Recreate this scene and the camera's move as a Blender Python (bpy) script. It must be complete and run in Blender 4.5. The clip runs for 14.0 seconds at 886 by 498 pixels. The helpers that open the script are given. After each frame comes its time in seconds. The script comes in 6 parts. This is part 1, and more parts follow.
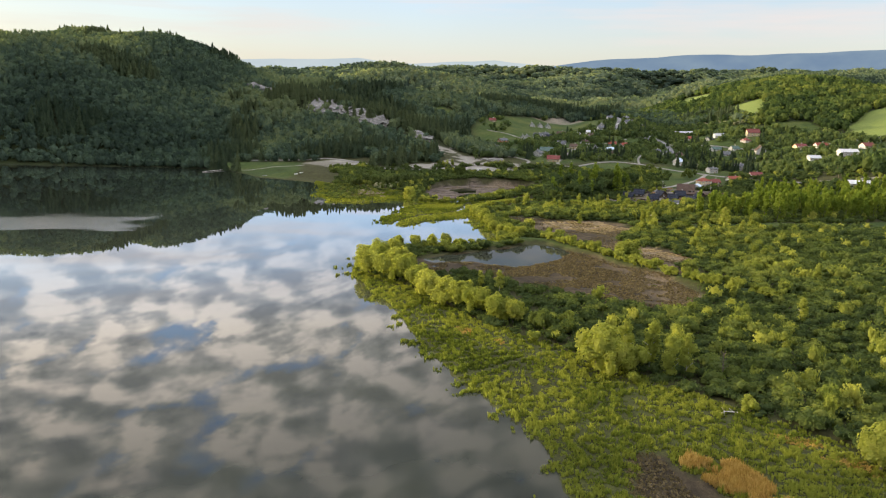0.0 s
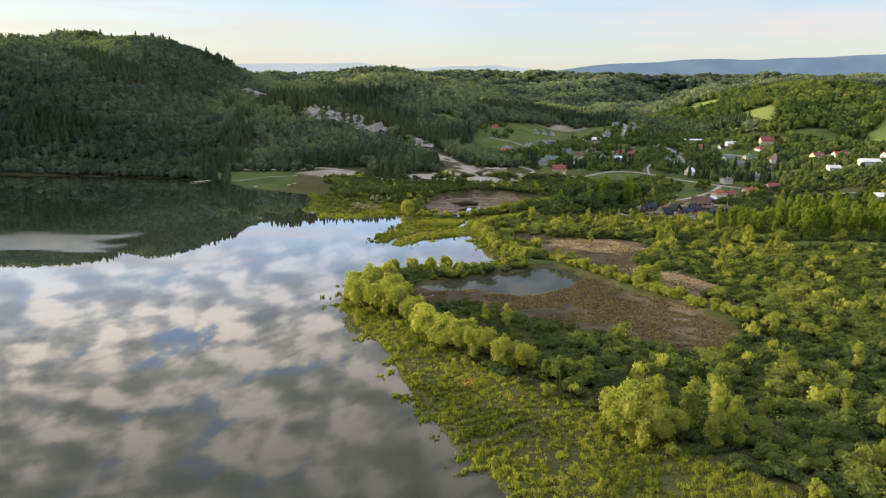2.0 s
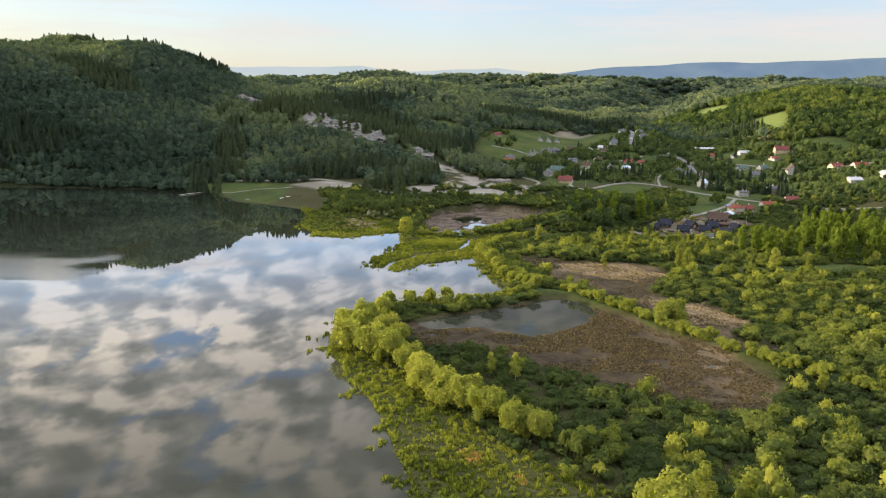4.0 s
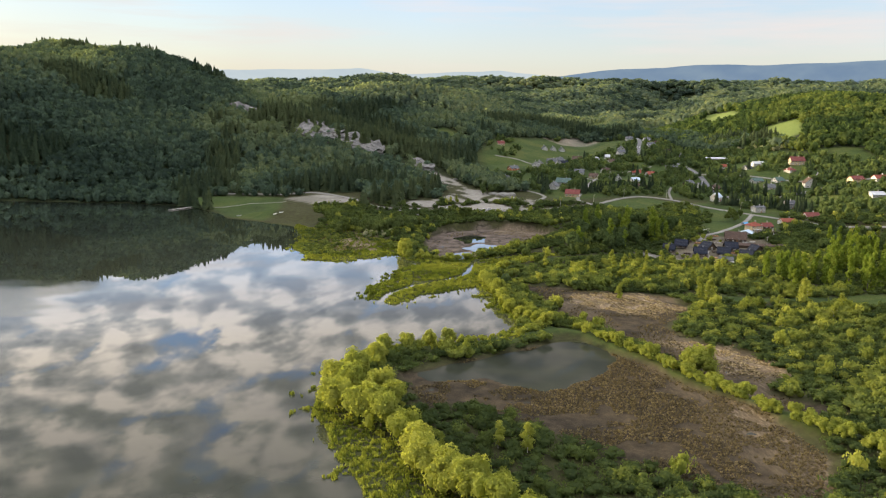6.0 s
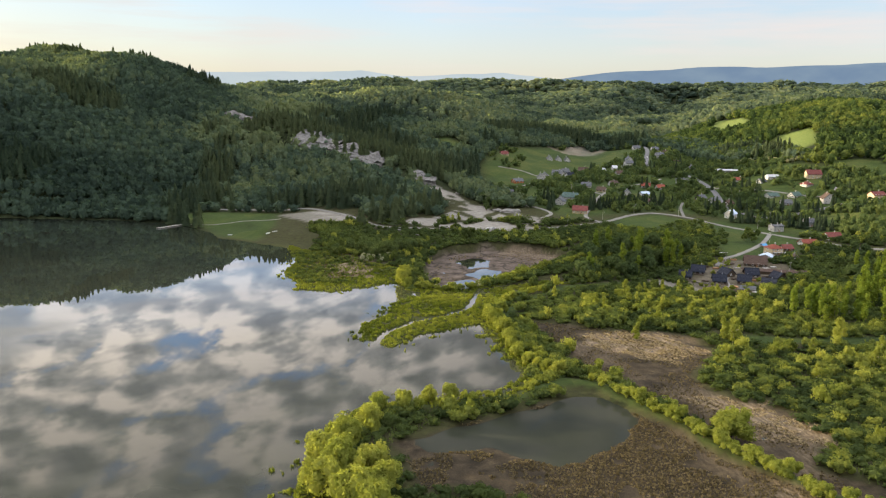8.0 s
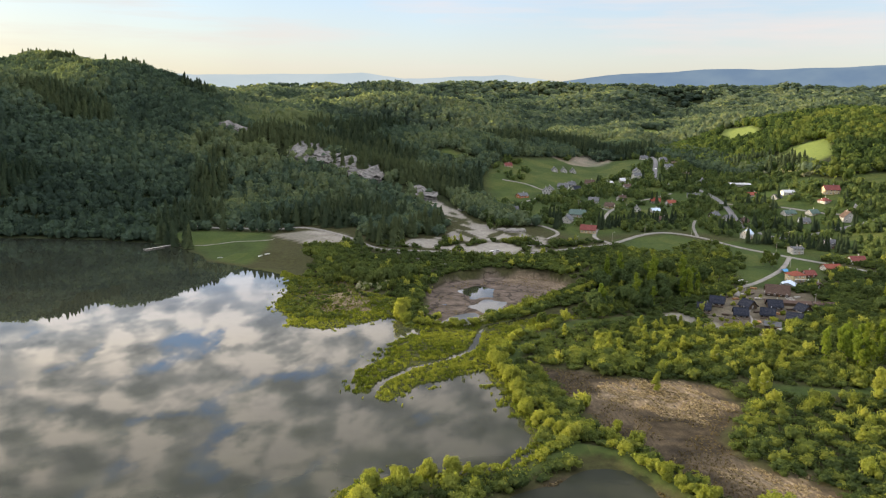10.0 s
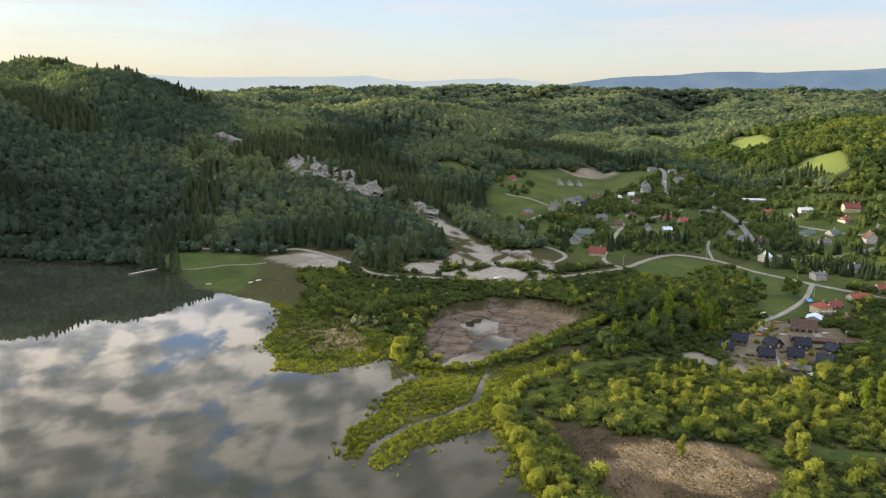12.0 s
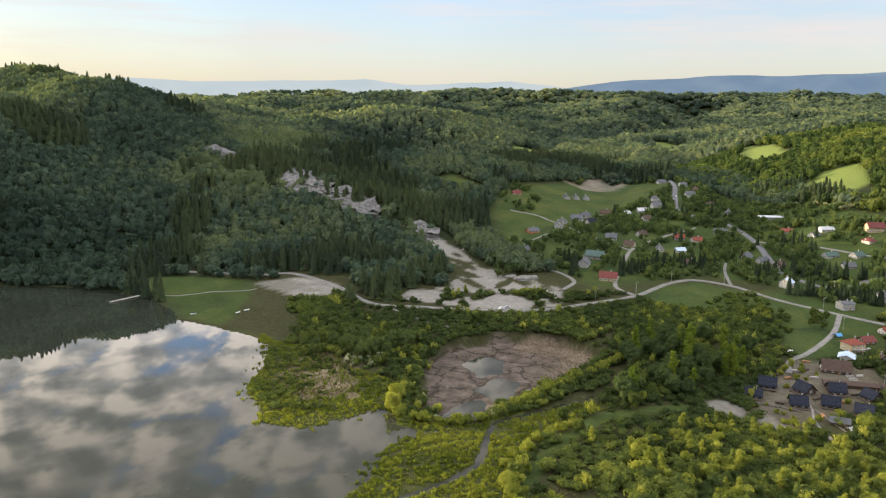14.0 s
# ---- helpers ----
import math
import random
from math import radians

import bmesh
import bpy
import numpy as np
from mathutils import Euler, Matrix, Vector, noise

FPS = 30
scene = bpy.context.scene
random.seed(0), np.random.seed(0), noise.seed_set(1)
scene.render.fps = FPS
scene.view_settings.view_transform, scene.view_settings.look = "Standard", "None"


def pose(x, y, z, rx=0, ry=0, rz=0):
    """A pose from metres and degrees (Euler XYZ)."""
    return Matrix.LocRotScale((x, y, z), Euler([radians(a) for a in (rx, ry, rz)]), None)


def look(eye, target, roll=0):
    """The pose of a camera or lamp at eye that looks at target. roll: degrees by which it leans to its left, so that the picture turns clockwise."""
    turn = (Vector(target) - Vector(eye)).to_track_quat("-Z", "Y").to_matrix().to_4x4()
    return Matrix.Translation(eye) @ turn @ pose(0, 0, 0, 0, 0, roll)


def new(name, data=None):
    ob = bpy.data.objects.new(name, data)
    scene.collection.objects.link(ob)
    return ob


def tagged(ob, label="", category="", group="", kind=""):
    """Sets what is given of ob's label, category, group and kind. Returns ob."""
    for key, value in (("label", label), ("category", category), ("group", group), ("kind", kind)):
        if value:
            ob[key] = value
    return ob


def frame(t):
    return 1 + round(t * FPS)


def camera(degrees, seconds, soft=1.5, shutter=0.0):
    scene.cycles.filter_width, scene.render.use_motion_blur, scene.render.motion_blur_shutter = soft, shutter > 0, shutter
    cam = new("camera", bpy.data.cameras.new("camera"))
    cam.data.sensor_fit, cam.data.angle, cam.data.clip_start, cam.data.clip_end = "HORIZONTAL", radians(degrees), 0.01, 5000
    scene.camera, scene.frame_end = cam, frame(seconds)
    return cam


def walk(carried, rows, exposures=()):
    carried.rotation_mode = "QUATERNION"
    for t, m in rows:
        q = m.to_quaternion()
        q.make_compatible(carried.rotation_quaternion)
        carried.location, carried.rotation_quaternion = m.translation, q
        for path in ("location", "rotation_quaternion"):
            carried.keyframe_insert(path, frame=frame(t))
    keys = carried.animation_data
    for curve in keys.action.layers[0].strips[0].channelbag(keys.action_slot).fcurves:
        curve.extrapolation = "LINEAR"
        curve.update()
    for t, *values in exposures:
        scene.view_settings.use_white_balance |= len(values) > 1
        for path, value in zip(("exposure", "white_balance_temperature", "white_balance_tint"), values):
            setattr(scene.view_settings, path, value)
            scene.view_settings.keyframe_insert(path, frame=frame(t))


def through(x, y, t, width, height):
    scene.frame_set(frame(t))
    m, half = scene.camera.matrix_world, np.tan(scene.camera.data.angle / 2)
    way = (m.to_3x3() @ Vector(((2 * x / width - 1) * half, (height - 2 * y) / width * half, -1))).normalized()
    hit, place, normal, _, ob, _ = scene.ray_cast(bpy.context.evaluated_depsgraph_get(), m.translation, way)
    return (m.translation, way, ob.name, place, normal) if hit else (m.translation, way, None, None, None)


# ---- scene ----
# ---------------------------------------------------------------- camera and its flight
cam = camera(61.5, 14.0, soft=1.2)


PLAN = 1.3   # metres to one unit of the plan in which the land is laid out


def flight(t):
    """The drone's steady climb: polynomials in time for place, heading, pitch and roll."""
    x = np.polyval([0.00322709, -0.072273, 1.37702, 3.77507], t)
    y = np.polyval([0.00056811, -0.000660628, -0.197602, 14.9935, 10.6299], t)
    z = np.polyval([-0.000525448, 0.000857499, 0.307379, 0.286579, 62.6467], t)
    yaw = radians(np.polyval([-0.00192512, -0.0418867, 4.11211], t))
    pit = radians(np.polyval([0.000876023, -0.0221498, 0.201537, -11.6876], t))
    roll = np.polyval([-0.00820712, 0.872517], t)
    way = Vector((math.cos(pit) * math.sin(yaw), math.cos(pit) * math.cos(yaw), math.sin(pit)))
    eye = PLAN * Vector((x, y, z))
    return look(eye, eye + 100 * way, roll)


walk(cam, [(t * 0.5, flight(t * 0.5)) for t in range(29)])

# ---------------------------------------------------------------- sky, sun, exposure
SUN_HEIGHT, SUN_TURN = 8.3, 289.0   # degrees: over the horizon; clockwise from +y
SUN_WAY = Vector((math.sin(radians(SUN_TURN)) * math.cos(radians(SUN_HEIGHT)), math.cos(radians(SUN_TURN)) * math.cos(radians(SUN_HEIGHT)), math.sin(radians(SUN_HEIGHT))))
scene.view_settings.exposure = 1.1
sun = new("sun", bpy.data.lights.new("sun", "SUN"))
sun.data.energy, sun.data.angle, sun.data.color = 5.0, radians(0.6), (1.0, 0.8, 0.5)
sun.matrix_world = look((0, 0, 400), Vector((0, 0, 400)) - SUN_WAY)


class Nodes:
    """Short hand for building node trees."""

    def __init__(self, tree):
        self.tree = tree
        tree.nodes.clear()

    def add(self, kind, ins=None, operation="", use_clamp=False, attribute_name="", feature="", bands_direction="", colours=""):
        n = self.tree.nodes.new(kind)
        if operation:
            n.operation = operation
        if use_clamp:
            n.use_clamp = True
        if attribute_name:
            n.attribute_name = attribute_name
        if feature:
            n.feature = feature
        if bands_direction:
            n.bands_direction = bands_direction
        if colours:
            n.data_type, n.blend_type = "RGBA", colours
        for k, v in (ins or {}).items():
            s = n.inputs[k]
            if isinstance(v, bpy.types.NodeSocket):
                self.tree.links.new(v, s)
            else:
                s.default_value = v
        return n

    def math(self, op, a, b=0.0, clamp=False):
        return self.add("ShaderNodeMath", {0: a, 1: b}, operation=op, use_clamp=clamp).outputs[0]

    def mix(self, f, a, b, blend="MIX"):
        return self.add("ShaderNodeMix", {0: f, 6: a, 7: b}, colours=blend).outputs[2]

    def ramp(self, f, stops):
        n = self.add("ShaderNodeValToRGB", {0: f})
        while len(n.color_ramp.elements) < len(stops):
            n.color_ramp.elements.new(0.5)
        for e, (p, c) in zip(n.color_ramp.elements, stops):
            e.position, e.color = p, (c if len(c) == 4 else (*c, 1))
        return n.outputs[0]

    def span(self, v, a, b, c=0.0, d=1.0):
        return self.add("ShaderNodeMapRange", {0: v, 1: a, 2: b, 3: c, 4: d}).outputs[0]

    def noise(self, vec, scale, detail=4, rough=0.55, out=0, distort=0.0):
        return self.add("ShaderNodeTexNoise", {"Vector": vec, "Scale": scale, "Detail": detail, "Roughness": rough, "Distortion": distort}).outputs[out]


world = bpy.data.worlds.new("evening_sky")
scene.world = world
world.use_nodes = True
w = Nodes(world.node_tree)
way = w.add("ShaderNodeTexCoord").outputs["Generated"]
air = w.add("ShaderNodeTexSky")
air.sky_type, air.sun_disc, air.sun_elevation, air.sun_rotation = "NISHITA", False, radians(SUN_HEIGHT), radians(SUN_TURN)
air.altitude, air.air_density, air.dust_density, air.ozone_density = 300, 1.0, 1.6, 1.5
sky = air.outputs[0]
sky = w.mix(1.0, sky, (0.15, 0.17, 0.225, 1), "MULTIPLY")
sep = w.add("ShaderNodeSeparateXYZ", {0: way})
up = w.math("MAXIMUM", sep.outputs[2], 0.0)
flat = w.math("ADD", up, 0.5)
plane = w.add("ShaderNodeCombineXYZ", {0: w.math("DIVIDE", sep.outputs[0], flat), 1: w.math("DIVIDE", sep.outputs[1], flat), 2: 0.0}).outputs[0]
turned = w.add("ShaderNodeMapping", {0: plane, 2: (0, 0, radians(-32))}).outputs[0]
stretched = w.add("ShaderNodeMapping", {0: turned, 3: (0.78, 1.15, 1)}).outputs[0]
shifted = w.add("ShaderNodeVectorMath", {0: stretched, 1: (-0.019, -0.009, 0.0)}, operation="ADD").outputs[0]


def puffs(vec):
    """Heaped cloud: broad bodies, rounded heads on them, ragged edges."""
    broad = w.noise(vec, 7.0, 3, 0.5)
    bent = w.add("ShaderNodeVectorMath", {0: vec, 1: w.add("ShaderNodeVectorMath", {0: w.noise(vec, 13.0, 4, 0.6, 1), 1: (0.055, 0.055, 0.0)}, operation="MULTIPLY").outputs[0]}, operation="ADD").outputs[0]
    heads = w.add("ShaderNodeTexVoronoi", {"Vector": bent, "Scale": 16.0, "Smoothness": 0.35}, feature="SMOOTH_F1").outputs["Distance"]
    rags = w.noise(vec, 26.0, 6, 0.62)
    return w.math("ADD", w.math("ADD", w.math("MULTIPLY", broad, 0.45), w.math("MULTIPLY", rags, 0.34)), w.math("MULTIPLY", w.math("SUBTRACT", 0.62, heads), 0.42))


body, lee = puffs(stretched), puffs(shifted)
banks = w.noise(plane, 1.7, 2, 0.5)
cover = w.math("ADD", body, w.math("MULTIPLY", w.math("SUBTRACT", banks, 0.5), 0.12))
mask = w.span(cover, 0.215, 0.33)
mask = w.math("MULTIPLY", mask, w.span(up, 0.16, 0.3))
# low sun from one side: the side of each cloud that faces it is warm and bright
lit = w.math("ADD", w.math("MULTIPLY", w.math("SUBTRACT", body, lee), 4.8), w.math("ADD", 0.57, w.math("MULTIPLY", w.math("SUBTRACT", w.noise(stretched, 15.0, 5, 0.6), 0.5), 1.1)), clamp=True)
cloud = w.ramp(lit, [(0.0, (0.22, 0.225, 0.24)), (0.45, (0.43, 0.42, 0.412)), (1.0, (0.9, 0.81, 0.73))])
# a thin high veil pales the sky towards the horizon
veil = w.math("MULTIPLY", w.span(up, 0.0, 0.42, 0.86, 0.0), w.span(w.noise(way, 2.0, 3), 0.3, 0.7, 0.8, 1.1), clamp=True)
sky = w.mix(veil, sky, w.ramp(up, [(0.0, (0.39, 0.347, 0.295)), (0.06, (0.368, 0.343, 0.31)), (0.13, (0.3, 0.312, 0.322)), (0.19, (0.25, 0.295, 0.355)), (0.3, (0.22, 0.28, 0.36))]))
towards = w.add("ShaderNodeVectorMath", {0: way, 1: SUN_WAY}, operation="DOT_PRODUCT").outputs[1]
# clouds abreast of the sun show their grey side, those opposite and overhead are lit in full
side = w.ramp(w.span(towards, -1.0, 1.0), [(0.0, (1.8,) * 3), (0.3, (1.35,) * 3), (0.4, (0.4,) * 3), (0.6, (0.62,) * 3), (0.8, (1.4,) * 3)])
over = w.ramp(up, [(0.24, (1.0,) * 3), (0.48, (0.72,) * 3), (0.62, (0.85,) * 3), (0.75, (1.3,) * 3)])
cloud = w.mix(1.0, w.mix(1.0, cloud, side, "MULTIPLY"), over, "MULTIPLY")
seen = w.mix(mask, sky, cloud)
# thin streaks of high cloud towards the horizon
streak_vec = w.add("ShaderNodeMapping", {0: way, 3: (2.2, 2.2, 26)}).outputs[0]
streak = w.span(w.noise(streak_vec, 1.3, 5, 0.6), 0.46, 0.72, 0.0, 0.7)
streak = w.math("MULTIPLY", streak, w.span(up, 0.02, 0.09))
streak = w.math("MULTIPLY", streak, w.span(up, 0.3, 0.2))
seen = w.mix(streak, seen, (0.44, 0.38, 0.36, 1))
# the sky is brighter round the sun
seen = w.mix(1.0, seen, w.ramp(towards, [(0.3, (1, 1, 1)), (0.8, (0.9, 0.87, 0.8)), (0.92, (1.5, 1.45, 1.35)), (1.0, (3.2, 3.1, 2.9))]), "MULTIPLY")
# unseen high sky raised and blued, as fill light for the shade below
seen = w.mix(1.0, seen, w.ramp(up, [(0.6, (1, 1, 1)), (0.78, (1.5, 1.62, 1.9)), (1.0, (1.8, 1.95, 2.3))]), "MULTIPLY")
w.add("ShaderNodeOutputWorld", {0: w.add("ShaderNodeBackground", {0: seen, 1: 1.0}).outputs[0]})


# ---------------------------------------------------------------- materials
def material(name):
    m = bpy.data.materials.new(name)
    m.use_nodes = True
    return m, Nodes(m.node_tree)


def finish(n, shader):
    n.add("ShaderNodeOutputMaterial", {0: shader})


def place(n):
    return n.add("ShaderNodeNewGeometry").outputs["Position"]


def surface(n, colour, rough=0.8, bump=None, strength=0.4, reach=0.1, metal=0.0, gloss=0.5):
    ins = {"Base Color": colour, "Roughness": rough, "Metallic": metal, "Specular IOR Level": gloss}
    if bump is not None:
        ins["Normal"] = n.add("ShaderNodeBump", {"Strength": strength, "Distance": reach, "Height": bump}).outputs[0]
    return n.add("ShaderNodeBsdfPrincipled", ins).outputs[0]


def leaf(name, deep, middle, light, through=0.5):
    """Foliage: tint of the plant from its attribute, then each clump and each plant a little different; light shines through."""
    m, n = material(name)
    tint = n.add("ShaderNodeAttribute", attribute_name="tint").outputs["Fac"]
    each = n.add("ShaderNodeNewGeometry").outputs["Random Per Island"]
    thing = n.add("ShaderNodeObjectInfo").outputs["Random"]
    f = n.math("ADD", tint, n.math("MULTIPLY", n.math("SUBTRACT", each, 0.5), 0.16))
    f = n.math("ADD", f, n.math("MULTIPLY", n.math("SUBTRACT", thing, 0.5), 0.3), clamp=True)
    f = n.math("ADD", f, n.math("MULTIPLY", n.math("SUBTRACT", n.noise(place(n), 1.1, 4, 0.6), 0.5), 0.5), clamp=True)
    c = n.ramp(f, [(0.0, deep), (0.5, middle), (1.0, light)])
    rough = n.add("ShaderNodeBump", {"Strength": 0.45, "Distance": 0.25, "Height": n.noise(place(n), 3.2, 3, 0.65)}).outputs[0]
    d = n.add("ShaderNodeBsdfDiffuse", {0: c, 1: 0.6, "Normal": rough}).outputs[0]
    t = n.add("ShaderNodeBsdfTranslucent", {0: n.mix(1.0, c, (1.35, 1.35, 0.75, 1), "MULTIPLY")}).outputs[0]
    finish(n, n.add("ShaderNodeMixShader", {0: through, 1: d, 2: t}).outputs[0])
    return m


def speckled(name, a, b, scale=3.0, rough=0.85, strength=0.3, reach=0.05, fine=40.0, metal=0.0):
    """A plain weathered surface: two tones mixed by coarse and fine noise, with a little relief."""
    m, n = material(name)
    p = place(n)
    f = n.math("ADD", n.math("MULTIPLY", n.noise(p, scale, 5), 0.7), n.math("MULTIPLY", n.noise(p, fine, 3), 0.3))
    thing = n.add("ShaderNodeObjectInfo").outputs["Random"]
    f = n.math("ADD", f, n.math("MULTIPLY", n.math("SUBTRACT", thing, 0.5), 0.12))
    c = n.ramp(f, [(0.3, a), (0.7, b)])
    finish(n, surface(n, c, rough, f, strength, reach, metal))
    return m


LEAF_WILLOW = leaf("willow_leaves", (0.1, 0.135, 0.036), (0.232, 0.262, 0.058), (0.385, 0.392, 0.095))
LEAF_POPLAR = leaf("poplar_leaves", (0.07, 0.11, 0.024), (0.155, 0.21, 0.036), (0.26, 0.3, 0.055))
LEAF_BUSH = leaf("bush_leaves", (0.046, 0.07, 0.032), (0.108, 0.142, 0.046), (0.208, 0.235, 0.056))
# haze put into the colour: hillside leaves bluish, distant ones paler still
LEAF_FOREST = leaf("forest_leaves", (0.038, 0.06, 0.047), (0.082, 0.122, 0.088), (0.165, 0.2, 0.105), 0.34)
LEAF_HAZED = leaf("hazed_wood_leaves", (0.055, 0.082, 0.064), (0.115, 0.155, 0.108), (0.205, 0.235, 0.125), 0.4)
LEAF_ASH = leaf("ash_leaves", (0.04, 0.064, 0.034), (0.085, 0.122, 0.05), (0.155, 0.19, 0.062), 0.4)
# forest leaves with less blue: a separate lit copy for the sunny slope
LEAF_SUNLIT = leaf("sunlit_slope_leaves", (0.038, 0.063, 0.03), (0.085, 0.124, 0.044), (0.175, 0.205, 0.058))
LEAF_NEEDLE = leaf("spruce_needles", (0.03, 0.048, 0.032), (0.054, 0.078, 0.046), (0.09, 0.115, 0.056), 0.3)
LEAF_BLOSSOM = leaf("blossom", (0.16, 0.18, 0.10), (0.34, 0.35, 0.25), (0.55, 0.54, 0.45))
LEAF_SEDGE = leaf("sedge_blades", (0.045, 0.064, 0.016), (0.114, 0.146, 0.028), (0.218, 0.242, 0.05))
LEAF_REED = leaf("dry_reed", (0.2, 0.125, 0.045), (0.42, 0.285, 0.105), (0.6, 0.45, 0.2))
LEAF_WITHERED = leaf("withered_sedge_blades", (0.065, 0.053, 0.032), (0.14, 0.114, 0.066), (0.25, 0.203, 0.122), 0.35)
LEAF_STRAW = leaf("straw_stubble", (0.17, 0.13, 0.08), (0.3, 0.24, 0.15), (0.44, 0.36, 0.24), 0.3)
BARK = speckled("bark", (0.05, 0.04, 0.03), (0.16, 0.13, 0.1), 2.0)
BARK_PALE = speckled("birch_bark", (0.25, 0.23, 0.2), (0.6, 0.58, 0.54), 2.5)
ROCK = speckled("limestone", (0.05, 0.049, 0.045), (0.27, 0.262, 0.248), 0.3, 0.9, 0.8, 0.8, 1.6)
GRAVEL = speckled("gravel_road", (0.12, 0.115, 0.105), (0.26, 0.25, 0.23), 0.25, 0.9, 0.3, 0.05, 4.0)
ASPHALT = speckled("asphalt", (0.1, 0.1, 0.105), (0.17, 0.17, 0.178), 0.3, 0.8, 0.2, 0.02, 6.0)
PLASTER = speckled("white_plaster", (0.36, 0.355, 0.345), (0.55, 0.545, 0.53), 0.8)
CREAM = speckled("cream_plaster", (0.42, 0.34, 0.21), (0.56, 0.46, 0.3), 0.8)
GREY_WALL = speckled("grey_plaster", (0.3, 0.3, 0.29), (0.44, 0.43, 0.41), 0.8)
ORANGE_WALL = speckled("orange_boards", (0.35, 0.1, 0.035), (0.5, 0.17, 0.06), 0.8)
WOOD_DARK = speckled("dark_stained_wood", (0.035, 0.025, 0.018), (0.10, 0.07, 0.045), 1.5)
WOOD_GREY = speckled("weathered_planks", (0.28, 0.26, 0.23), (0.48, 0.46, 0.42), 1.5)
WOOD_WARM = speckled("warm_timber", (0.22, 0.11, 0.05), (0.4, 0.22, 0.1), 1.5)
TIN = speckled("painted_metal", (0.36, 0.37, 0.39), (0.55, 0.56, 0.58), 0.6, 0.45)
BLUE_TIN = speckled("light_blue_metal", (0.36, 0.46, 0.6), (0.5, 0.6, 0.72), 0.6, 0.5)
BLACK = speckled("black_paint", (0.015, 0.015, 0.017), (0.035, 0.035, 0.04), 1.0, 0.4)
WHITE = speckled("white_gelcoat", (0.7, 0.7, 0.7), (0.85, 0.85, 0.84), 1.0, 0.4)
BLUE_PAINT = speckled("blue_tarpaulin", (0.03, 0.2, 0.45), (0.07, 0.32, 0.6), 1.0, 0.5)
RUBBER = speckled("rubber", (0.015, 0.015, 0.015), (0.03, 0.03, 0.03), 2.0)


def roofing(name, a, b):
    """Courses of tiles: ribs across the fall, each course a touch different, with streaks of moss."""
    m, n = material(name)
    p = n.add("ShaderNodeTexCoord").outputs["Object"]
    wave = n.add("ShaderNodeTexWave", {"Vector": p, "Scale": 1.3, "Distortion": 0.4}, bands_direction="Z").outputs["Fac"]
    f = n.math("ADD", n.math("MULTIPLY", n.noise(p, 0.9, 5), 0.7), n.math("MULTIPLY", wave, 0.3))
    c = n.ramp(f, [(0.3, a), (0.75, b)])
    finish(n, surface(n, c, 0.75, wave, 0.5, 0.06, 0.0, 0.2))
    return m


ROOFS = {"red": roofing("red_tiles", (0.15, 0.038, 0.026), (0.28, 0.085, 0.055)), "maroon": roofing("maroon_tiles", (0.11, 0.03, 0.028), (0.2, 0.065, 0.055)),
         "brown": roofing("brown_tiles", (0.055, 0.036, 0.028), (0.11, 0.074, 0.058)), "grey": roofing("grey_tiles", (0.07, 0.075, 0.085), (0.15, 0.155, 0.165)),
         "blue": roofing("blue_sheet_roof", (0.007, 0.01, 0.018), (0.016, 0.021, 0.036)), "pale": BLUE_TIN, "white": TIN, "green": roofing("green_sheet_roof", (0.05, 0.085, 0.075), (0.1, 0.15, 0.135))}
WALLS = {"white": PLASTER, "cream": CREAM, "grey": GREY_WALL, "orange": ORANGE_WALL, "wood": WOOD_DARK}

GLASS, gn = material("window_glass")
finish(gn, gn.add("ShaderNodeBsdfPrincipled", {"Base Color": (0.03, 0.035, 0.04, 1), "Roughness": 0.06, "Specular IOR Level": 0.8}).outputs[0])

WATER, n = material("lake_water")
p = place(n)
swell = n.noise(n.add("ShaderNodeMapping", {0: p, 3: (1.0, 0.45, 1)}).outputs[0], 0.22, 4, 0.55)
ripple = n.noise(p, 2.2, 2, 0.5)
calm = n.span(n.noise(p, 0.012, 3), 0.4, 0.6, 0.4, 1.0)
lift = n.math("MULTIPLY", n.math("ADD", n.math("MULTIPLY", swell, 0.05), n.math("MULTIPLY", ripple, 0.003)), calm)
normal = n.add("ShaderNodeBump", {"Strength": 0.06, "Distance": 1.0, "Height": lift}).outputs[0]
murk = n.ramp(n.noise(p, 0.05, 3), [(0.3, (0.026, 0.03, 0.024)), (0.7, (0.036, 0.04, 0.028))])
deep = n.add("ShaderNodeBsdfDiffuse", {0: murk}).outputs[0]
# a breath of wind roughens one patch of the mirror
here = n.add("ShaderNodeSeparateXYZ", {0: n.add("ShaderNodeVectorMath", {0: p, 1: n.add("ShaderNodeVectorMath", {0: n.noise(n.add("ShaderNodeMapping", {0: p, 3: (0.5, 1.6, 1)}).outputs[0], 0.022, 4, 0.55, 1), 1: (90, 90, 0)}, operation="MULTIPLY").outputs[0]}, operation="ADD").outputs[0]})
gust = n.math("MULTIPLY", n.span(here.outputs[0], -95, -112), n.math("MULTIPLY", n.span(here.outputs[1], 492, 504), n.span(here.outputs[1], 580, 556)))
shine = n.add("ShaderNodeBsdfGlossy", {0: (0.96, 0.97, 1.0, 1), 1: n.span(gust, 0, 1, 0.003, 0.17), "Normal": normal}).outputs[0]
grazing = n.add("ShaderNodeFresnel", {0: 1.9, 1: normal}).outputs[0]
amount = n.math("ADD", 0.04, n.math("MULTIPLY", n.math("POWER", n.span(grazing, 0.12, 0.5), 1.28), 0.83))
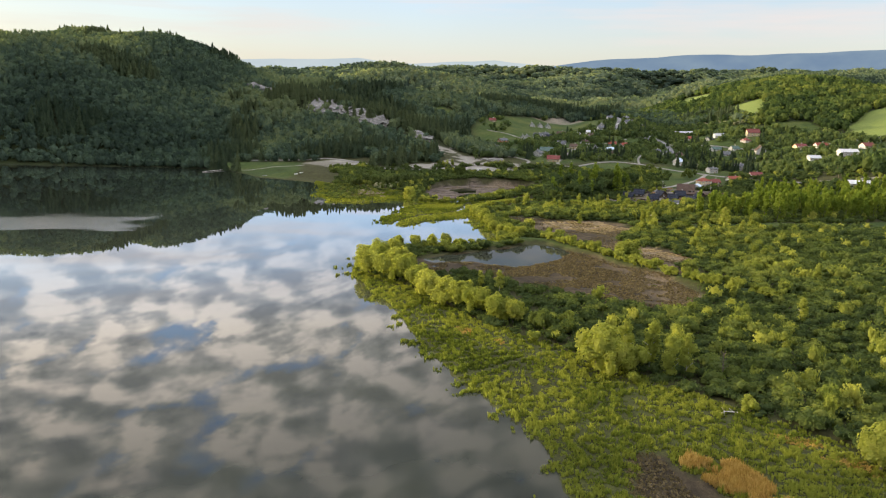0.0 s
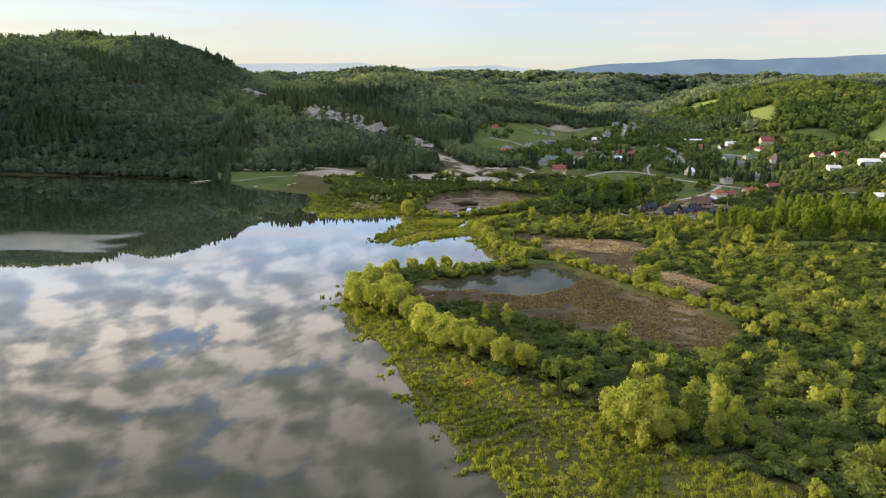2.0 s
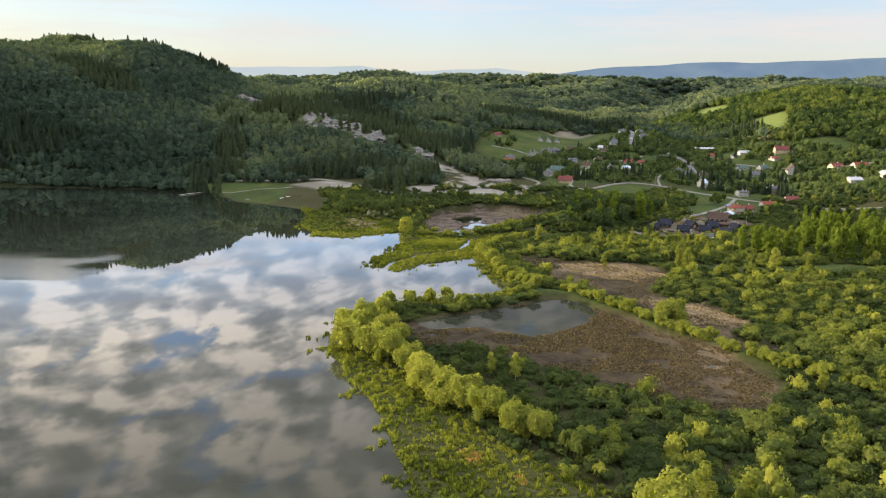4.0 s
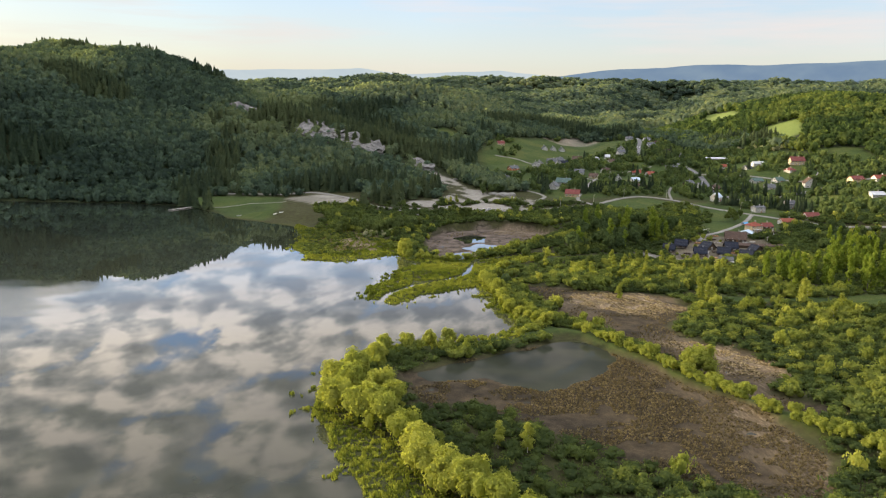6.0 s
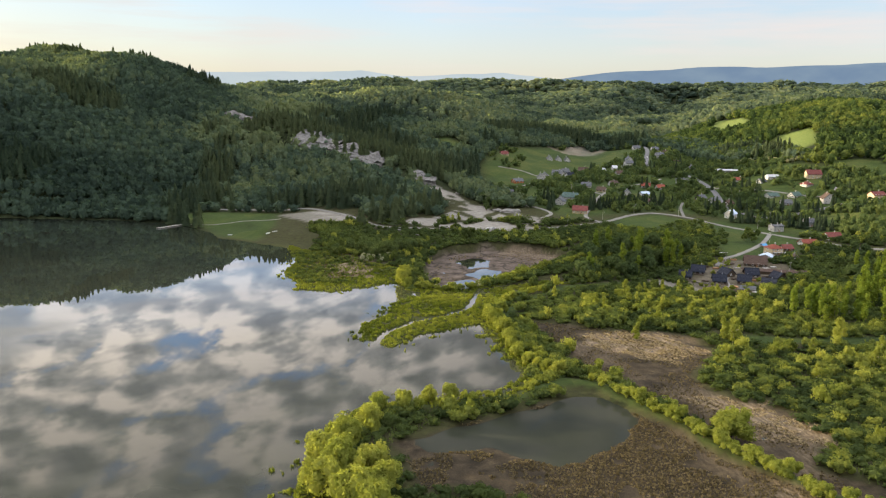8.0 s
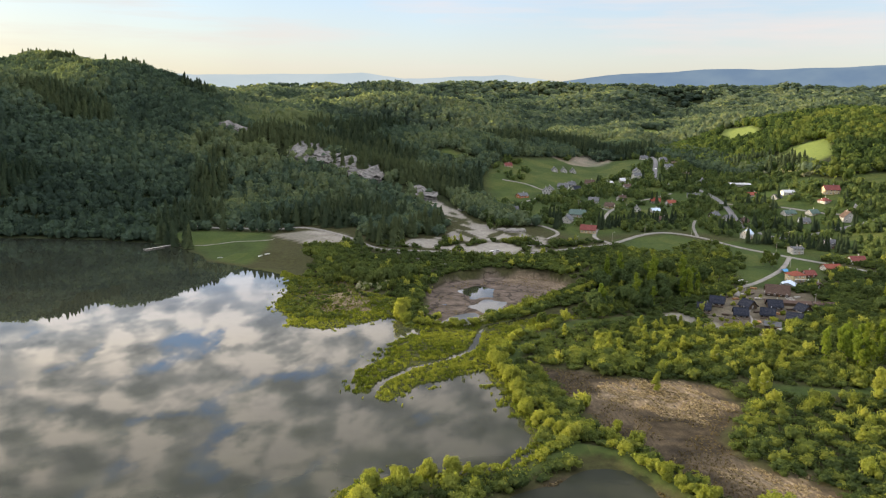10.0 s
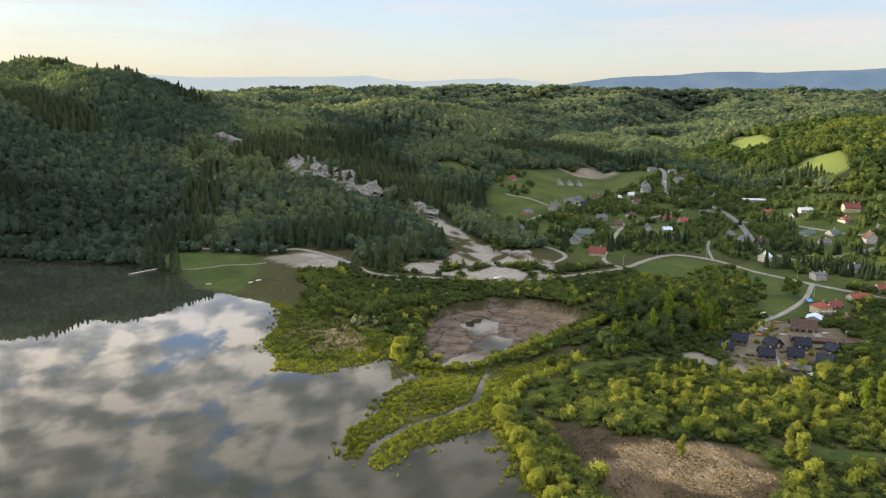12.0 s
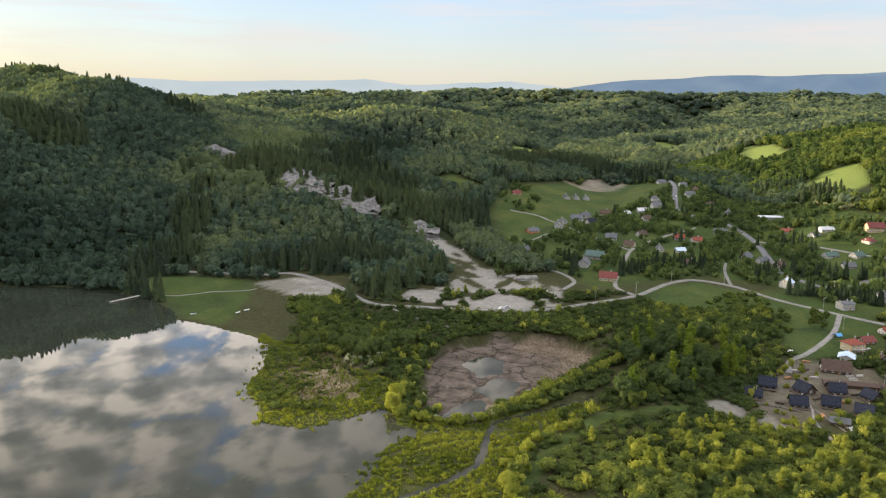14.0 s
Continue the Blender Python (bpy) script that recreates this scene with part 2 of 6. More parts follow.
# the small pond's mirror is dimmed, standing in for darker clouds reflected there
off = n.add("ShaderNodeVectorMath", {0: p, 1: (-60, -390, 0)}, operation="ADD").outputs[0]
off = n.add("ShaderNodeVectorMath", {0: off, 1: (1 / 50, 1 / 36, 0)}, operation="MULTIPLY").outputs[0]
pond_dim = n.span(n.add("ShaderNodeVectorMath", {0: off}, operation="LENGTH").outputs[1], 1.12, 0.92)
amount = n.math("MULTIPLY", amount, n.span(pond_dim, 0, 1, 1.0, 0.3))
finish(n, n.add("ShaderNodeMixShader", {0: amount, 1: deep, 2: shine}).outputs[0])

# the ground: kinds of cover from the plan's zones, each with its own grain
GROUND, n = material("ground_cover")
p = place(n)
za = n.add("ShaderNodeSeparateColor", {0: n.add("ShaderNodeAttribute", attribute_name="zone_a").outputs["Color"]})
zb = n.add("ShaderNodeSeparateColor", {0: n.add("ShaderNodeAttribute", attribute_name="zone_b").outputs["Color"]})
big, mid, fine = n.noise(p, 0.035, 4), n.noise(p, 0.35, 5, 0.6), n.noise(p, 3.0, 4, 0.65)
grain = n.math("ADD", n.math("MULTIPLY", mid, 0.6), n.math("MULTIPLY", fine, 0.4))
under = n.ramp(grain, [(0.3, (0.02, 0.02, 0.009)), (0.52, (0.04, 0.042, 0.015)), (0.7, (0.062, 0.066, 0.022))])
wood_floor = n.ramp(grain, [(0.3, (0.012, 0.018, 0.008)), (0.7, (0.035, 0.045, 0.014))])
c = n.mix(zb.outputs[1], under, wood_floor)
plot = n.add("ShaderNodeTexVoronoi", {"Vector": p, "Scale": 0.03}).outputs["Color"]
grass = n.ramp(n.math("ADD", n.math("ADD", n.math("MULTIPLY", big, 0.37), n.math("MULTIPLY", grain, 0.5)), n.math("MULTIPLY", n.add("ShaderNodeSeparateColor", {0: plot}).outputs[0], 0.13)), [(0.35, (0.022, 0.038, 0.01)), (0.5, (0.04, 0.064, 0.014)), (0.66, (0.078, 0.09, 0.022))])
c = n.mix(zb.outputs[0], c, grass)
# sunlit meadows: the sun's brightness is put into a lighter, yellower grass
sunny_grass = n.ramp(grain, [(0.3, (0.085, 0.125, 0.03)), (0.7, (0.16, 0.19, 0.045))])
c = n.mix(n.add("ShaderNodeAttribute", attribute_name="zone_b").outputs["Alpha"], c, sunny_grass)
marsh = n.ramp(n.math("ADD", n.math("MULTIPLY", n.noise(p, 1.5, 6, 0.75), 0.75), n.math("MULTIPLY", big, 0.25)),
               [(0.36, (0.024, 0.024, 0.011)), (0.48, (0.042, 0.046, 0.015)), (0.58, (0.066, 0.075, 0.019)), (0.74, (0.105, 0.115, 0.029))])
c = n.mix(za.outputs[0], c, marsh)
cracks = n.add("ShaderNodeTexVoronoi", {"Vector": n.add("ShaderNodeVectorMath", {0: p, 1: n.add("ShaderNodeVectorMath", {0: n.noise(p, 0.11, 5, 0.6, 1), 1: (16, 16, 0)}, operation="MULTIPLY").outputs[0]}, operation="ADD").outputs[0], "Scale": 0.06}, feature="DISTANCE_TO_EDGE").outputs[0]
mud = n.ramp(n.math("ADD", n.math("MULTIPLY", n.noise(p, 0.22, 6, 0.65), 0.6), n.math("MULTIPLY", fine, 0.4)),
             [(0.33, (0.014, 0.011, 0.008)), (0.46, (0.03, 0.024, 0.015)), (0.56, (0.056, 0.043, 0.026)), (0.72, (0.105, 0.08, 0.047))])
silt = n.ramp(n.math("ADD", n.math("MULTIPLY", n.noise(p, 0.12, 6, 0.65), 0.7), n.math("MULTIPLY", fine, 0.3)),
              [(0.36, (0.035, 0.03, 0.022)), (0.48, (0.095, 0.076, 0.06)), (0.68, (0.18, 0.145, 0.12))])
mud = n.mix(n.span(n.add("ShaderNodeSeparateXYZ", {0: p}).outputs[1], 575, 600), mud, silt)
flake = n.span(cracks, 0.015, 0.06)
mud = n.mix(n.math("MULTIPLY", n.math("SUBTRACT", 1.0, flake), n.span(n.add("ShaderNodeSeparateXYZ", {0: p}).outputs[1], 555, 590, 0.0, 0.75)), mud, (0.018, 0.014, 0.01, 1))
c = n.mix(za.outputs[1], c, mud)
straw = n.ramp(n.math("ADD", n.math("MULTIPLY", n.noise(n.add("ShaderNodeMapping", {0: p, 2: (0, 0, radians(35)), 3: (1.0, 0.3, 1)}).outputs[0], 0.9, 5, 0.7), 0.8), n.math("MULTIPLY", big, 0.2)),
               [(0.36, (0.065, 0.047, 0.03)), (0.5, (0.15, 0.115, 0.072)), (0.68, (0.36, 0.285, 0.19))])
c = n.mix(zb.outputs[2], c, straw)
sand = n.ramp(n.math("ADD", n.math("MULTIPLY", mid, 0.6), n.math("MULTIPLY", big, 0.4)), [(0.3, (0.14, 0.132, 0.115)), (0.7, (0.3, 0.285, 0.25))])
c = n.mix(za.outputs[2], c, sand)
finish(n, surface(n, c, 0.92, grain, 0.7, 0.35, 0.0, 0.15))

# distant ranges glow in flat pale and blue tones: haze put into colour
FAR_PALE, n = material("pale_haze_glow")
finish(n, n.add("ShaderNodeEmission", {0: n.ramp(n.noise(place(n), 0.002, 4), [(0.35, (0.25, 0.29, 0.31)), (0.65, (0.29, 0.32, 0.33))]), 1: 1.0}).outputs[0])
FAR_BLUE, n = material("blue_haze_glow")
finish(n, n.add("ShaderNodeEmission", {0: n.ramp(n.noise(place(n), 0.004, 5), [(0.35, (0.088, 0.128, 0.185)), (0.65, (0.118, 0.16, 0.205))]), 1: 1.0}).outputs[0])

# ---------------------------------------------------------------- lie of the land
def lattice(ix, iy, seed):
    """Hashed random values 0..1 on whole-number places."""
    n = (ix.astype(np.int64) * 374761393 + iy.astype(np.int64) * 668265263 + seed * 974711) & 0x7FFFFFFF
    n = ((n ^ (n >> 13)) * 1274126177) & 0x7FFFFFFF
    n = n ^ (n >> 16)
    return (n & 0xFFFFF) / float(0xFFFFF)


def value_noise(x, y, size, seed=0):
    """Smooth noise 0..1 with features of that size in metres."""
    u, v = np.asarray(x, float) / size, np.asarray(y, float) / size
    iu, iv = np.floor(u), np.floor(v)
    fu, fv = u - iu, v - iv
    fu, fv = fu * fu * (3 - 2 * fu), fv * fv * (3 - 2 * fv)
    a, b = lattice(iu, iv, seed), lattice(iu + 1, iv, seed)
    c, d = lattice(iu, iv + 1, seed), lattice(iu + 1, iv + 1, seed)
    return (a * (1 - fu) + b * fu) * (1 - fv) + (c * (1 - fu) + d * fu) * fv


def fbm(x, y, size, seed=0, octaves=4):
    """Layered noise, about -1..1."""
    out, amp, total = 0.0, 1.0, 0.0
    for i in range(octaves):
        out = out + amp * (value_noise(x, y, size / 2 ** i, seed + i * 17) * 2 - 1)
        total += amp
        amp *= 0.5
    return out / total * 1.6


def soft(x, a, b):
    """0 at a, 1 at b, smooth between."""
    k = np.clip((np.asarray(x, float) - a) / (b - a), 0, 1)
    return k * k * (3 - 2 * k)


def segment(x, y, a, b):
    """Distance to a segment in plan and the share of the way along it."""
    ax, ay, bx, by = a[0], a[1], b[0], b[1]
    k = np.clip(((x - ax) * (bx - ax) + (y - ay) * (by - ay)) / ((bx - ax) ** 2 + (by - ay) ** 2), 0, 1)
    return np.hypot(x - ax - k * (bx - ax), y - ay - k * (by - ay)), k


def inside(x, y, poly):
    """Signed distance in plan to a closed outline: positive inside."""
    x, y = np.asarray(x, float), np.asarray(y, float)
    dist = np.full(x.shape, 1e9)
    odd = np.zeros(x.shape, bool)
    for a, b in zip(poly, poly[1:] + poly[:1]):
        dist = np.minimum(dist, segment(x, y, a, b)[0])
        if a[1] != b[1]:
            cut = (a[1] > y) != (b[1] > y)
            odd ^= cut & (x < (b[0] - a[0]) * (y - a[1]) / (b[1] - a[1]) + a[0])
    return np.where(odd, dist, -dist)


def along(x, y, line):
    """Distance in plan to an open line."""
    dist = np.full(np.shape(x), 1e9)
    for a, b in zip(line, line[1:]):
        dist = np.minimum(dist, segment(x, y, a, b)[0])
    return dist


def ridge(x, y, crest, slope, round_top):
    """Height of a ridge: a crest line with heights, falling away on both sides."""
    best = np.full(np.shape(x), -1e9)
    for a, b in zip(crest, crest[1:]):
        d, k = segment(x, y, a, b)
        best = np.maximum(best, a[2] + k * (b[2] - a[2]) - slope * (np.sqrt(d * d + round_top ** 2) - round_top))
    return best


LAKE = [(60, -900), (48, 60), (34, 117), (33, 130), (27, 152), (19, 166), (13, 190), (6, 222), (-3, 247), (-9, 272), (-8, 292), (-3, 307),
        (3, 314), (12, 318), (27, 316), (41, 322), (49, 330), (53, 341), (49, 366), (45, 396), (46, 425), (40, 437), (27, 439), (15, 446),
        (11, 461), (-4, 452), (-17, 444), (-31, 452), (-44, 482), (-41, 511), (-42, 533), (-70, 561), (-96, 577), (-122, 617), (-150, 633),
        (-185, 646), (-255, 655), (-330, 668), (-420, 600), (-480, 480), (-500, 330), (-600, 180),
        (-860, 105), (-1500, 60), (-1500, -60), (-900, -20), (-560, -60), (-430, -300), (-420, -900)]
ISLET = [(-3, 385), (3, 368), (10, 370), (24, 383), (43, 393), (49, 410), (50, 446), (33, 446), (16, 430), (5, 404)]
POND = [(16, 294), (34, 304), (52, 313), (63, 322), (72, 321), (77, 311), (73, 295), (62, 285), (50, 279), (34, 289), (20, 288)]
MUD_NEAR = [(12, 292), (18, 270), (33, 268), (45, 257), (60, 239), (75, 226), (92, 220), (105, 240), (102, 262), (90, 281), (82, 300), (75, 312), (60, 318), (30, 303)]
MUD_TAN = [(60, 402), (78, 389), (102, 381), (117, 376), (122, 362), (116, 352), (103, 336), (106, 318), (119, 308), (121, 290), (110, 276), (122, 262),
           (112, 258), (97, 282), (92, 305), (80, 330), (72, 352), (66, 380)]
STRAW_A = [(80, 378), (96, 382), (111, 377), (117, 358), (104, 348), (92, 355), (80, 368)]
STRAW_B = [(97, 318), (107, 317), (115, 312), (123, 296), (121, 288), (106, 292), (106, 304)]
MUD_FAR = [(26, 480), (29, 503), (40, 526), (62, 538), (94, 534), (105, 511), (84, 488), (60, 467), (44, 453), (30, 452)]
POND_FAR = [[(44, 507), (53, 517), (63, 511), (59, 495), (50, 492)], [(48, 477), (56, 491), (65, 484), (60, 468), (51, 465)], [(30, 448), (36, 461), (45, 468), (52, 465), (47, 452), (37, 444)]]
SAND = [(34, 719), (48, 714), (58, 684), (67, 652), (99, 624), (112, 608), (100, 576), (74, 570), (32, 582), (13, 593), (22, 606), (44, 612), (50, 640), (41, 676)]
SAND_LEFT = [(-70, 634), (-47, 641), (-19, 621), (-19, 597), (-41, 597)]
YARD = [(186, 504), (152, 464), (140, 455), (127, 457), (124, 452), (139, 443), (150, 432), (158, 438), (186, 452), (214, 474), (216, 490), (200, 500)]
CREEK = [(-2, 352), (3, 366), (8, 383), (18, 396), (31, 405), (42, 416), (46, 434), (50, 446), (60, 452), (80, 462), (100, 476), (112, 500)]
DITCH = [(18, 169), (27, 174), (35, 180), (41, 185), (50, 187), (58, 192)]
DIKE = [(3, 310), (20, 314), (45, 319), (63, 331), (73, 327), (84, 304), (92, 285), (101, 268), (110, 252), (124, 236)]
TRACK = [(49, 392), (53, 403), (63, 419), (74, 434), (87, 448), (102, 454), (122, 457)]
WET_MEADOW = [(33, 435), (52, 450), (61, 456), (90, 464), (102, 461), (80, 449), (64, 433), (51, 418), (46, 404), (44, 420)]
MEADOW = [(148, 600), (172, 616), (191, 622), (212, 600), (214, 580), (190, 562), (160, 572)]
FIELDS = [[(95, 775), (118, 790), (150, 880), (190, 945), (250, 960), (285, 915), (225, 850), (160, 800), (130, 745), (100, 745)],
          [(360, 838), (376, 770), (402, 792), (425, 850), (400, 862)], [(404, 1015), (434, 980), (462, 1080), (450, 1135), (425, 1100)],
          [(38, 858), (62, 834), (92, 832), (90, 854), (60, 872)], [(402, 602), (450, 630), (520, 650), (540, 730), (470, 720), (412, 664)], [(375, 718), (408, 702), (384, 648), (364, 668)], [(720, 2250), (860, 2200), (960, 2480), (820, 2520)], [(455, 1440), (520, 1430), (580, 1640), (510, 1680)],
          [(150, 1180), (220, 1180), (260, 1300), (180, 1300)], [(690, 1180), (800, 1150), (850, 1260), (740, 1300)]]
SAND_ISLES = [(45, 596, 9, 5), (62, 598, 11, 5), (75, 616, 9, 3.5), (77, 602, 8, 3), (48, 650, 10, 2.6), (56, 653, 12, 4), (89, 578, 7, 3.5), (100, 587, 6, 4), (45, 626, 7, 3)]
QUARRY_PIT = [(158, 968), (180, 998), (222, 1008), (248, 972), (232, 930), (196, 918)]

# ridge out of view, added and shaped to shade the village and sands
WEST_CASTER = [(-1150, 905, 200), (-860, 905, 173), (-720, 905, 147)]
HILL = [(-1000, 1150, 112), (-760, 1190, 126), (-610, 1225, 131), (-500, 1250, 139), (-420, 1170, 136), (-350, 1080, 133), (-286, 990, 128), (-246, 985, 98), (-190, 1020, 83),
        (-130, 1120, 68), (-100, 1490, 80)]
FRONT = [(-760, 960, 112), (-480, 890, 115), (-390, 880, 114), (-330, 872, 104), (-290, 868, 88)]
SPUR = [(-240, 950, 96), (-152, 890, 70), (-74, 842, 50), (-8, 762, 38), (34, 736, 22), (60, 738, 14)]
# ridge out of view, added to cast shade across the near marsh
SOUTH_CASTER = [(-900, 400, 175), (-910, 200, 175), (-950, -155, 168), (-800, -560, 120), (-760, -900, 110)]
MIDDLE = [(-900, 1650, 120), (-500, 1500, 105), (-100, 1490, 86), (100, 1440, 80), (300, 1560, 66), (420, 1720, 50)]
SHOULDER = [(-100, 1000, 74), (50, 910, 52), (150, 1010, 49), (200, 1100, 44), (260, 1300, 46)]
VALLEY = [(170, 500, 4), (255, 650, 13), (330, 900, 21), (350, 1100, 25), (430, 1400, 32), (540, 1800, 38), (800, 2350, 44), (1000, 2750, 58)]
RIGHT = [(640, 560, 70), (575, 760, 64), (525, 900, 78), (570, 1060, 88), (720, 1300, 88), (950, 1500, 100), (1500, 1700, 110)]
FAR = [(-1700, 2300, 122), (-900, 2120, 107), (40, 2110, 105), (260, 2195, 103), (440, 2270, 97), (560, 2340, 66)]
FARTHEST = [(-2300, 3100, 132), (-600, 3100, 132), (640, 3135, 146), (1050, 3020, 150), (1560, 2780, 148), (2500, 2200, 142)]
BEHIND = [(900, -900, 40), (700, 0, 40), (760, 400, 60)]


def lake_depth(x, y):
    """Positive in the lake, in metres from its ragged edge."""
    d = inside(x, y, LAKE) + 2.2 * fbm(x, y, 14, 5, 4)
    isl = inside(x, y, ISLET) + 2.5 * fbm(x, y, 7, 8, 3)
    return np.minimum(d, -isl)


def height(x, y):
    """The ground's height over the lake."""
    x, y = np.asarray(x, float), np.asarray(y, float)
    d = lake_depth(x, y)
    shore = -d
    valley = np.interp(y, [0, 430, 500, 600, 690, 760, 900, 1100, 1500, 2200, 3000, 5200], [0.55, 0.8, 2.6, 8.0, 15.0, 19, 22, 26, 31, 42, 70, 95])
    valley = valley * (0.25 + 0.75 * soft(x + 0.35 * (y - 560), -110, 40)) + soft(x, 230, 420) * soft(y, 350, 560) * 5
    h = valley
    for crest, slope, top in ((HILL, 0.5, 40), (FRONT, 0.5, 30), (WEST_CASTER, 1.2, 15), (SPUR, 0.46, 22), (SOUTH_CASTER, 0.9, 20), (MIDDLE, 0.22, 60), (SHOULDER, 0.26, 25), (RIGHT, 0.21, 60),
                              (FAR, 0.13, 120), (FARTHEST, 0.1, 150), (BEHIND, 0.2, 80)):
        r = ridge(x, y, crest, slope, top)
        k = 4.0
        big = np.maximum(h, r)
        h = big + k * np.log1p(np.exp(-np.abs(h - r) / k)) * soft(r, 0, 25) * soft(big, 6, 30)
    low = -ridge(x, y, [(p[0], p[1], -p[2]) for p in VALLEY], 0.46, 25)
    h = np.where(h > low, low + 14 * (1 - np.exp((low - h) / 14)), h)
    h = h + soft(h, 14, 60) * (7 * fbm(x, y, 170, 31, 4) + soft(y, 1050, 1700) * 26 * fbm(x, y, 380, 47, 3) + soft(y, 980, 1150) * 9 * fbm(x, y, 120, 53, 2))
    h = h * soft(shore, -2, 26) + (1 - soft(shore, -2, 26)) * np.minimum(h, 0.5)
    # wet ground close to the water
    flat = 0.05 + 0.22 * soft(shore, 0, 5) + 0.1 * fbm(x, y, 5, 12, 3) + 0.25 * soft(shore, 12, 45)
    wet = 1 - soft(y, 455, 500) * soft(shore, 8, 30) - (1 - soft(y, 455, 500)) * soft(x, 150, 240)
    wet = wet * soft(x, -300, -200)
    h = h * (1 - np.clip(wet, 0, 1)) + np.minimum(h, flat) * np.clip(wet, 0, 1)
    mud = np.maximum(inside(x, y, MUD_NEAR), np.maximum(inside(x, y, MUD_TAN), inside(x, y, MUD_FAR)))
    h = np.where(mud > -2, h * (1 - soft(mud, -2, 1)) + soft(mud, -2, 1) * (0.14 + 0.14 * fbm(x, y, 4, 3, 3)), h)
    pond = np.maximum.reduce([inside(x, y, p) for p in [POND] + POND_FAR]) + 1.6 * fbm(x, y, 9, 21, 3)
    h = np.where(pond > -2, h - soft(pond, -2, 2.5) * (h + 0.3), h)
    h = h + 1.1 * (1 - soft(along(x, y, DIKE), 1.5, 4.5))
    creek = along(x, y, CREEK) + 0.7 * fbm(x, y, 6, 2, 2)
    h = h - (1 - soft(creek, 0.5, 1.6)) * (h + 0.35) * (1 - soft(y, 470, 500))
    ditch = along(x, y, DITCH) + 0.4 * fbm(x, y, 5, 9, 2)
    h = h - (1 - soft(ditch, 0.2, 0.9)) * 0.1
    pit = inside(x, y, QUARRY_PIT)
    h = h - 2.5 * soft(pit, 0, 10)
    h = np.where(d > -0.5, h * (1 - soft(d, -0.5, 3)) - soft(d, -0.5, 9) * 2.2, h)
    return h

# ---------------------------------------------------------------- mesh tools
def mesh_from(name, verts, loops, sizes, mat, tint=None, smooth=False, normals=None):
    """A mesh from flat arrays: places, corner indices, corners per face."""
    me = bpy.data.meshes.new(name)
    verts, loops, sizes = np.asarray(verts, np.float32), np.asarray(loops, np.int32), np.asarray(sizes, np.int32)
    me.vertices.add(len(verts))
    me.vertices.foreach_set("co", verts.ravel())
    me.loops.add(len(loops))
    me.loops.foreach_set("vertex_index", loops)
    me.polygons.add(len(sizes))
    me.polygons.foreach_set("loop_start", np.concatenate(([0], np.cumsum(sizes)[:-1])).astype(np.int32))
    me.polygons.foreach_set("use_smooth", np.full(len(sizes), smooth))
    if tint is not None:
        me.attributes.new("tint", "FLOAT", "POINT").data.foreach_set("value", np.asarray(tint, np.float32))
    me.materials.append(mat)
    me.update(calc_edges=True)
    if normals is not None:
        me.attributes.new("custom_normal", "FLOAT_VECTOR", "POINT").data.foreach_set("vector", np.asarray(normals, np.float32).ravel())
    return me


def part(name, bm, mat, parent=None, label=""):
    """Links a bmesh as one mesh object, under a thing or a part if given."""
    me = bpy.data.meshes.new(name)
    bm.normal_update()
    bm.to_mesh(me)
    bm.free()
    me.materials.append(mat)
    ob = new(name, me)
    if parent:
        ob.parent = parent
    return tagged(ob, label)


def shared(name, me, parent, m=None):
    """One more object on a mesh that others use too."""
    ob = new(name, me)
    ob.parent = parent
    if m is not None:
        ob.matrix_basis = m
    return ob


def box(bm, x, y, z, sx, sy, sz, turn=None):
    """A box round a centre."""
    vs = [Vector((x + i * sx / 2, y + j * sy / 2, z + k * sz / 2)) for i in (-1, 1) for j in (-1, 1) for k in (-1, 1)]
    if turn is not None:
        vs = [turn @ v for v in vs]
    b = [bm.verts.new(v) for v in vs]
    for q in ((0, 1, 3, 2), (4, 6, 7, 5), (0, 4, 5, 1), (2, 3, 7, 6), (0, 2, 6, 4), (1, 5, 7, 3)):
        bm.faces.new([b[i] for i in q])
    return bm


def fresh():
    return bmesh.new()


def prism(bm, outline, y0, y1):
    """An outline in x and z drawn out along y."""
    a = [bm.verts.new((x, y0, z)) for x, z in outline]
    b = [bm.verts.new((x, y1, z)) for x, z in outline]
    bm.faces.new(a)
    bm.faces.new(b[::-1])
    for i in range(len(outline)):
        j = (i + 1) % len(outline)
        bm.faces.new((a[j], a[i], b[i], b[j]))
    return bm


def tube(bm, line, radii, sides=7):
    """A tapered tube along a line of places."""
    rings = []
    for i, (p, r) in enumerate(zip(line, radii)):
        p = Vector(p)
        d = (Vector(line[min(i + 1, len(line) - 1)]) - Vector(line[max(i - 1, 0)])).normalized()
        u = d.orthogonal().normalized()
        v = d.cross(u)
        rings.append([bm.verts.new(p + r * (math.cos(a) * u + math.sin(a) * v)) for a in [2 * math.pi * k / sides for k in range(sides)]])
    for a, b in zip(rings, rings[1:]):
        for k in range(sides):
            bm.faces.new((a[k], a[(k + 1) % sides], b[(k + 1) % sides], b[k]))
    bm.faces.new(rings[-1])
    return bm


def thing(name, x, y, z=None, turn=0.0, label="", category="", group="", kind=""):
    """An Empty at a thing's base, on the ground if no height is given."""
    ob = new(name)
    ob.empty_display_size = 0.3
    ob.matrix_basis = pose(x, y, float(height(x, y)) if z is None else z, 0, 0, turn)
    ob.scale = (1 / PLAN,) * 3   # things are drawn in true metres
    return tagged(ob, label, category, group, kind)


# ---------------------------------------------------------------- ground, water, distance
def graded(parts):
    out = []
    for a, b, step in parts:
        out += list(np.arange(a, b, step))
    return np.array(out + [parts[-1][1]])


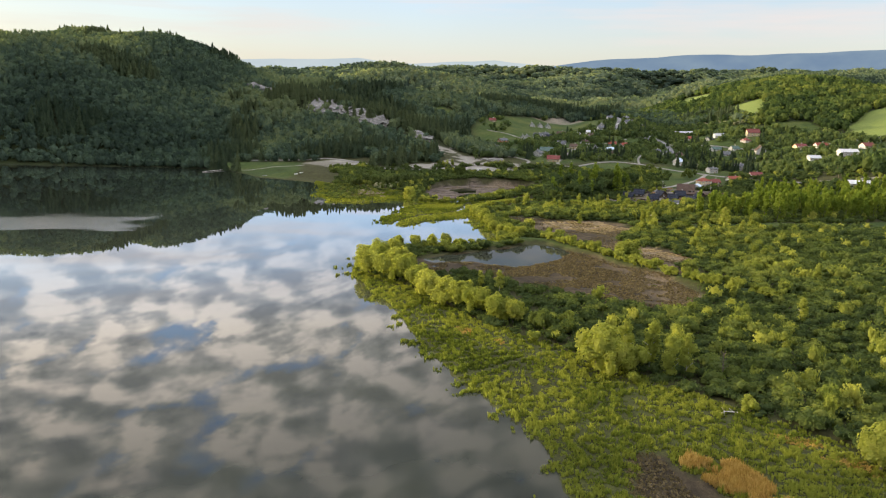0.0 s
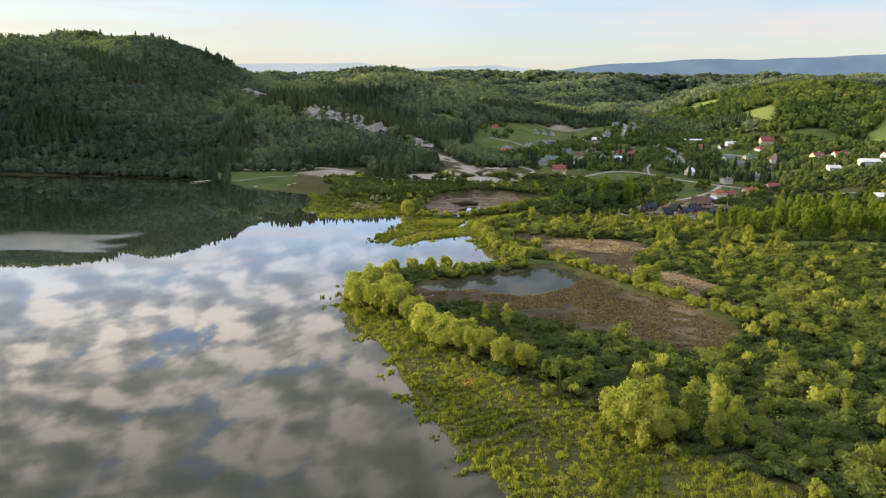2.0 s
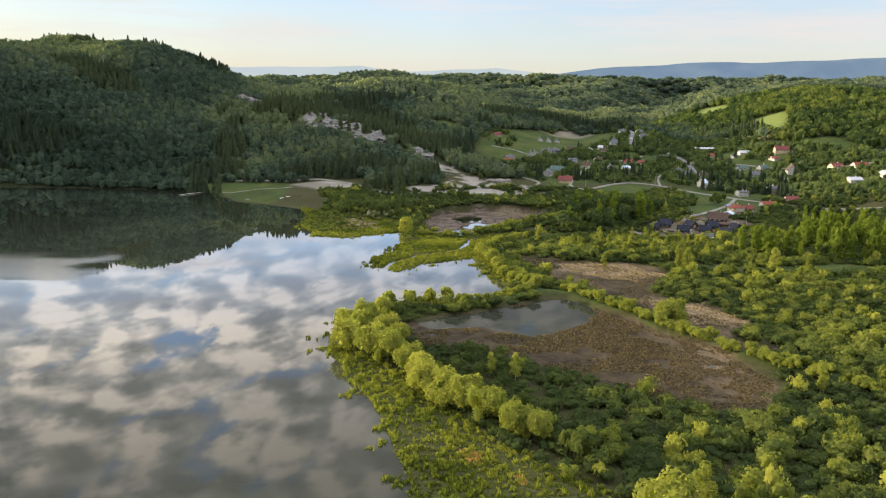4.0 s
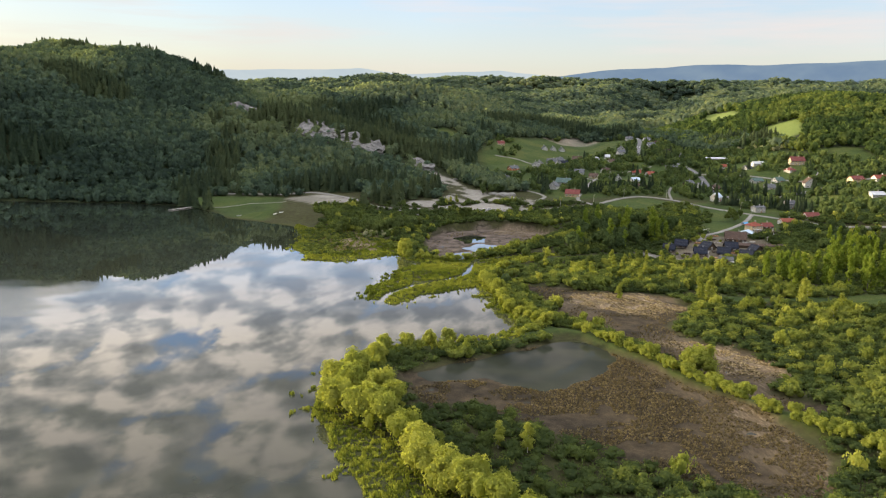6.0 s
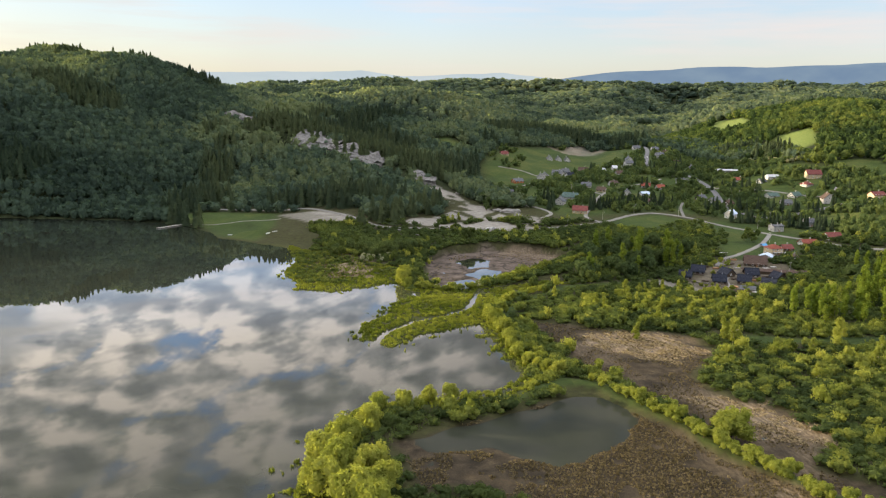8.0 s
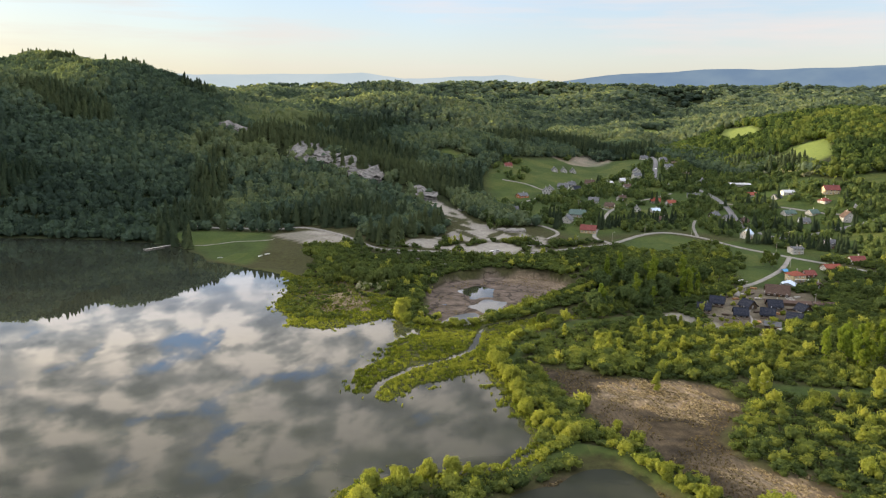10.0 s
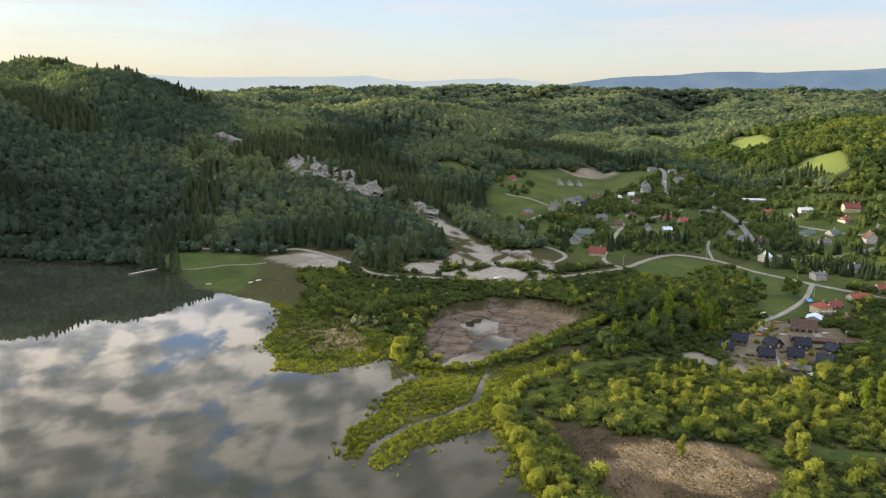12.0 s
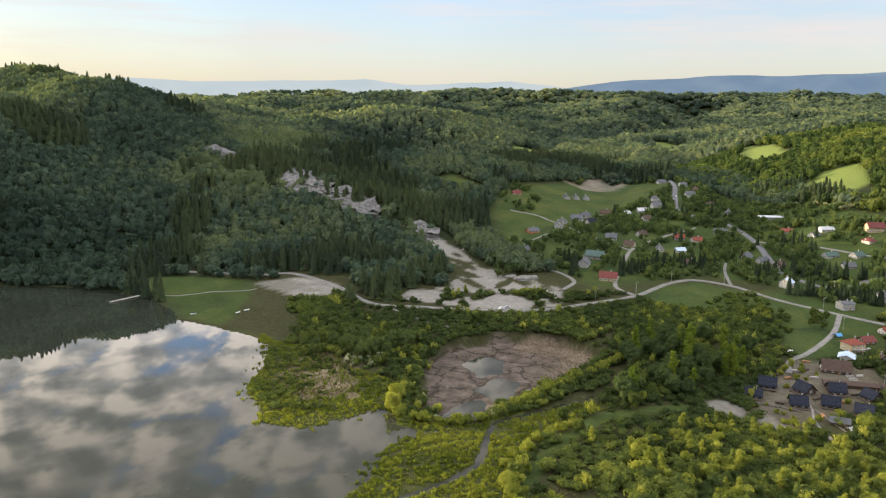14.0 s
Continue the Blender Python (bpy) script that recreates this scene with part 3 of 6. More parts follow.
gx = graded([(-4200, -1200, 150), (-1200, -480, 30), (-480, -130, 12), (-130, -20, 4), (-20, 130, 1.5), (130, 260, 3.2), (260, 520, 6), (520, 1200, 20), (1200, 4200, 125)])
gy = graded([(-1500, -100, 100), (-100, 90, 10), (90, 460, 1.7), (460, 560, 2.4), (560, 725, 2.5), (725, 800, 4.5), (800, 1300, 10), (1300, 2400, 24), (2400, 3840, 60)])
GX, GY = np.meshgrid(gx, gy)
fx, fy = GX.ravel(), GY.ravel()
fz = height(fx, fy)
nx, ny = len(gx), len(gy)
idx = np.arange(nx * ny).reshape(ny, nx)
quads = np.stack([idx[:-1, :-1], idx[:-1, 1:], idx[1:, 1:], idx[1:, :-1]], -1).reshape(-1, 4)
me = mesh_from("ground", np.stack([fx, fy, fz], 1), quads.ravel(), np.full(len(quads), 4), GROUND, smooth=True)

MARSH = [(60, 40), (34, 117), (27, 152), (13, 190), (-10, 274), (0, 266), (12, 246), (28, 212), (43, 194), (56, 176), (68, 158), (86, 134), (106, 112), (130, 60)]
PENINSULA = [(-44, 482), (-30, 450), (-16, 443), (12, 462), (18, 482), (-4, 500), (-22, 530), (-44, 536)]
# plots: x, y, turn, width, depth, eaves, rise, wall, roof, words
HOUSES = [
    (117, 848, 10, 9, 8, 3.2, 3.0, "cream", "maroon", "lone house with a dark red roof above the meadow"),
    (188, 816, -20, 11, 8, 3.0, 3.4, "cream", "brown", "cream house with a brown gabled roof"),
    (114, 744, 25, 11, 8, 2.8, 2.6, "orange", "grey", "orange timber house with a grey roof"),
    (137, 761, 82, 9, 8, 3.6, 3.8, "white", "grey", "white house with a steep gable"),
    (143, 775, 76, 11, 9, 3.0, 3.4, "white", "grey", "white house with dark grey roof"),
    (158, 790, -25, 12, 9, 3.2, 3.8, "grey", "grey", "grey house with a broad dark roof"),
    (166, 776, 20, 9, 9, 3.0, 3.6, "grey", "blue", "dark-roofed house among gardens"),
    (168, 724, -20, 10, 8, 2.6, 3.4, "grey", "grey", "low house with a dark roof"),
    (175, 703, -30, 9, 8, 2.8, 2.8, "cream", "brown", "cream bungalow with a brown roof"),
    (193, 733, 25, 9, 7, 2.8, 3.0, "white", "brown", "white house with a russet roof"),
    (192, 690, 75, 8, 7, 2.8, 3.4, "white", "grey", "small white house on the grass"),
    (205, 687, 5, 8, 6, 2.6, 2.0, "white", "pale", "white bungalow with a pale blue roof"),
    (217, 722, -10, 9, 8, 2.8, 2.8, "white", "red", "white house with a red roof"),
    (227, 714, 10, 10, 8, 2.6, 2.6, "white", "red", "white house with a low red roof"),
    (131, 654, 62, 11, 9, 3.6, 3.6, "white", "grey", "white two-storey house near the lane"),
    (143, 672, -30, 15, 10, 3.2, 3.8, "grey", "green", "large house with a grey-green roof"),
    (139, 625, -20, 13, 9, 3.4, 3.6, "cream", "maroon", "cream house with a dark red roof by the bend"),
    (243, 853, 90, 9, 8, 3.6, 3.4, "white", "grey", "white house beside the village road"),
    (234, 824, 10, 10, 8, 4.8, 3.0, "white", "grey", "tall white house beside the road"),
    (220, 816, 0, 11, 8, 3.0, 2.6, "white", "white", "white house with a light metal roof"),
    (214, 787, 15, 9, 8, 3.0, 3.0, "grey", "brown", "grey house with a brown roof"),
    (206, 815, 30, 8, 6, 2.6, 2.2, "grey", "white", "grey shed with a metal roof"),
    (272, 848, 0, 10, 8, 4.6, 3.2, "white", "grey", "white house standing among trees"),
    (277, 777, 84, 7, 7, 3.0, 4.0, "white", "grey", "narrow white house with a steep gable"),
    (302, 757, -8, 26, 8, 3.0, 1.2, "grey", "white", "long low hall with a white roof"),
    (291, 712, -5, 11, 8, 2.6, 2.4, "white", "red", "white bungalow with a bright red roof"),
    (311, 697, -5, 11, 8, 3.4, 2.0, "white", "white", "white house with a light roof"),
    (300, 692, 20, 8, 7, 2.8, 2.6, "white", "grey", "small white house in a garden"),
    (290, 654, 10, 11, 8, 2.8, 2.6, "white", "green", "white house with a blue-green roof"),
    (304, 648, 20, 10, 8, 2.8, 3.0, "white", "green", "white garden house with a green-grey roof"),
    (337, 684, -8, 14, 10, 5.2, 4.0, "cream", "maroon", "large cream guest house with a dark red roof"),
    (323, 667, 20, 9, 8, 2.8, 3.0, "white", "maroon", "white house with a dark red hipped roof"),
    (318, 629, 72, 14, 10, 4.6, 5.0, "white", "brown", "large white house with steep brown gables"),
    (249, 726, -20, 12, 8, 2.8, 2.2, "white", "grey", "white house with a grey lean-to"),
    (240, 611, 40, 8, 8, 4.8, 3.2, "white", "pale", "white house with a light blue roof"),
    (200, 656, -50, 8, 7, 2.6, 3.0, "wood", "brown", "dark wooden cottage among trees"),
    (98, 688, 5, 10, 7, 2.4, 3.2, "wood", "grey", "dark cottage at the wood's edge"),
    (276, 934, 0, 10, 8, 3.2, 3.0, "white", "grey", "white house by the roadside"), (287, 906, 10, 9, 8, 3.2, 3.0, "white", "grey", "white house by the roadside"), (290, 884, 0, 9, 8, 3.0, 3.0, "cream", "brown", "cream house by the roadside"),
    (393, 1425, 10, 16, 10, 4, 3.5, "white", "grey", "white farmhouse up the valley"), (385, 1355, 0, 14, 9, 3.6, 3.4, "cream", "brown", "cream farmhouse up the valley"),
    (166, 868, 92, 8, 7, 3.2, 3.8, "white", "grey", "new white house with a steep dark roof"), (176, 872, 92, 8, 7, 3.2, 3.8, "white", "grey", "new white house with a steep dark roof"), (186, 876, 92, 8, 7, 3.2, 3.8, "white", "grey", "new white house with a steep dark roof"),
    (79, 789, 0, 6, 5, 2.4, 2.2, "grey", "grey", "small hut below the woods"),
    (354, 563, -10, 17, 12, 4.6, 2.6, "white", "white", "white building with a pale metal roof"), (332, 571, 0, 12, 9, 3.2, 2.4, "white", "white", "white hall with a light roof"),
    (346, 617, 5, 12, 9, 4.6, 2.8, "cream", "maroon", "cream house with a dark red roof"), (376, 574, 10, 12, 9, 3.4, 3.0, "white", "maroon", "white house with a dark red roof"), (360, 610, 0, 13, 9, 3.2, 2.8, "white", "red", "white house with an orange-red roof"),
    (275, 548, 0, 11, 9, 3.0, 2.8, "white", "maroon", "white house with a dark brown-red roof"), (252, 534, 5, 12, 8, 2.8, 2.4, "white", "red", "white bungalow with a red roof"), (252, 572, 5, 9, 8, 5.0, 0.8, "grey", "grey", "grey flat-roofed house by the lane"),
    (307, 473, -12, 17, 11, 3.6, 2.4, "white", "white", "long white building with a white roof"),
    (168, 804, 20, 9, 8, 3.0, 3.4, "white", "grey", "white house with a dark grey roof"), (318, 960, 0, 9, 8, 3.2, 3.0, "white", "grey", "white house by the roadside"), (275, 811, 15, 9, 8, 3.0, 3.0, "cream", "brown", "cream house in a leafy garden"),
    (243, 670, 30, 9, 7, 2.8, 3.0, "wood", "grey", "dark wooden house with a grey roof"), (249, 660, 20, 9, 7, 2.8, 3.0, "grey", "grey", "grey house with a dark roof"), (256, 651, 35, 9, 7, 2.8, 3.0, "wood", "brown", "brown wooden house among trees"),
    (331, 1197, 0, 10, 8, 3.4, 3.2, "white", "grey", "white house up the valley"), (346, 1215, 10, 10, 8, 3.4, 3.2, "cream", "brown", "cream house up the valley"), (279, 583, 10, 10, 8, 4.4, 2.8, "grey", "grey", "grey house behind the spruces"), (291, 635, -10, 9, 8, 2.8, 3.0, "white", "grey", "white bungalow with a grey roof"),
    (226, 500, 70, 7, 6, 2.4, 2.6, "wood", "brown", "dark wooden garden shed"), (233, 523, 10, 8, 7, 2.4, 2.4, "wood", "maroon", "dark wooden barn behind the villa"),
]
VILLAGE = [(84, 712), (108, 650), (128, 610), (200, 632), (232, 612), (262, 560), (330, 520), (400, 520), (400, 640), (352, 720), (318, 800), (300, 950), (205, 962), (120, 880), (90, 800)]


def zone_marsh(x, y):
    d = lake_depth(x, y)
    m = np.maximum(soft(inside(x, y, MARSH), -2, 2), soft(inside(x, y, PENINSULA), -3, 3))
    m = np.maximum(m, soft(inside(x, y, ISLET), -6, -2))
    m = np.maximum(m, 0.85 * soft(inside(x, y, WET_MEADOW) + 2 * fbm(x, y, 6, 48, 2), -1, 2))
    return np.maximum(m, soft(-d, 9, 3) * (y < 560)) * soft(-d, -12, 0)


def zone_mud(x, y):
    a = soft(np.maximum(inside(x, y, MUD_NEAR), inside(x, y, MUD_FAR)) + 2 * fbm(x, y, 9, 4, 3), -1.5, 1.5)
    a = np.maximum(a, soft(inside(x, y, [(46, 130), (52, 130), (55, 126), (58, 118), (57, 110), (44, 110), (44, 120)]) + 2 * fbm(x, y, 5, 45, 3), -1, 1.5))
    a = np.maximum(a, 0.4 * soft(inside(x, y, YARD) + 3 * fbm(x, y, 12, 61, 3), -1, 2) * soft(x, 142, 152))
    pit = 0.8 * soft(inside(x, y, QUARRY_PIT) + 7 * fbm(x, y, 30, 19, 3), -2, 3) * soft(fbm(x, y, 26, 23, 3), -0.35, 0.1)
    b = soft(inside(x, y, MUD_TAN) + 2.5 * fbm(x, y, 11, 14, 3), -1.5, 1.5)
    dry = 0.72 * soft(inside(x, y, [(-34, 515), (-30, 480), (-18, 466), (-6, 474), (0, 496), (-16, 520)]) + 7 * fbm(x, y, 10, 88, 3), -6, 1)
    return np.maximum(a, b), np.maximum(np.maximum(dry, pit), a * 0.6 * soft(x + 12 * fbm(x, y, 16, 79, 3), 72, 96) + 0.95 * soft(np.maximum(inside(x, y, STRAW_A), inside(x, y, STRAW_B)) + 3 * fbm(x, y, 9, 77, 3), -2.5, 2.5) + b * 0.35 * soft(fbm(x, y, 14, 78, 3), -0.1, 0.5))


def zone_sand(x, y):
    s = np.maximum(inside(x, y, SAND), inside(x, y, SAND_LEFT)) + 3 * fbm(x, y, 16, 6, 3)
    island = soft(fbm(x * 0.8 + y * 0.3, y, 13, 91, 3), 0.25, 0.5)
    across, down = 0.9 * x + 0.43 * y, 0.9 * y - 0.43 * x
    island = np.maximum(island, soft(fbm(across, down * 0.16, 6.5, 93, 2), 0.12, 0.34) * soft(y, 600, 614))
    for ix, iy, ia, ib in SAND_ISLES:
        u, v = (x - ix) * 0.85 - (y - iy) * 0.53, (x - ix) * 0.53 + (y - iy) * 0.85
        island = np.maximum(island, soft(np.hypot(u / ib, v / ia) + 0.25 * fbm(x, y, 5, 66, 2), 1.15, 0.8))
    s = soft(s, -1, 1.5) * (1 - island * (0.35 + 0.65 * soft(x, -20, 10)))
    yard = np.zeros_like(s)
    for bare in ([(130, 462), (139, 464), (145, 456), (145, 451), (139, 447), (134, 448), (132, 455)], [(144, 448), (150, 450), (154, 441), (156, 436), (151, 433), (148, 439), (145, 445)]):
        yard = np.maximum(yard, 0.7 * soft(inside(x, y, bare) + 1.2 * fbm(x, y, 4, 63, 2), -0.6, 1))
    pit = soft(inside(x, y, QUARRY_PIT) + 7 * fbm(x, y, 30, 19, 3), -2, 3) * (0.35 + 0.65 * soft(fbm(x, y, 24, 20, 3), -0.4, 0.3))
    trodden = 0.2 * soft(inside(x, y, YARD) + 4 * fbm(x, y, 9, 64, 3), -1, 3) * soft(x, 142, 152) * (0.5 + 0.5 * soft(fbm(x, y, 7, 65, 3), -0.3, 0.3))
    return np.maximum.reduce([s, yard, 0.4 * pit, trodden])


def zone_grass(x, y):
    g = np.maximum.reduce([soft(inside(x, y, f) + 5 * fbm(x, y, 30, 11, 2), -2, 3) for f in FIELDS + [MEADOW]])
    g = np.maximum(g, soft(inside(x, y, VILLAGE), -10, 10))
    g = np.maximum(g, 0.85 * soft(along(x, y, DIKE) + 0.6 * fbm(x, y, 6, 47, 2), 3.4, 1.8))
    g = np.maximum(g, 0.9 * soft(along(x, y, TRACK) + 0.8 * fbm(x, y, 8, 49, 2), 3.6, 2.2))
    strip = inside(x, y, [(-120, 622), (-98, 582), (-72, 566), (-66, 600), (-70, 640), (-120, 662), (-150, 655)])
    open_land = inside(x, y, [(138, 374), (200, 374), (330, 384), (330, 364), (200, 358), (142, 366)])
    east = inside(x, y, [(190, 505), (212, 600), (240, 606), (262, 560), (240, 520), (215, 500)])
    return np.maximum.reduce([g, soft(strip, -2, 3), soft(open_land + 4 * fbm(x, y, 20, 10, 2), -2, 3), soft(east, -6, 6)])


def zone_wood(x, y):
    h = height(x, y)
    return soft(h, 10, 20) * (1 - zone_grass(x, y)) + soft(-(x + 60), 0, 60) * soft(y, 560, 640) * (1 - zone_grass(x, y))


mud_a, straw_a = zone_mud(fx, fy)
grass_a = zone_grass(fx, fy)
sunny_a = np.maximum.reduce([soft(inside(fx, fy, f) + 5 * fbm(fx, fy, 30, 11, 2), -2, 3) for f in FIELDS[1:3] + FIELDS[4:5] + FIELDS[6:]])
za = np.stack([zone_marsh(fx, fy), mud_a, zone_sand(fx, fy), np.ones_like(fx)], 1)
zb = np.stack([grass_a, np.clip(zone_wood(fx, fy), 0, 1), straw_a, sunny_a], 1)
for key, val in (("zone_a", za), ("zone_b", zb)):
    me.attributes.new(key, "FLOAT_COLOR", "POINT").data.foreach_set("color", np.clip(val, 0, 1).astype(np.float32).ravel())
tagged(new("ground", me), "wet lake shore, valley meadows and wooded hills", "ground", kind="structure")

bm = fresh()
for i in range(41):
    for j in range(41):
        bm.verts.new((-1500 + 60 * i, -1500 + 60 * j, 0.0))
bm.verts.ensure_lookup_table()
for i in range(40):
    for j in range(40):
        bm.faces.new([bm.verts[k] for k in (i * 41 + j, (i + 1) * 41 + j, (i + 1) * 41 + j + 1, i * 41 + j + 1)])
tagged(part("water", bm, WATER), "calm dark lake mirroring evening clouds", "water", kind="structure")


def distant_hills(name, crest, mat, label):
    """A long far-off range: a crest with soft bumps, falling away to both sides."""
    xs = np.linspace(crest[0][0], crest[-1][0], 160)
    cy = np.interp(xs, [c[0] for c in crest], [c[1] for c in crest])
    cz = np.interp(xs, [c[0] for c in crest], [c[2] for c in crest]) - 7 + 5 * fbm(xs, xs * 0, 260, 3, 4)
    rows = [(-330, 0.2), (-200, 0.62), (-60, 0.93), (0, 1.0), (120, 0.8)]
    v = np.concatenate([np.stack([xs, cy + o, cz * k], 1) for o, k in rows])
    i = np.arange(159)
    q = np.concatenate([np.stack([i + r * 160, i + 1 + r * 160, i + 161 + r * 160, i + 160 + r * 160], 1) for r in range(len(rows) - 1)])
    tagged(new(name, mesh_from(name, v, q.ravel(), np.full(len(q), 4), mat, smooth=True)), label, "hills", kind="structure")


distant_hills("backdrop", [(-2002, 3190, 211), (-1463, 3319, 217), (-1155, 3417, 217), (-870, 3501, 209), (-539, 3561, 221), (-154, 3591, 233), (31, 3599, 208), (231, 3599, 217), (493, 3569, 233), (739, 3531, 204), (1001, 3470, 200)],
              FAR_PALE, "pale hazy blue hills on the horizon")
distant_hills("backdrop", [(662, 3455, 191), (778, 3440, 211), (978, 3402, 240), (1417, 3251, 256), (1540, 3190, 253), (1871, 3001, 270), (2464, 2547, 270)], FAR_BLUE, "long wooded range painted haze-blue on the horizon")


# ---------------------------------------------------------------- plants
ICO_V, ICO_F = [], []
bm = fresh()
bmesh.ops.create_icosphere(bm, subdivisions=1, radius=1.0)
ICO_V = np.array([v.co[:] for v in bm.verts])
ICO_F = np.array([[v.index for v in f.verts] for f in bm.faces])
bm.free()


def crown(rng, lobes, cards, size, core=0.8, flat=0.9, inner=99):
    """A crown: lobes as (centre, radii), leafy clumps scattered over them, a ragged dark inside. Returns places, corners, face sizes and soft normals."""
    V, Lp, S, N, base = [], [], [], [], 0
    areas = np.array([r[0] * r[1] + r[1] * r[2] + r[0] * r[2] for _, r in lobes])
    share = np.maximum((areas / areas.sum() * cards).astype(int), 3)
    for (c, r), k in zip(lobes, share):
        c, r = np.array(c), np.array(r)
        if core and (len(S) < 2 * inner):
            v = ICO_V * r * core * (1 + 0.22 * (rng.random((len(ICO_V), 1)) - 0.5)) + c
            V.append(v), Lp.append((ICO_F + base).ravel()), S.append(np.full(len(ICO_F), 3))
            N.append(ICO_V)
            base += len(v)
        d = rng.normal(size=(k, 3))
        d /= np.linalg.norm(d, axis=1)[:, None]
        d[:, 2] = np.where(d[:, 2] < -0.55, -d[:, 2], d[:, 2])
        pos = c + d * r * (0.84 + 0.24 * rng.random((k, 1)))
        nrm = d * flat + rng.normal(size=(k, 3)) * 0.55
        nrm /= np.linalg.norm(nrm, axis=1)[:, None]
        u = np.cross(nrm, rng.normal(size=(k, 3)))
        u /= np.linalg.norm(u, axis=1)[:, None] + 1e-9
        w2 = np.cross(nrm, u)
        s = size * (0.6 + 0.8 * rng.random((k, 1)))
        q = np.stack([pos + u * s * (0.7 + 0.6 * rng.random((k, 1))), pos + w2 * s * 0.62 + nrm * s * 0.18, pos - u * s * (0.7 + 0.6 * rng.random((k, 1))), pos - w2 * s * 0.62 + nrm * s * 0.1], 1)
        V.append(q.reshape(-1, 3)), Lp.append(np.arange(4 * k) + base), S.append(np.full(k, 4))
        base += 4 * k
        out = d / r * r.mean()
        out = 0.8 * out / np.linalg.norm(out, axis=1)[:, None] + 0.2 * nrm + np.array([0, 0, 0.08])
        N.append(np.repeat(out / np.linalg.norm(out, axis=1)[:, None], 4, axis=0))
    return np.concatenate(V), np.concatenate(Lp), np.concatenate(S), np.concatenate(N)


def spire(rng, rings, per, tall, wide, size):
    """A spruce: whorls of drooping boughs round the stem, narrowing to the tip."""
    V, N, k = [], [], 0
    for i in range(rings):
        f = i / rings
        z, r = tall * (0.12 + 0.86 * f), wide * (1 - f) ** 0.85 + 0.12
        for j in range(per):
            a = 2 * math.pi * (j + rng.random()) / per
            rr = r * (0.75 + 0.5 * rng.random())
            wd = rr * 0.55 + size * 0.3
            cx, sx = math.cos(a), math.sin(a)
            V += [(0, 0, z + tall * 0.11), (cx * rr * 0.6 - sx * wd, sx * rr * 0.6 + cx * wd, z - 0.05 * tall), (cx * rr, sx * rr, z - 0.075 * tall), (cx * rr * 0.6 + sx * wd, sx * rr * 0.6 - cx * wd, z - 0.05 * tall)]
            N += [(cx * 0.75 - sx * q, sx * 0.75 + cx * q, 0.45) for q in (0.0, 0.4, 0.0, -0.4)]
            k += 1
    N = np.array(N)
    return np.array(V), np.arange(4 * k), np.full(k, 4), N / np.linalg.norm(N, axis=1)[:, None]


def round_lobes(rng, n, wide, tall, low):
    """Lobes of a spreading crown between heights low and tall."""
    out = [((0, 0, (low + tall) / 2), (wide * 0.62, wide * 0.62, (tall - low) * 0.46))]
    for i in range(n):
        a = 2 * math.pi * (i + 0.6 * rng.random()) / n
        k = 0.35 + 0.3 * rng.random()
        z = low + (tall - low) * (0.25 + 0.5 * rng.random())
        out.append(((math.cos(a) * wide * k * 1.25, math.sin(a) * wide * k * 1.25, z), (wide * (0.34 + 0.14 * rng.random()),) * 2 + ((tall - low) * (0.24 + 0.1 * rng.random()),)))
    return out


def scatter(name, kinds, rows, mat, label, category, group=""):
    """Many plants as one object. rows: x, y, z, width, height, turn, tint, kind; kinds: shapes of about unit size."""
    V, Lp, S, T, N, base = [], [], [], [], [], 0
    rows = np.asarray(rows, float)
    for k, (v, lp, s, nv) in enumerate(kinds):
        r = rows[rows[:, 7].astype(int) == k]
        if not len(r):
            continue
        co, si = np.cos(r[:, 5])[:, None], np.sin(r[:, 5])[:, None]
        X = (v[None, :, 0] * co - v[None, :, 1] * si) * r[:, 3:4] + r[:, 0:1]
        Y = (v[None, :, 0] * si + v[None, :, 1] * co) * r[:, 3:4] + r[:, 1:2]
        Z = v[None, :, 2] * r[:, 4:5] + r[:, 2:3]
        V.append(np.stack([X, Y, Z], -1).reshape(-1, 3))
        Lp.append((lp[None, :] + (base + np.arange(len(r)) * len(v))[:, None]).ravel())
        S.append(np.tile(s, len(r)))
        T.append(np.repeat(r[:, 6], len(v)))
        N.append(np.stack([nv[None, :, 0] * co - nv[None, :, 1] * si, nv[None, :, 0] * si + nv[None, :, 1] * co, nv[None, :, 2] + 0 * co], -1).reshape(-1, 3))
        base += len(r) * len(v)
    me = mesh_from(name, np.concatenate(V), np.concatenate(Lp), np.concatenate(S), mat, np.concatenate(T), normals=np.concatenate(N))
    return tagged(new(name, me), label, category, group, "stuff")


def jitter_grid(rng, x0, x1, y0, y1, step):
    x, y = np.meshgrid(np.arange(x0, x1, step), np.arange(y0, y1, step))
    x, y = x.ravel(), y.ravel()
    return x + (rng.random(len(x)) - 0.5) * step * 0.95, y + (rng.random(len(x)) - 0.5) * step * 0.95


def rows_of(rng, x, y, wide, tall, tint, kinds, sink=0.15):
    n = len(x)
    return np.stack([x, y, np.maximum(height(x, y), -0.05) - sink, wide, tall, rng.random(n) * 6.283, tint, rng.integers(0, kinds, n)], 1)


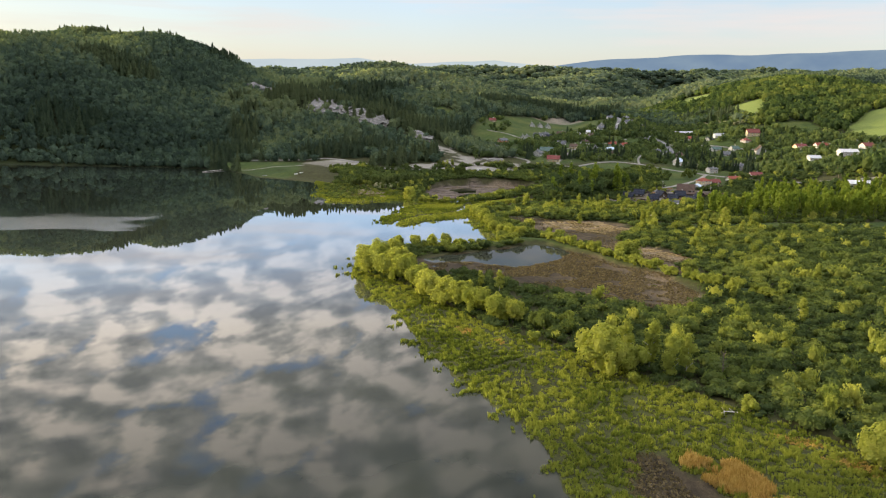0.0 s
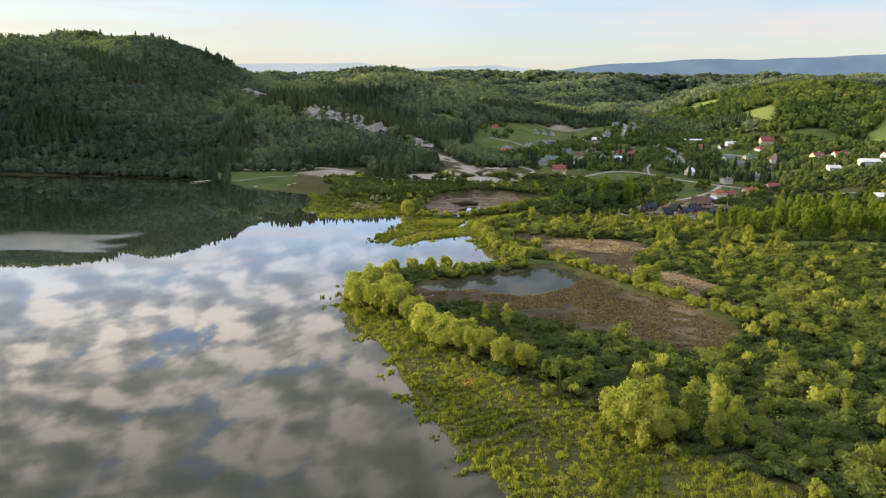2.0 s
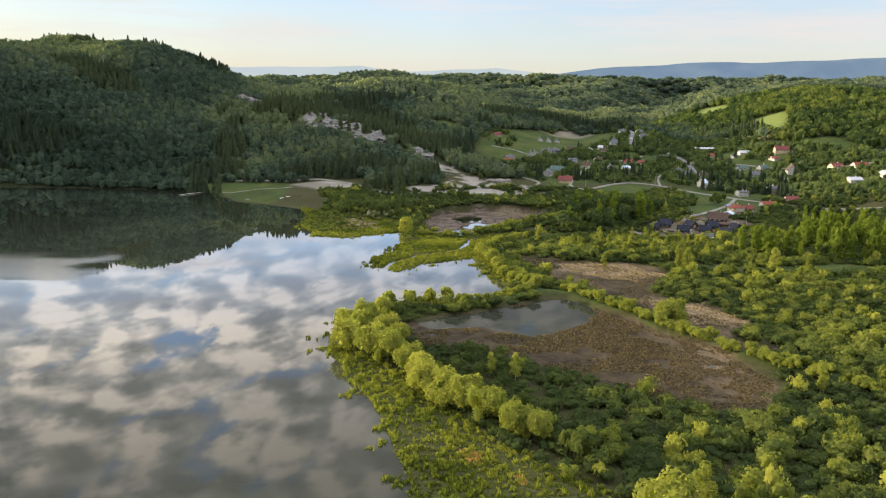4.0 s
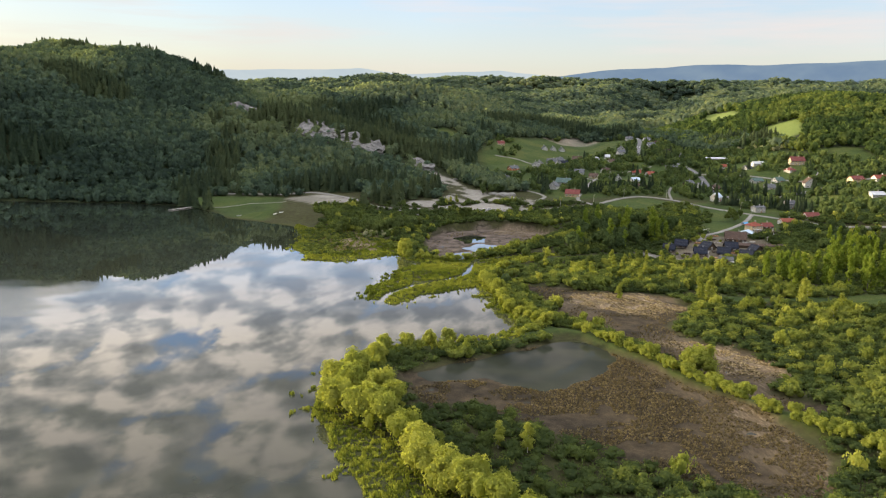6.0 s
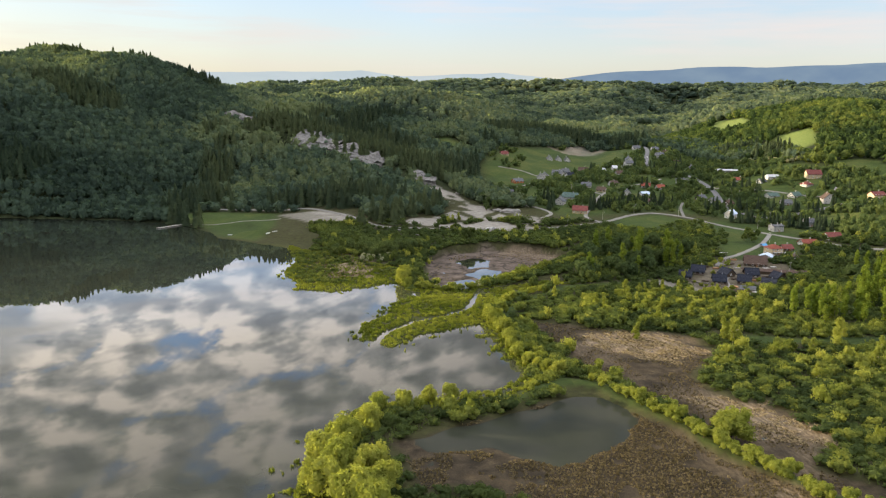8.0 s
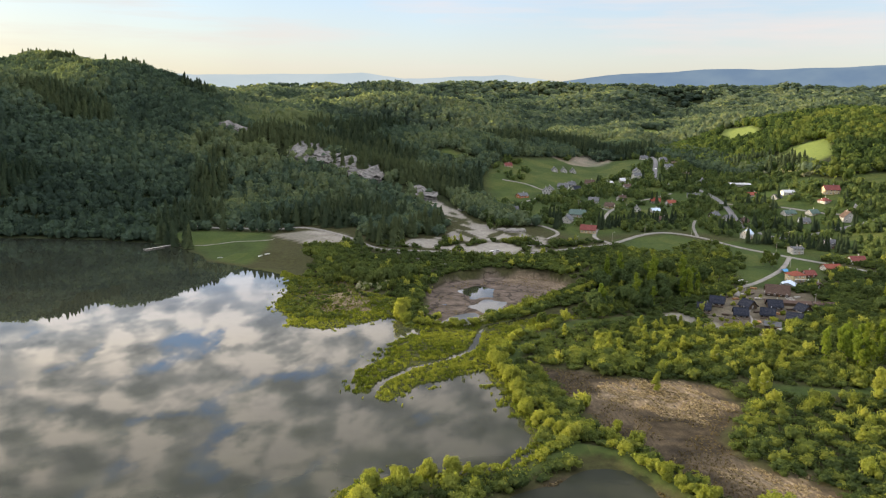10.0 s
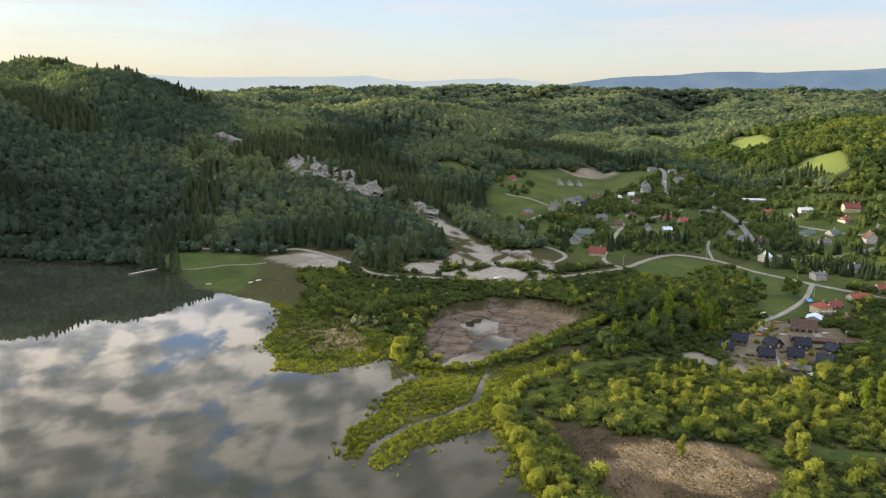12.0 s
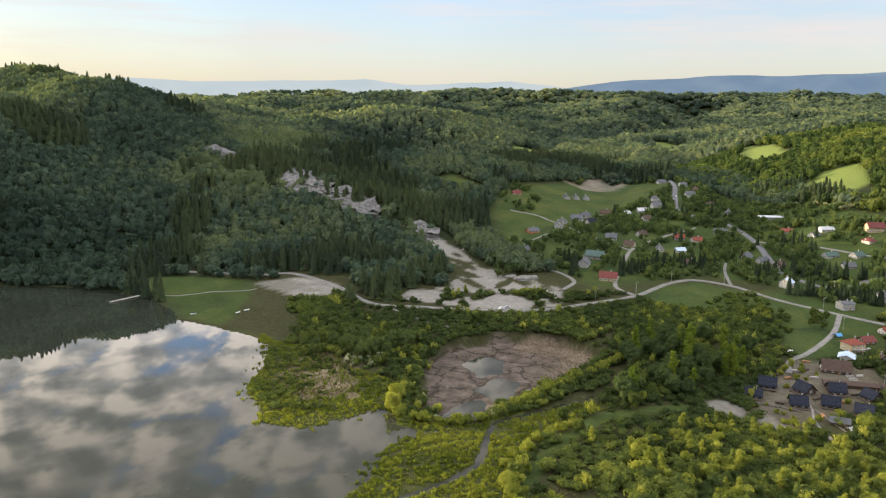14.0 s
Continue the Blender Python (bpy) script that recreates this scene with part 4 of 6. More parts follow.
rng = np.random.default_rng(11)
FOREST_FORMS = [crown(rng, round_lobes(rng, 4, 0.56, 1.0, 0.0), 28, 0.145, 0.93, inner=1) for _ in range(7)]
FAR_FORMS = [crown(rng, [((0, 0, 0.5), (0.45, 0.45, 0.45)), ((0.25, 0.1, 0.65), (0.25, 0.25, 0.25))], 6, 0.2, 0.96, inner=1) for _ in range(5)]
SPRUCE_FORMS = [spire(rng, 9, 5, 1.0, 0.4, 0.07) for _ in range(6)]
TUFT_FORMS = []
for _ in range(5):
    v = []
    for j in range(5):
        a, le, o = rng.random() * 6.28, 0.5 + 0.7 * rng.random(), rng.random(2) * 0.5 - 0.25
        c, s = math.cos(a), math.sin(a)
        v += [(o[0] - s * 0.22, o[1] + c * 0.22, 0), (o[0] + s * 0.22, o[1] - c * 0.22, 0), (o[0] + c * 0.35 + s * 0.1, o[1] + s * 0.35 - c * 0.1, le), (o[0] + c * 0.35 - s * 0.1, o[1] + s * 0.35 + c * 0.1, le)]
    nv = np.array(v) * (0.9, 0.9, 0) + (0, 0, 0.8)
    TUFT_FORMS.append((np.array(v), np.arange(20), np.full(5, 4), nv / np.linalg.norm(nv, axis=1)[:, None]))


def wooded(x, y):
    """Where closed wood stands."""
    h = height(x, y)
    d = lake_depth(x, y)
    w_ok = (h > 11) | ((x < -55) & (y > 590) & ((x < -110) | (y > 655))) | ((x < 20) & (y > 640)) | ((x > -12) & (x < 62) & (y > 586)) | ((x < -400) & (h > 1.0))
    w_ok &= (zone_grass(x, y) < 0.4) & (zone_sand(x, y) < 0.3) & (d < -1.5) & (inside(x, y, SAND) < -3) & (inside(x, y, SAND_LEFT) < -3)
    w_ok &= along(x, y, ROAD_SHORE) > 5
    for q in QUARRY_LINES:
        d = along(x, y, q)
        below = (x - q[0][0]) * (q[-1][1] - q[0][1]) - (y - q[0][1]) * (q[-1][0] - q[0][0]) < 0
        w_ok &= ((d > 8) & ((d > 15) | ~below)) | (lattice(np.floor(x), np.floor(y), 7) < 0.2)
    return w_ok & (inside(x, y, VILLAGE) < -4)


def crest_curve(line, step=3.0):
    """A smooth line through plan points, evenly stepped."""
    p = [np.array(q, float) for q in line]
    p = [2 * p[0] - p[1]] + p + [2 * p[-1] - p[-2]]
    out = []
    for a, b, c, d in zip(p, p[1:], p[2:], p[3:]):
        k = max(int(np.hypot(*(c - b)) / step), 2)
        for i in range(k):
            t = i / k
            out.append(0.5 * (2 * b + (c - a) * t + (2 * a - 5 * b + 4 * c - d) * t * t + (3 * b - a - 3 * c + d) * t ** 3))
    return out + [p[-2]]


QUARRY_LINES = [[(-86, 812), (-72, 806), (-58, 792), (-42, 776)], [(-44, 776), (-28, 758), (-12, 738), (0, 728)], [(22, 722), (34, 716), (42, 712)], [(-160, 880), (-145, 872), (-128, 862)]]
ROAD_SHORE = [(-175, 693), (-154, 690), (-119, 671), (-92, 659), (-70, 649), (-48, 646), (-18, 614), (2, 584), (30, 576), (66, 570), (92, 572), (120, 583), (146, 595), (172, 617),
              (191, 624), (210, 611), (223, 588), (238, 569), (258, 546), (290, 510), (330, 480)]
ROADS = [(ROAD_SHORE, 3.0, "gravel"), ([(244, 563), (224, 535), (199, 511), (186, 502), (178, 488)], 2.4, "gravel"), ([(8, 580), (20, 565), (36, 548), (50, 548), (70, 560)], 1.6, "gravel"),
         ([(108, 606), (118, 622), (112, 640), (100, 650)], 2.4, "gravel"), ([(146, 596), (140, 612), (150, 640), (172, 690), (190, 712), (215, 735), (238, 745)], 2.4, "gravel"),
         ([(172, 690), (150, 745), (132, 790), (105, 800)], 2.0, "gravel"), ([(150, 745), (128, 742), (110, 720)], 1.4, "gravel"), ([(208, 612), (216, 640), (225, 660)], 1.8, "gravel"),
         ([(250, 640), (262, 700), (262, 745), (244, 792), (261, 853), (279, 905), (300, 985), (330, 1080), (370, 1250), (420, 1420)], 3.9, "asphalt"),
         ([(250, 640), (262, 610), (300, 615), (350, 620), (420, 600)], 3.6, "asphalt"), ([(262, 700), (290, 672), (320, 640), (345, 660)], 2.1, "gravel"), ([(-66, 622), (-71, 619), (-99, 622), (-128, 627)], 0.5, "gravel"),
         ([(178, 471), (172, 463), (169, 453), (165, 445), (163, 436), (162, 428)], 0.9, "gravel")]


def road(line, wide, mat, label):
    c = np.array(crest_curve(line))
    t = np.gradient(c, axis=0)
    t /= np.linalg.norm(t, axis=1)[:, None]
    nrm = np.stack([-t[:, 1], t[:, 0]], 1)
    lift = height(c[:, 0], c[:, 1])
    lift = np.convolve(np.pad(lift, 2, mode="edge"), np.ones(5) / 5, "valid")
    V = []
    for k, dz in ((-0.66, -0.6), (-0.5, 0.2), (-0.2, 0.26), (0.2, 0.26), (0.5, 0.2), (0.66, -0.6)):
        e = c + nrm * wide * (k + 0.03 * np.sin(np.arange(len(c)) * 1.7 + k * 9)[:, None])
        ez = np.maximum(height(e[:, 0], e[:, 1]), lift) if abs(k) < 0.6 else lift
        V.append(np.column_stack([e, ez + dz]))
    m, n2 = len(c), len(V)
    i = np.arange(m - 1)
    q = np.concatenate([np.stack([i + r * m, i + r * m + m, i + r * m + m + 1, i + r * m + 1], 1)[:, ::-1] for r in range(n2 - 1)])
    return tagged(new("road", mesh_from("road", np.concatenate(V), q.ravel(), np.full(len(q), 4), mat, smooth=True)), label, "road", kind="structure")


for line, wide, kind in ROADS:
    road(line, wide, GRAVEL if kind == "gravel" else ASPHALT, "pale gravel lane across the valley" if kind == "gravel" else "grey asphalt village road")


# woods on the hills
x, y = jitter_grid(rng, -760, 360, 590, 1290, 5.1)
ok = wooded(x, y) & (x > -0.56 * y - 20) & (x < 0.62 * y) & (((x > -110) & (y < 1120)) | (y < 1000) | (x < -200))
x, y = x[ok], y[ok]
needle = fbm(x, y, 70, 51, 3) + 0.5 * soft(x, -90, -20) * soft(y, 720, 640) - 0.45 * soft(height(x, y), 70, 115) > 0.27
tall = 8 + 8 * rng.random(len(x)) ** 1.4 + 1.0 * needle
tint = np.clip(0.6 + 0.6 * fbm(x, y, 110, 71, 3) + 0.45 * (rng.random(len(x)) - 0.5), 0, 1)
a = ~needle
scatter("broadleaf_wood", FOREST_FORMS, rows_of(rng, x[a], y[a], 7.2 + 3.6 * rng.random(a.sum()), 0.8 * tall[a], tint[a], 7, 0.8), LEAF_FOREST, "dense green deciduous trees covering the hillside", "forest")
scatter("spruce_wood", SPRUCE_FORMS, rows_of(rng, x[needle], y[needle], 5.4 + 2.2 * rng.random(needle.sum()), tall[needle] + 1.2, tint[needle], 6, 0.5), LEAF_NEEDLE, "dark spruces and pines among the hillside woods", "forest")

x, y = jitter_grid(rng, 330, 900, 440, 1120, 7.2)
ok = (zone_grass(x, y) < 0.4) & (x < 0.74 * y + 20) & (height(x, y) > 9) & (inside(x, y, VILLAGE) < -3) & (x < np.interp(y, [440, 760, 900, 1060, 1300], [640, 600, 560, 610, 760]))
for f in FIELDS[1:3] + FIELDS[4:6]:
    ok &= (inside(x + 5, y + 11, f) < 0) & (inside(x + 10, y + 22, f) < 0) & (inside(x + 15, y + 34, f) < 0)
x, y = x[ok], y[ok]
tint = np.clip(0.52 + 0.35 * fbm(x, y, 60, 72, 2) + 0.75 * (rng.random(len(x)) - 0.5), 0, 1)
scatter("broadleaf_wood", FOREST_FORMS, rows_of(rng, x, y, 8 + 4 * rng.random(len(x)), 8 + 5 * rng.random(len(x)), tint, 7, 0.8), LEAF_SUNLIT, "sunlit green deciduous trees on the slope", "forest")

R = []
for y0, y1, step, x0, x1 in ((1000, 1500, 9, -760, 980), (1500, 2350, 14.5, -1250, 1600), (2350, 3300, 30, -1900, 2500)):
    x, y = jitter_grid(rng, x0, x1, y0, y1, step)
    ok = (zone_grass(x, y) < 0.4) & (x > -0.54 * y - 40) & (x < 0.7 * y + 40) & ((y > 1120) | ((x < -105) & (y > 1010))) & ((x > -205) | (y > 1280))
    away = height(x, y + 12) - height(x, y - 12)
    ok &= (away > -3.4) | (rng.random(len(x)) < 0.3)
    x, y = x[ok], y[ok]
    size = step * (0.95 + 0.5 * rng.random(len(x)))
    tint = np.clip(0.55 + 0.5 * fbm(x, y, 130, 73, 3) + 0.7 * (rng.random(len(x)) - 0.5), 0, 1)
    R.append(rows_of(rng, x, y, size, 9 + 0.28 * size + 5 * rng.random(len(x)), tint, 5, 1.5))
# the far woods' pale bluish leaves stand in for haze
scatter("distant_woods", FAR_FORMS, np.concatenate(R), LEAF_HAZED, "rolling woods reaching to the horizon", "forest")
# woods on the added western ridges, mostly out of view
x, y = jitter_grid(rng, -1100, -480, -700, 1050, 26)
ok = (height(x, y) > 3) & (lake_depth(x, y) < -2)
scatter("lakeside_woods", FAR_FORMS, rows_of(rng, x[ok], y[ok], 26 + 4 * rng.random(ok.sum()), 13 + 4 * rng.random(ok.sum()), 0.4 + 0.4 * rng.random(ok.sum()), 5, 1.0), LEAF_FOREST, "wooded far bank of the lake", "forest")


x, y = jitter_grid(rng, 84, 400, 520, 960, 5.3)
ok = (inside(x, y, VILLAGE) > 0) & (fbm(x, y, 30, 161, 3) + 0.3 * soft(x, 200, 260) + 0.12 > 0.0) & (zone_sand(x, y) < 0.2) & (inside(x, y, FIELDS[0]) < 0) & (inside(x, y, MEADOW) < -3)
for q, wide, kind in ROADS:
    ok &= along(x, y, q) > wide * 0.5 + 3
for q in HOUSES:
    ok &= np.hypot(x - q[0], y - q[1]) > 9.5
    ok &= ~((np.abs(x - q[0] + 0.35 * (q[1] - y)) < 7) & (y < q[1]) & (y > q[1] - 16))
x, y = x[ok], y[ok]
scatter("garden_trees", FOREST_FORMS, rows_of(rng, x, y, 4 + 4.5 * rng.random(len(x)) ** 2, 3.4 + 4.6 * rng.random(len(x)), np.clip(0.2 + 0.55 * rng.random(len(x)), 0, 1), 6, 0.5), LEAF_ASH, "green fruit and shade trees filling the village gardens", "trees")

# thickets of the wet land
def thicket(x, y):
    """How densely willow scrub grows there, 0..1."""
    d = -lake_depth(x, y)
    mud = np.maximum(inside(x, y, MUD_NEAR), np.maximum(inside(x, y, MUD_TAN), inside(x, y, MUD_FAR)))
    free = (d > 5) & (mud < -1.5) & (inside(x, y, MARSH) < 0) & (inside(x, y, PENINSULA) < -1) & (inside(x, y, POND) < -3) & (zone_sand(x, y) < 0.3) & (along(x, y, CREEK) > 3.0) & (along(x, y, TRACK) > 3.2) & (inside(x, y, WET_MEADOW) < 0)
    free &= ((inside(x, y, YARD) < -1) | (x < 148)) & (along(x, y, ROAD_SHORE) > 5) & (inside(x, y, MEADOW) < 2) & (zone_grass(x, y) < 0.45) & (inside(x, y, ISLET) < -3)
    land = ((y < 600) & (x > -35) & (height(x, y) < 14)) | ((inside(x, y, [(-64, 640), (-45, 660), (-5, 620), (60, 570), (150, 600), (150, 560), (20, 530), (-60, 590)]) > 0))
    return free & land


def low_crown(rng, n, aspect, cards, size, core, inner):
    """A spreading bush of unit width and height, its leaves in true proportion once it is set low and wide."""
    v, lp, s, nv = crown(rng, round_lobes(rng, n, 0.5, aspect, 0.0), cards, size, core, inner=inner)
    return v / (1, 1, aspect), lp, s, nv


NEAR_SHRUBS = [low_crown(rng, 6, 0.45, 100, 0.06, 0.86, 3) for _ in range(9)]
FAR_SHRUBS = [low_crown(rng, 5, 0.55, 46, 0.08, 0.88, 3) for _ in range(8)]
DOMES = [low_crown(rng, 9, 0.65, 190, 0.058, 0.85, 6) for _ in range(7)]


def close_by(x, y):
    return (y < 462) & (x < 0.5 * y + 40)


# low undergrowth, dark between the taller bushes
x, y = jitter_grid(rng, -40, 420, 95, 600, 3.7)
gap = fbm(x, y, 26, 101, 3)
ok = thicket(x, y) & (x < 0.75 * y + 25) & ((gap > -0.62) | (y < 335)) & (x < 330)
x, y = x[ok], y[ok]
tint = np.clip(0.14 + 0.3 * fbm(x, y, 30, 105, 3) + 0.3 * (rng.random(len(x)) - 0.5), 0, 1)
wide, tall = 4.0 + 2.0 * rng.random(len(x)), 1.4 + 1.6 * rng.random(len(x))
n_ok = close_by(x, y)
scatter("willow_scrub", NEAR_SHRUBS, rows_of(rng, x, y, wide, tall, tint, 9, 0.3)[n_ok], LEAF_BUSH, "low dense grey-green willow scrub on wet ground", "scrub")
scatter("willow_scrub", FAR_SHRUBS, rows_of(rng, x, y, wide * 1.1, tall * 1.15, np.clip(tint + 0.25, 0, 1), 8, 0.3)[~n_ok], LEAF_BUSH, "dense green scrub filling the wet valley floor", "scrub")
# rounded taller bushes in drifts
x, y = jitter_grid(rng, -40, 420, 95, 600, 5.6)
ok = thicket(x, y) & (x < 0.75 * y + 25) & (x < 330) & (fbm(x, y, 34, 111, 3) > -0.42)
x, y = x[ok], y[ok]
size = 0.75 + 0.5 * rng.random(len(x)) ** 2 + 0.25 * fbm(x, y, 30, 112, 2)
tint = np.clip(0.45 + 0.35 * fbm(x, y, 24, 113, 3) + 0.45 * (rng.random(len(x)) - 0.5), 0, 1)
wide, tall = 5.2 * size + rng.random(len(x)), 2.9 * size + 1.2 * rng.random(len(x))
n_ok = close_by(x, y)
scatter("rounded_bushes", DOMES, rows_of(rng, x, y, wide, tall, tint, 7, 0.35)[n_ok], LEAF_BUSH, "rounded olive-green willow bushes standing in drifts", "scrub")
scatter("rounded_bushes", FAR_SHRUBS, rows_of(rng, x, y, wide, tall, tint, 8, 0.35)[~n_ok], LEAF_BUSH, "rounded green bushes across the valley floor", "scrub")
a = rng.random(len(x)) < 0.2
x, y = x[a] + 2.6, y[a] + 1.5
n_ok = close_by(x, y)
scatter("young_willows", DOMES, rows_of(rng, x, y, 3.0 + 3.0 * rng.random(len(x)), 3.4 + 2.6 * rng.random(len(x)), 0.25 + 0.75 * rng.random(len(x)), 7, 0.3)[n_ok], LEAF_WILLOW, "bright yellow-green young willows rising from the scrub", "scrub")
scatter("young_willows", FAR_SHRUBS, rows_of(rng, x, y, 2.6 + 2.0 * rng.random(len(x)), 3.2 + 2.4 * rng.random(len(x)), 0.25 + 0.7 * rng.random(len(x)), 8, 0.3)[~n_ok], LEAF_WILLOW, "yellow-green saplings over the valley scrub", "scrub")

# bushes dotted over the rough grass before the lane
x, y = jitter_grid(rng, 136, 240, 500, 606, 4.6)
ok = (inside(x, y, [(140, 548), (172, 546), (181, 533), (196, 518), (222, 566), (216, 596), (200, 604), (176, 574), (150, 576)]) > 0) & (fbm(x, y, 22, 181, 3) > -0.15)
for q, wide, kind in ROADS:
    ok &= along(x, y, q) > wide * 0.5 + 3
x, y = x[ok], y[ok]
scatter("rough_bushes", FAR_SHRUBS, rows_of(rng, x, y, 3.0 + 3.0 * rng.random(len(x)), 1.6 + 2.2 * rng.random(len(x)), np.clip(0.2 + 0.5 * rng.random(len(x)), 0, 1), 8, 0.3), LEAF_BUSH, "grey-green bushes dotted over rough grass", "scrub")

# sedge over the marsh, the islet and the peninsula
x, y = jitter_grid(rng, -50, 120, 95, 560, 0.47)
d = -lake_depth(x, y)
ok = (zone_marsh(x, y) > 0.3) & ((d > 0.1) | ((d > -7) & (fbm(x, y, 3.0, 127, 3) > 0.2 - 0.1 * d))) & ((fbm(x, y, 11, 121, 3) > -0.72) | (rng.random(len(x)) < 0.3)) & ((zone_mud(x, y)[1] < 0.4) | (rng.random(len(x)) < 0.3)) & (along(x, y, CREEK) + 0.5 * fbm(x, y, 5, 128, 2) > 1.5) & (along(x, y, DITCH) > 0.8) & (inside(x, y, POND) < -2) & (zone_mud(x, y)[0] < 0.5)
mound = fbm(x, y, 1.15, 122, 2)
ok &= (mound > -0.26) | (rng.random(len(x)) < 0.07)
x, y, mound = x[ok], y[ok], mound[ok]
# taller tussocks get a lighter tint: lit tops put into the colour
tint = np.clip(0.5 + 0.3 * mound + 0.5 * fbm(x, y, 16, 123, 3) + 0.4 * (rng.random(len(x)) - 0.5), 0, 1)
scatter("sedge", TUFT_FORMS, rows_of(rng, x, y, 0.45 + 0.4 * rng.random(len(x)), 0.22 + 0.6 * np.clip(mound + 0.14, 0, 0.9) + 0.2 * rng.random(len(x)), tint, 5, 0.04), LEAF_SEDGE, "yellow-green sedge tussocks on the marshy shore", "sedge")

# low leafy growth on the peninsula
x, y = jitter_grid(rng, -50, 24, 440, 545, 2.3)
grown = fbm(x, y, 13, 171, 3) + 0.5 * soft(y + 0.5 * x, 455, 520)
ok = (inside(x, y, PENINSULA) > 1.5) & (lake_depth(x, y) < -1.5) & (grown > 0.28)
x, y = x[ok], y[ok]
scatter("shore_bushes", FAR_SHRUBS, rows_of(rng, x, y, 1.8 + 2.2 * rng.random(len(x)), 0.7 + 1.3 * rng.random(len(x)), np.clip(0.45 + 0.7 * (rng.random(len(x)) - 0.4), 0, 1), 8, 0.15), LEAF_BUSH, "low olive-green bushes dotted over the peninsula", "scrub")

# dry reeds by the marsh edge and withered growth on the peninsula and the drained ponds
REED_BEDS = [([(54, 127), (57, 130), (60, 126), (64, 127), (66, 120), (67, 113), (60, 113), (57, 119)], 0.3, 0.9, 1.6, -0.45), ([(76, 138), (83, 135), (84, 130), (89, 124), (86, 120), (82, 126), (79, 130)], 0.42, 0.2, 0.45, -0.25),
             ([(90, 122), (98, 112), (95, 109), (87, 119)], 0.5, 0.3, 0.6, -0.1), ([(22, 206), (26, 204), (25, 199), (21, 201)], 0.5, 0.3, 0.6, -0.2), ([(28, 194), (33, 195), (33, 191), (29, 190)], 0.5, 0.3, 0.6, -0.2)]
REED_FORMS = []
for _ in range(5):
    v, nv = [], []
    for j in range(8):
        a, le, o = rng.random() * 6.28, 0.65 + 0.45 * rng.random(), rng.random(2) * 0.9 - 0.45
        c, s, lean = math.cos(a), math.sin(a), rng.random(2) * 0.3 - 0.15
        v += [(o[0] - s * 0.045, o[1] + c * 0.045, 0), (o[0] + s * 0.045, o[1] - c * 0.045, 0), (o[0] + lean[0] + s * 0.075, o[1] + lean[1] - c * 0.075, le * 0.85), (o[0] + lean[0] * 1.2 - s * 0.03, o[1] + lean[1] * 1.2 + c * 0.03, le)]
        nv += [(c * 0.6, s * 0.6, 0.5)] * 4
    nv = np.array(nv)
    REED_FORMS.append((np.array(v), np.arange(32), np.full(8, 4), nv / np.linalg.norm(nv, axis=1)[:, None]))
R = []
for poly, step, tall_lo, tall_hi, thin in REED_BEDS:
    px, py = [q[0] for q in poly], [q[1] for q in poly]
    x, y = jitter_grid(rng, min(px), max(px), min(py), max(py), step)
    ok = (inside(x, y, poly) > 0) & (fbm(x, y, 5, 131, 3) > thin) & (height(x, y) > 0.03)
    x, y = x[ok], y[ok]
    R.append(rows_of(rng, x, y, 0.7 + 0.4 * rng.random(len(x)), tall_lo + (tall_hi - tall_lo) * rng.random(len(x)), np.clip(0.5 + 0.5 * (rng.random(len(x)) - 0.5), 0, 1), 5, 0.03))
scatter("dry_reeds", REED_FORMS, np.concatenate(R), LEAF_REED, "straw-coloured dry reeds standing in patches", "reeds")
R = []
for poly, step, thin in ((MUD_NEAR, 0.62, -0.42), ([(46, 131), (51, 131), (52, 124), (53, 114), (44, 114), (42, 119)], 0.6, -0.5), (MUD_TAN, 1.0, 0.1), (MUD_FAR, 1.6, 0.2), ([(-34, 515), (-30, 480), (-18, 466), (-6, 474), (0, 496), (-16, 520)], 0.9, -0.15)):
    px, py = [q[0] for q in poly], [q[1] for q in poly]
    x, y = jitter_grid(rng, min(px), max(px), min(py), max(py), step)
    ok = (inside(x, y, poly) > 0) & (fbm(x, y, 9, 141, 3) + 0.4 * soft(x, 40, 90) - 0.2 > thin) & (height(x, y) > 0.04)
    x, y = x[ok], y[ok]
    R.append(rows_of(rng, x, y, 0.5 + 0.5 * rng.random(len(x)), 0.16 + 0.3 * rng.random(len(x)) ** 2, 0.15 + 0.7 * rng.random(len(x)), 5, 0.03))
scatter("withered_sedge", TUFT_FORMS, np.concatenate(R), LEAF_WITHERED, "brown withered sedge on the drained pond beds", "sedge")


# pale stubble on the dry flats
R = []
for poly in (STRAW_A, STRAW_B):
    px, py = [q[0] for q in poly], [q[1] for q in poly]
    x, y = jitter_grid(rng, min(px) - 4, max(px) + 4, min(py) - 4, max(py) + 4, 0.5)
    ok = (inside(x, y, poly) + 3 * fbm(x, y, 9, 77, 3) > -1) & (fbm(0.8 * x + 0.55 * y, (0.8 * y - 0.55 * x) * 0.4, 1.3, 151, 2) > -0.1) & (height(x, y) > 0.02)
    x, y = x[ok], y[ok]
    R.append(rows_of(rng, x, y, 0.5 + 0.4 * rng.random(len(x)), 0.1 + 0.22 * rng.random(len(x)), rng.random(len(x)), 5, 0.03))
scatter("straw_stubble", TUFT_FORMS, np.concatenate(R), LEAF_STRAW, "pale flattened straw on the dry flats", "straw")

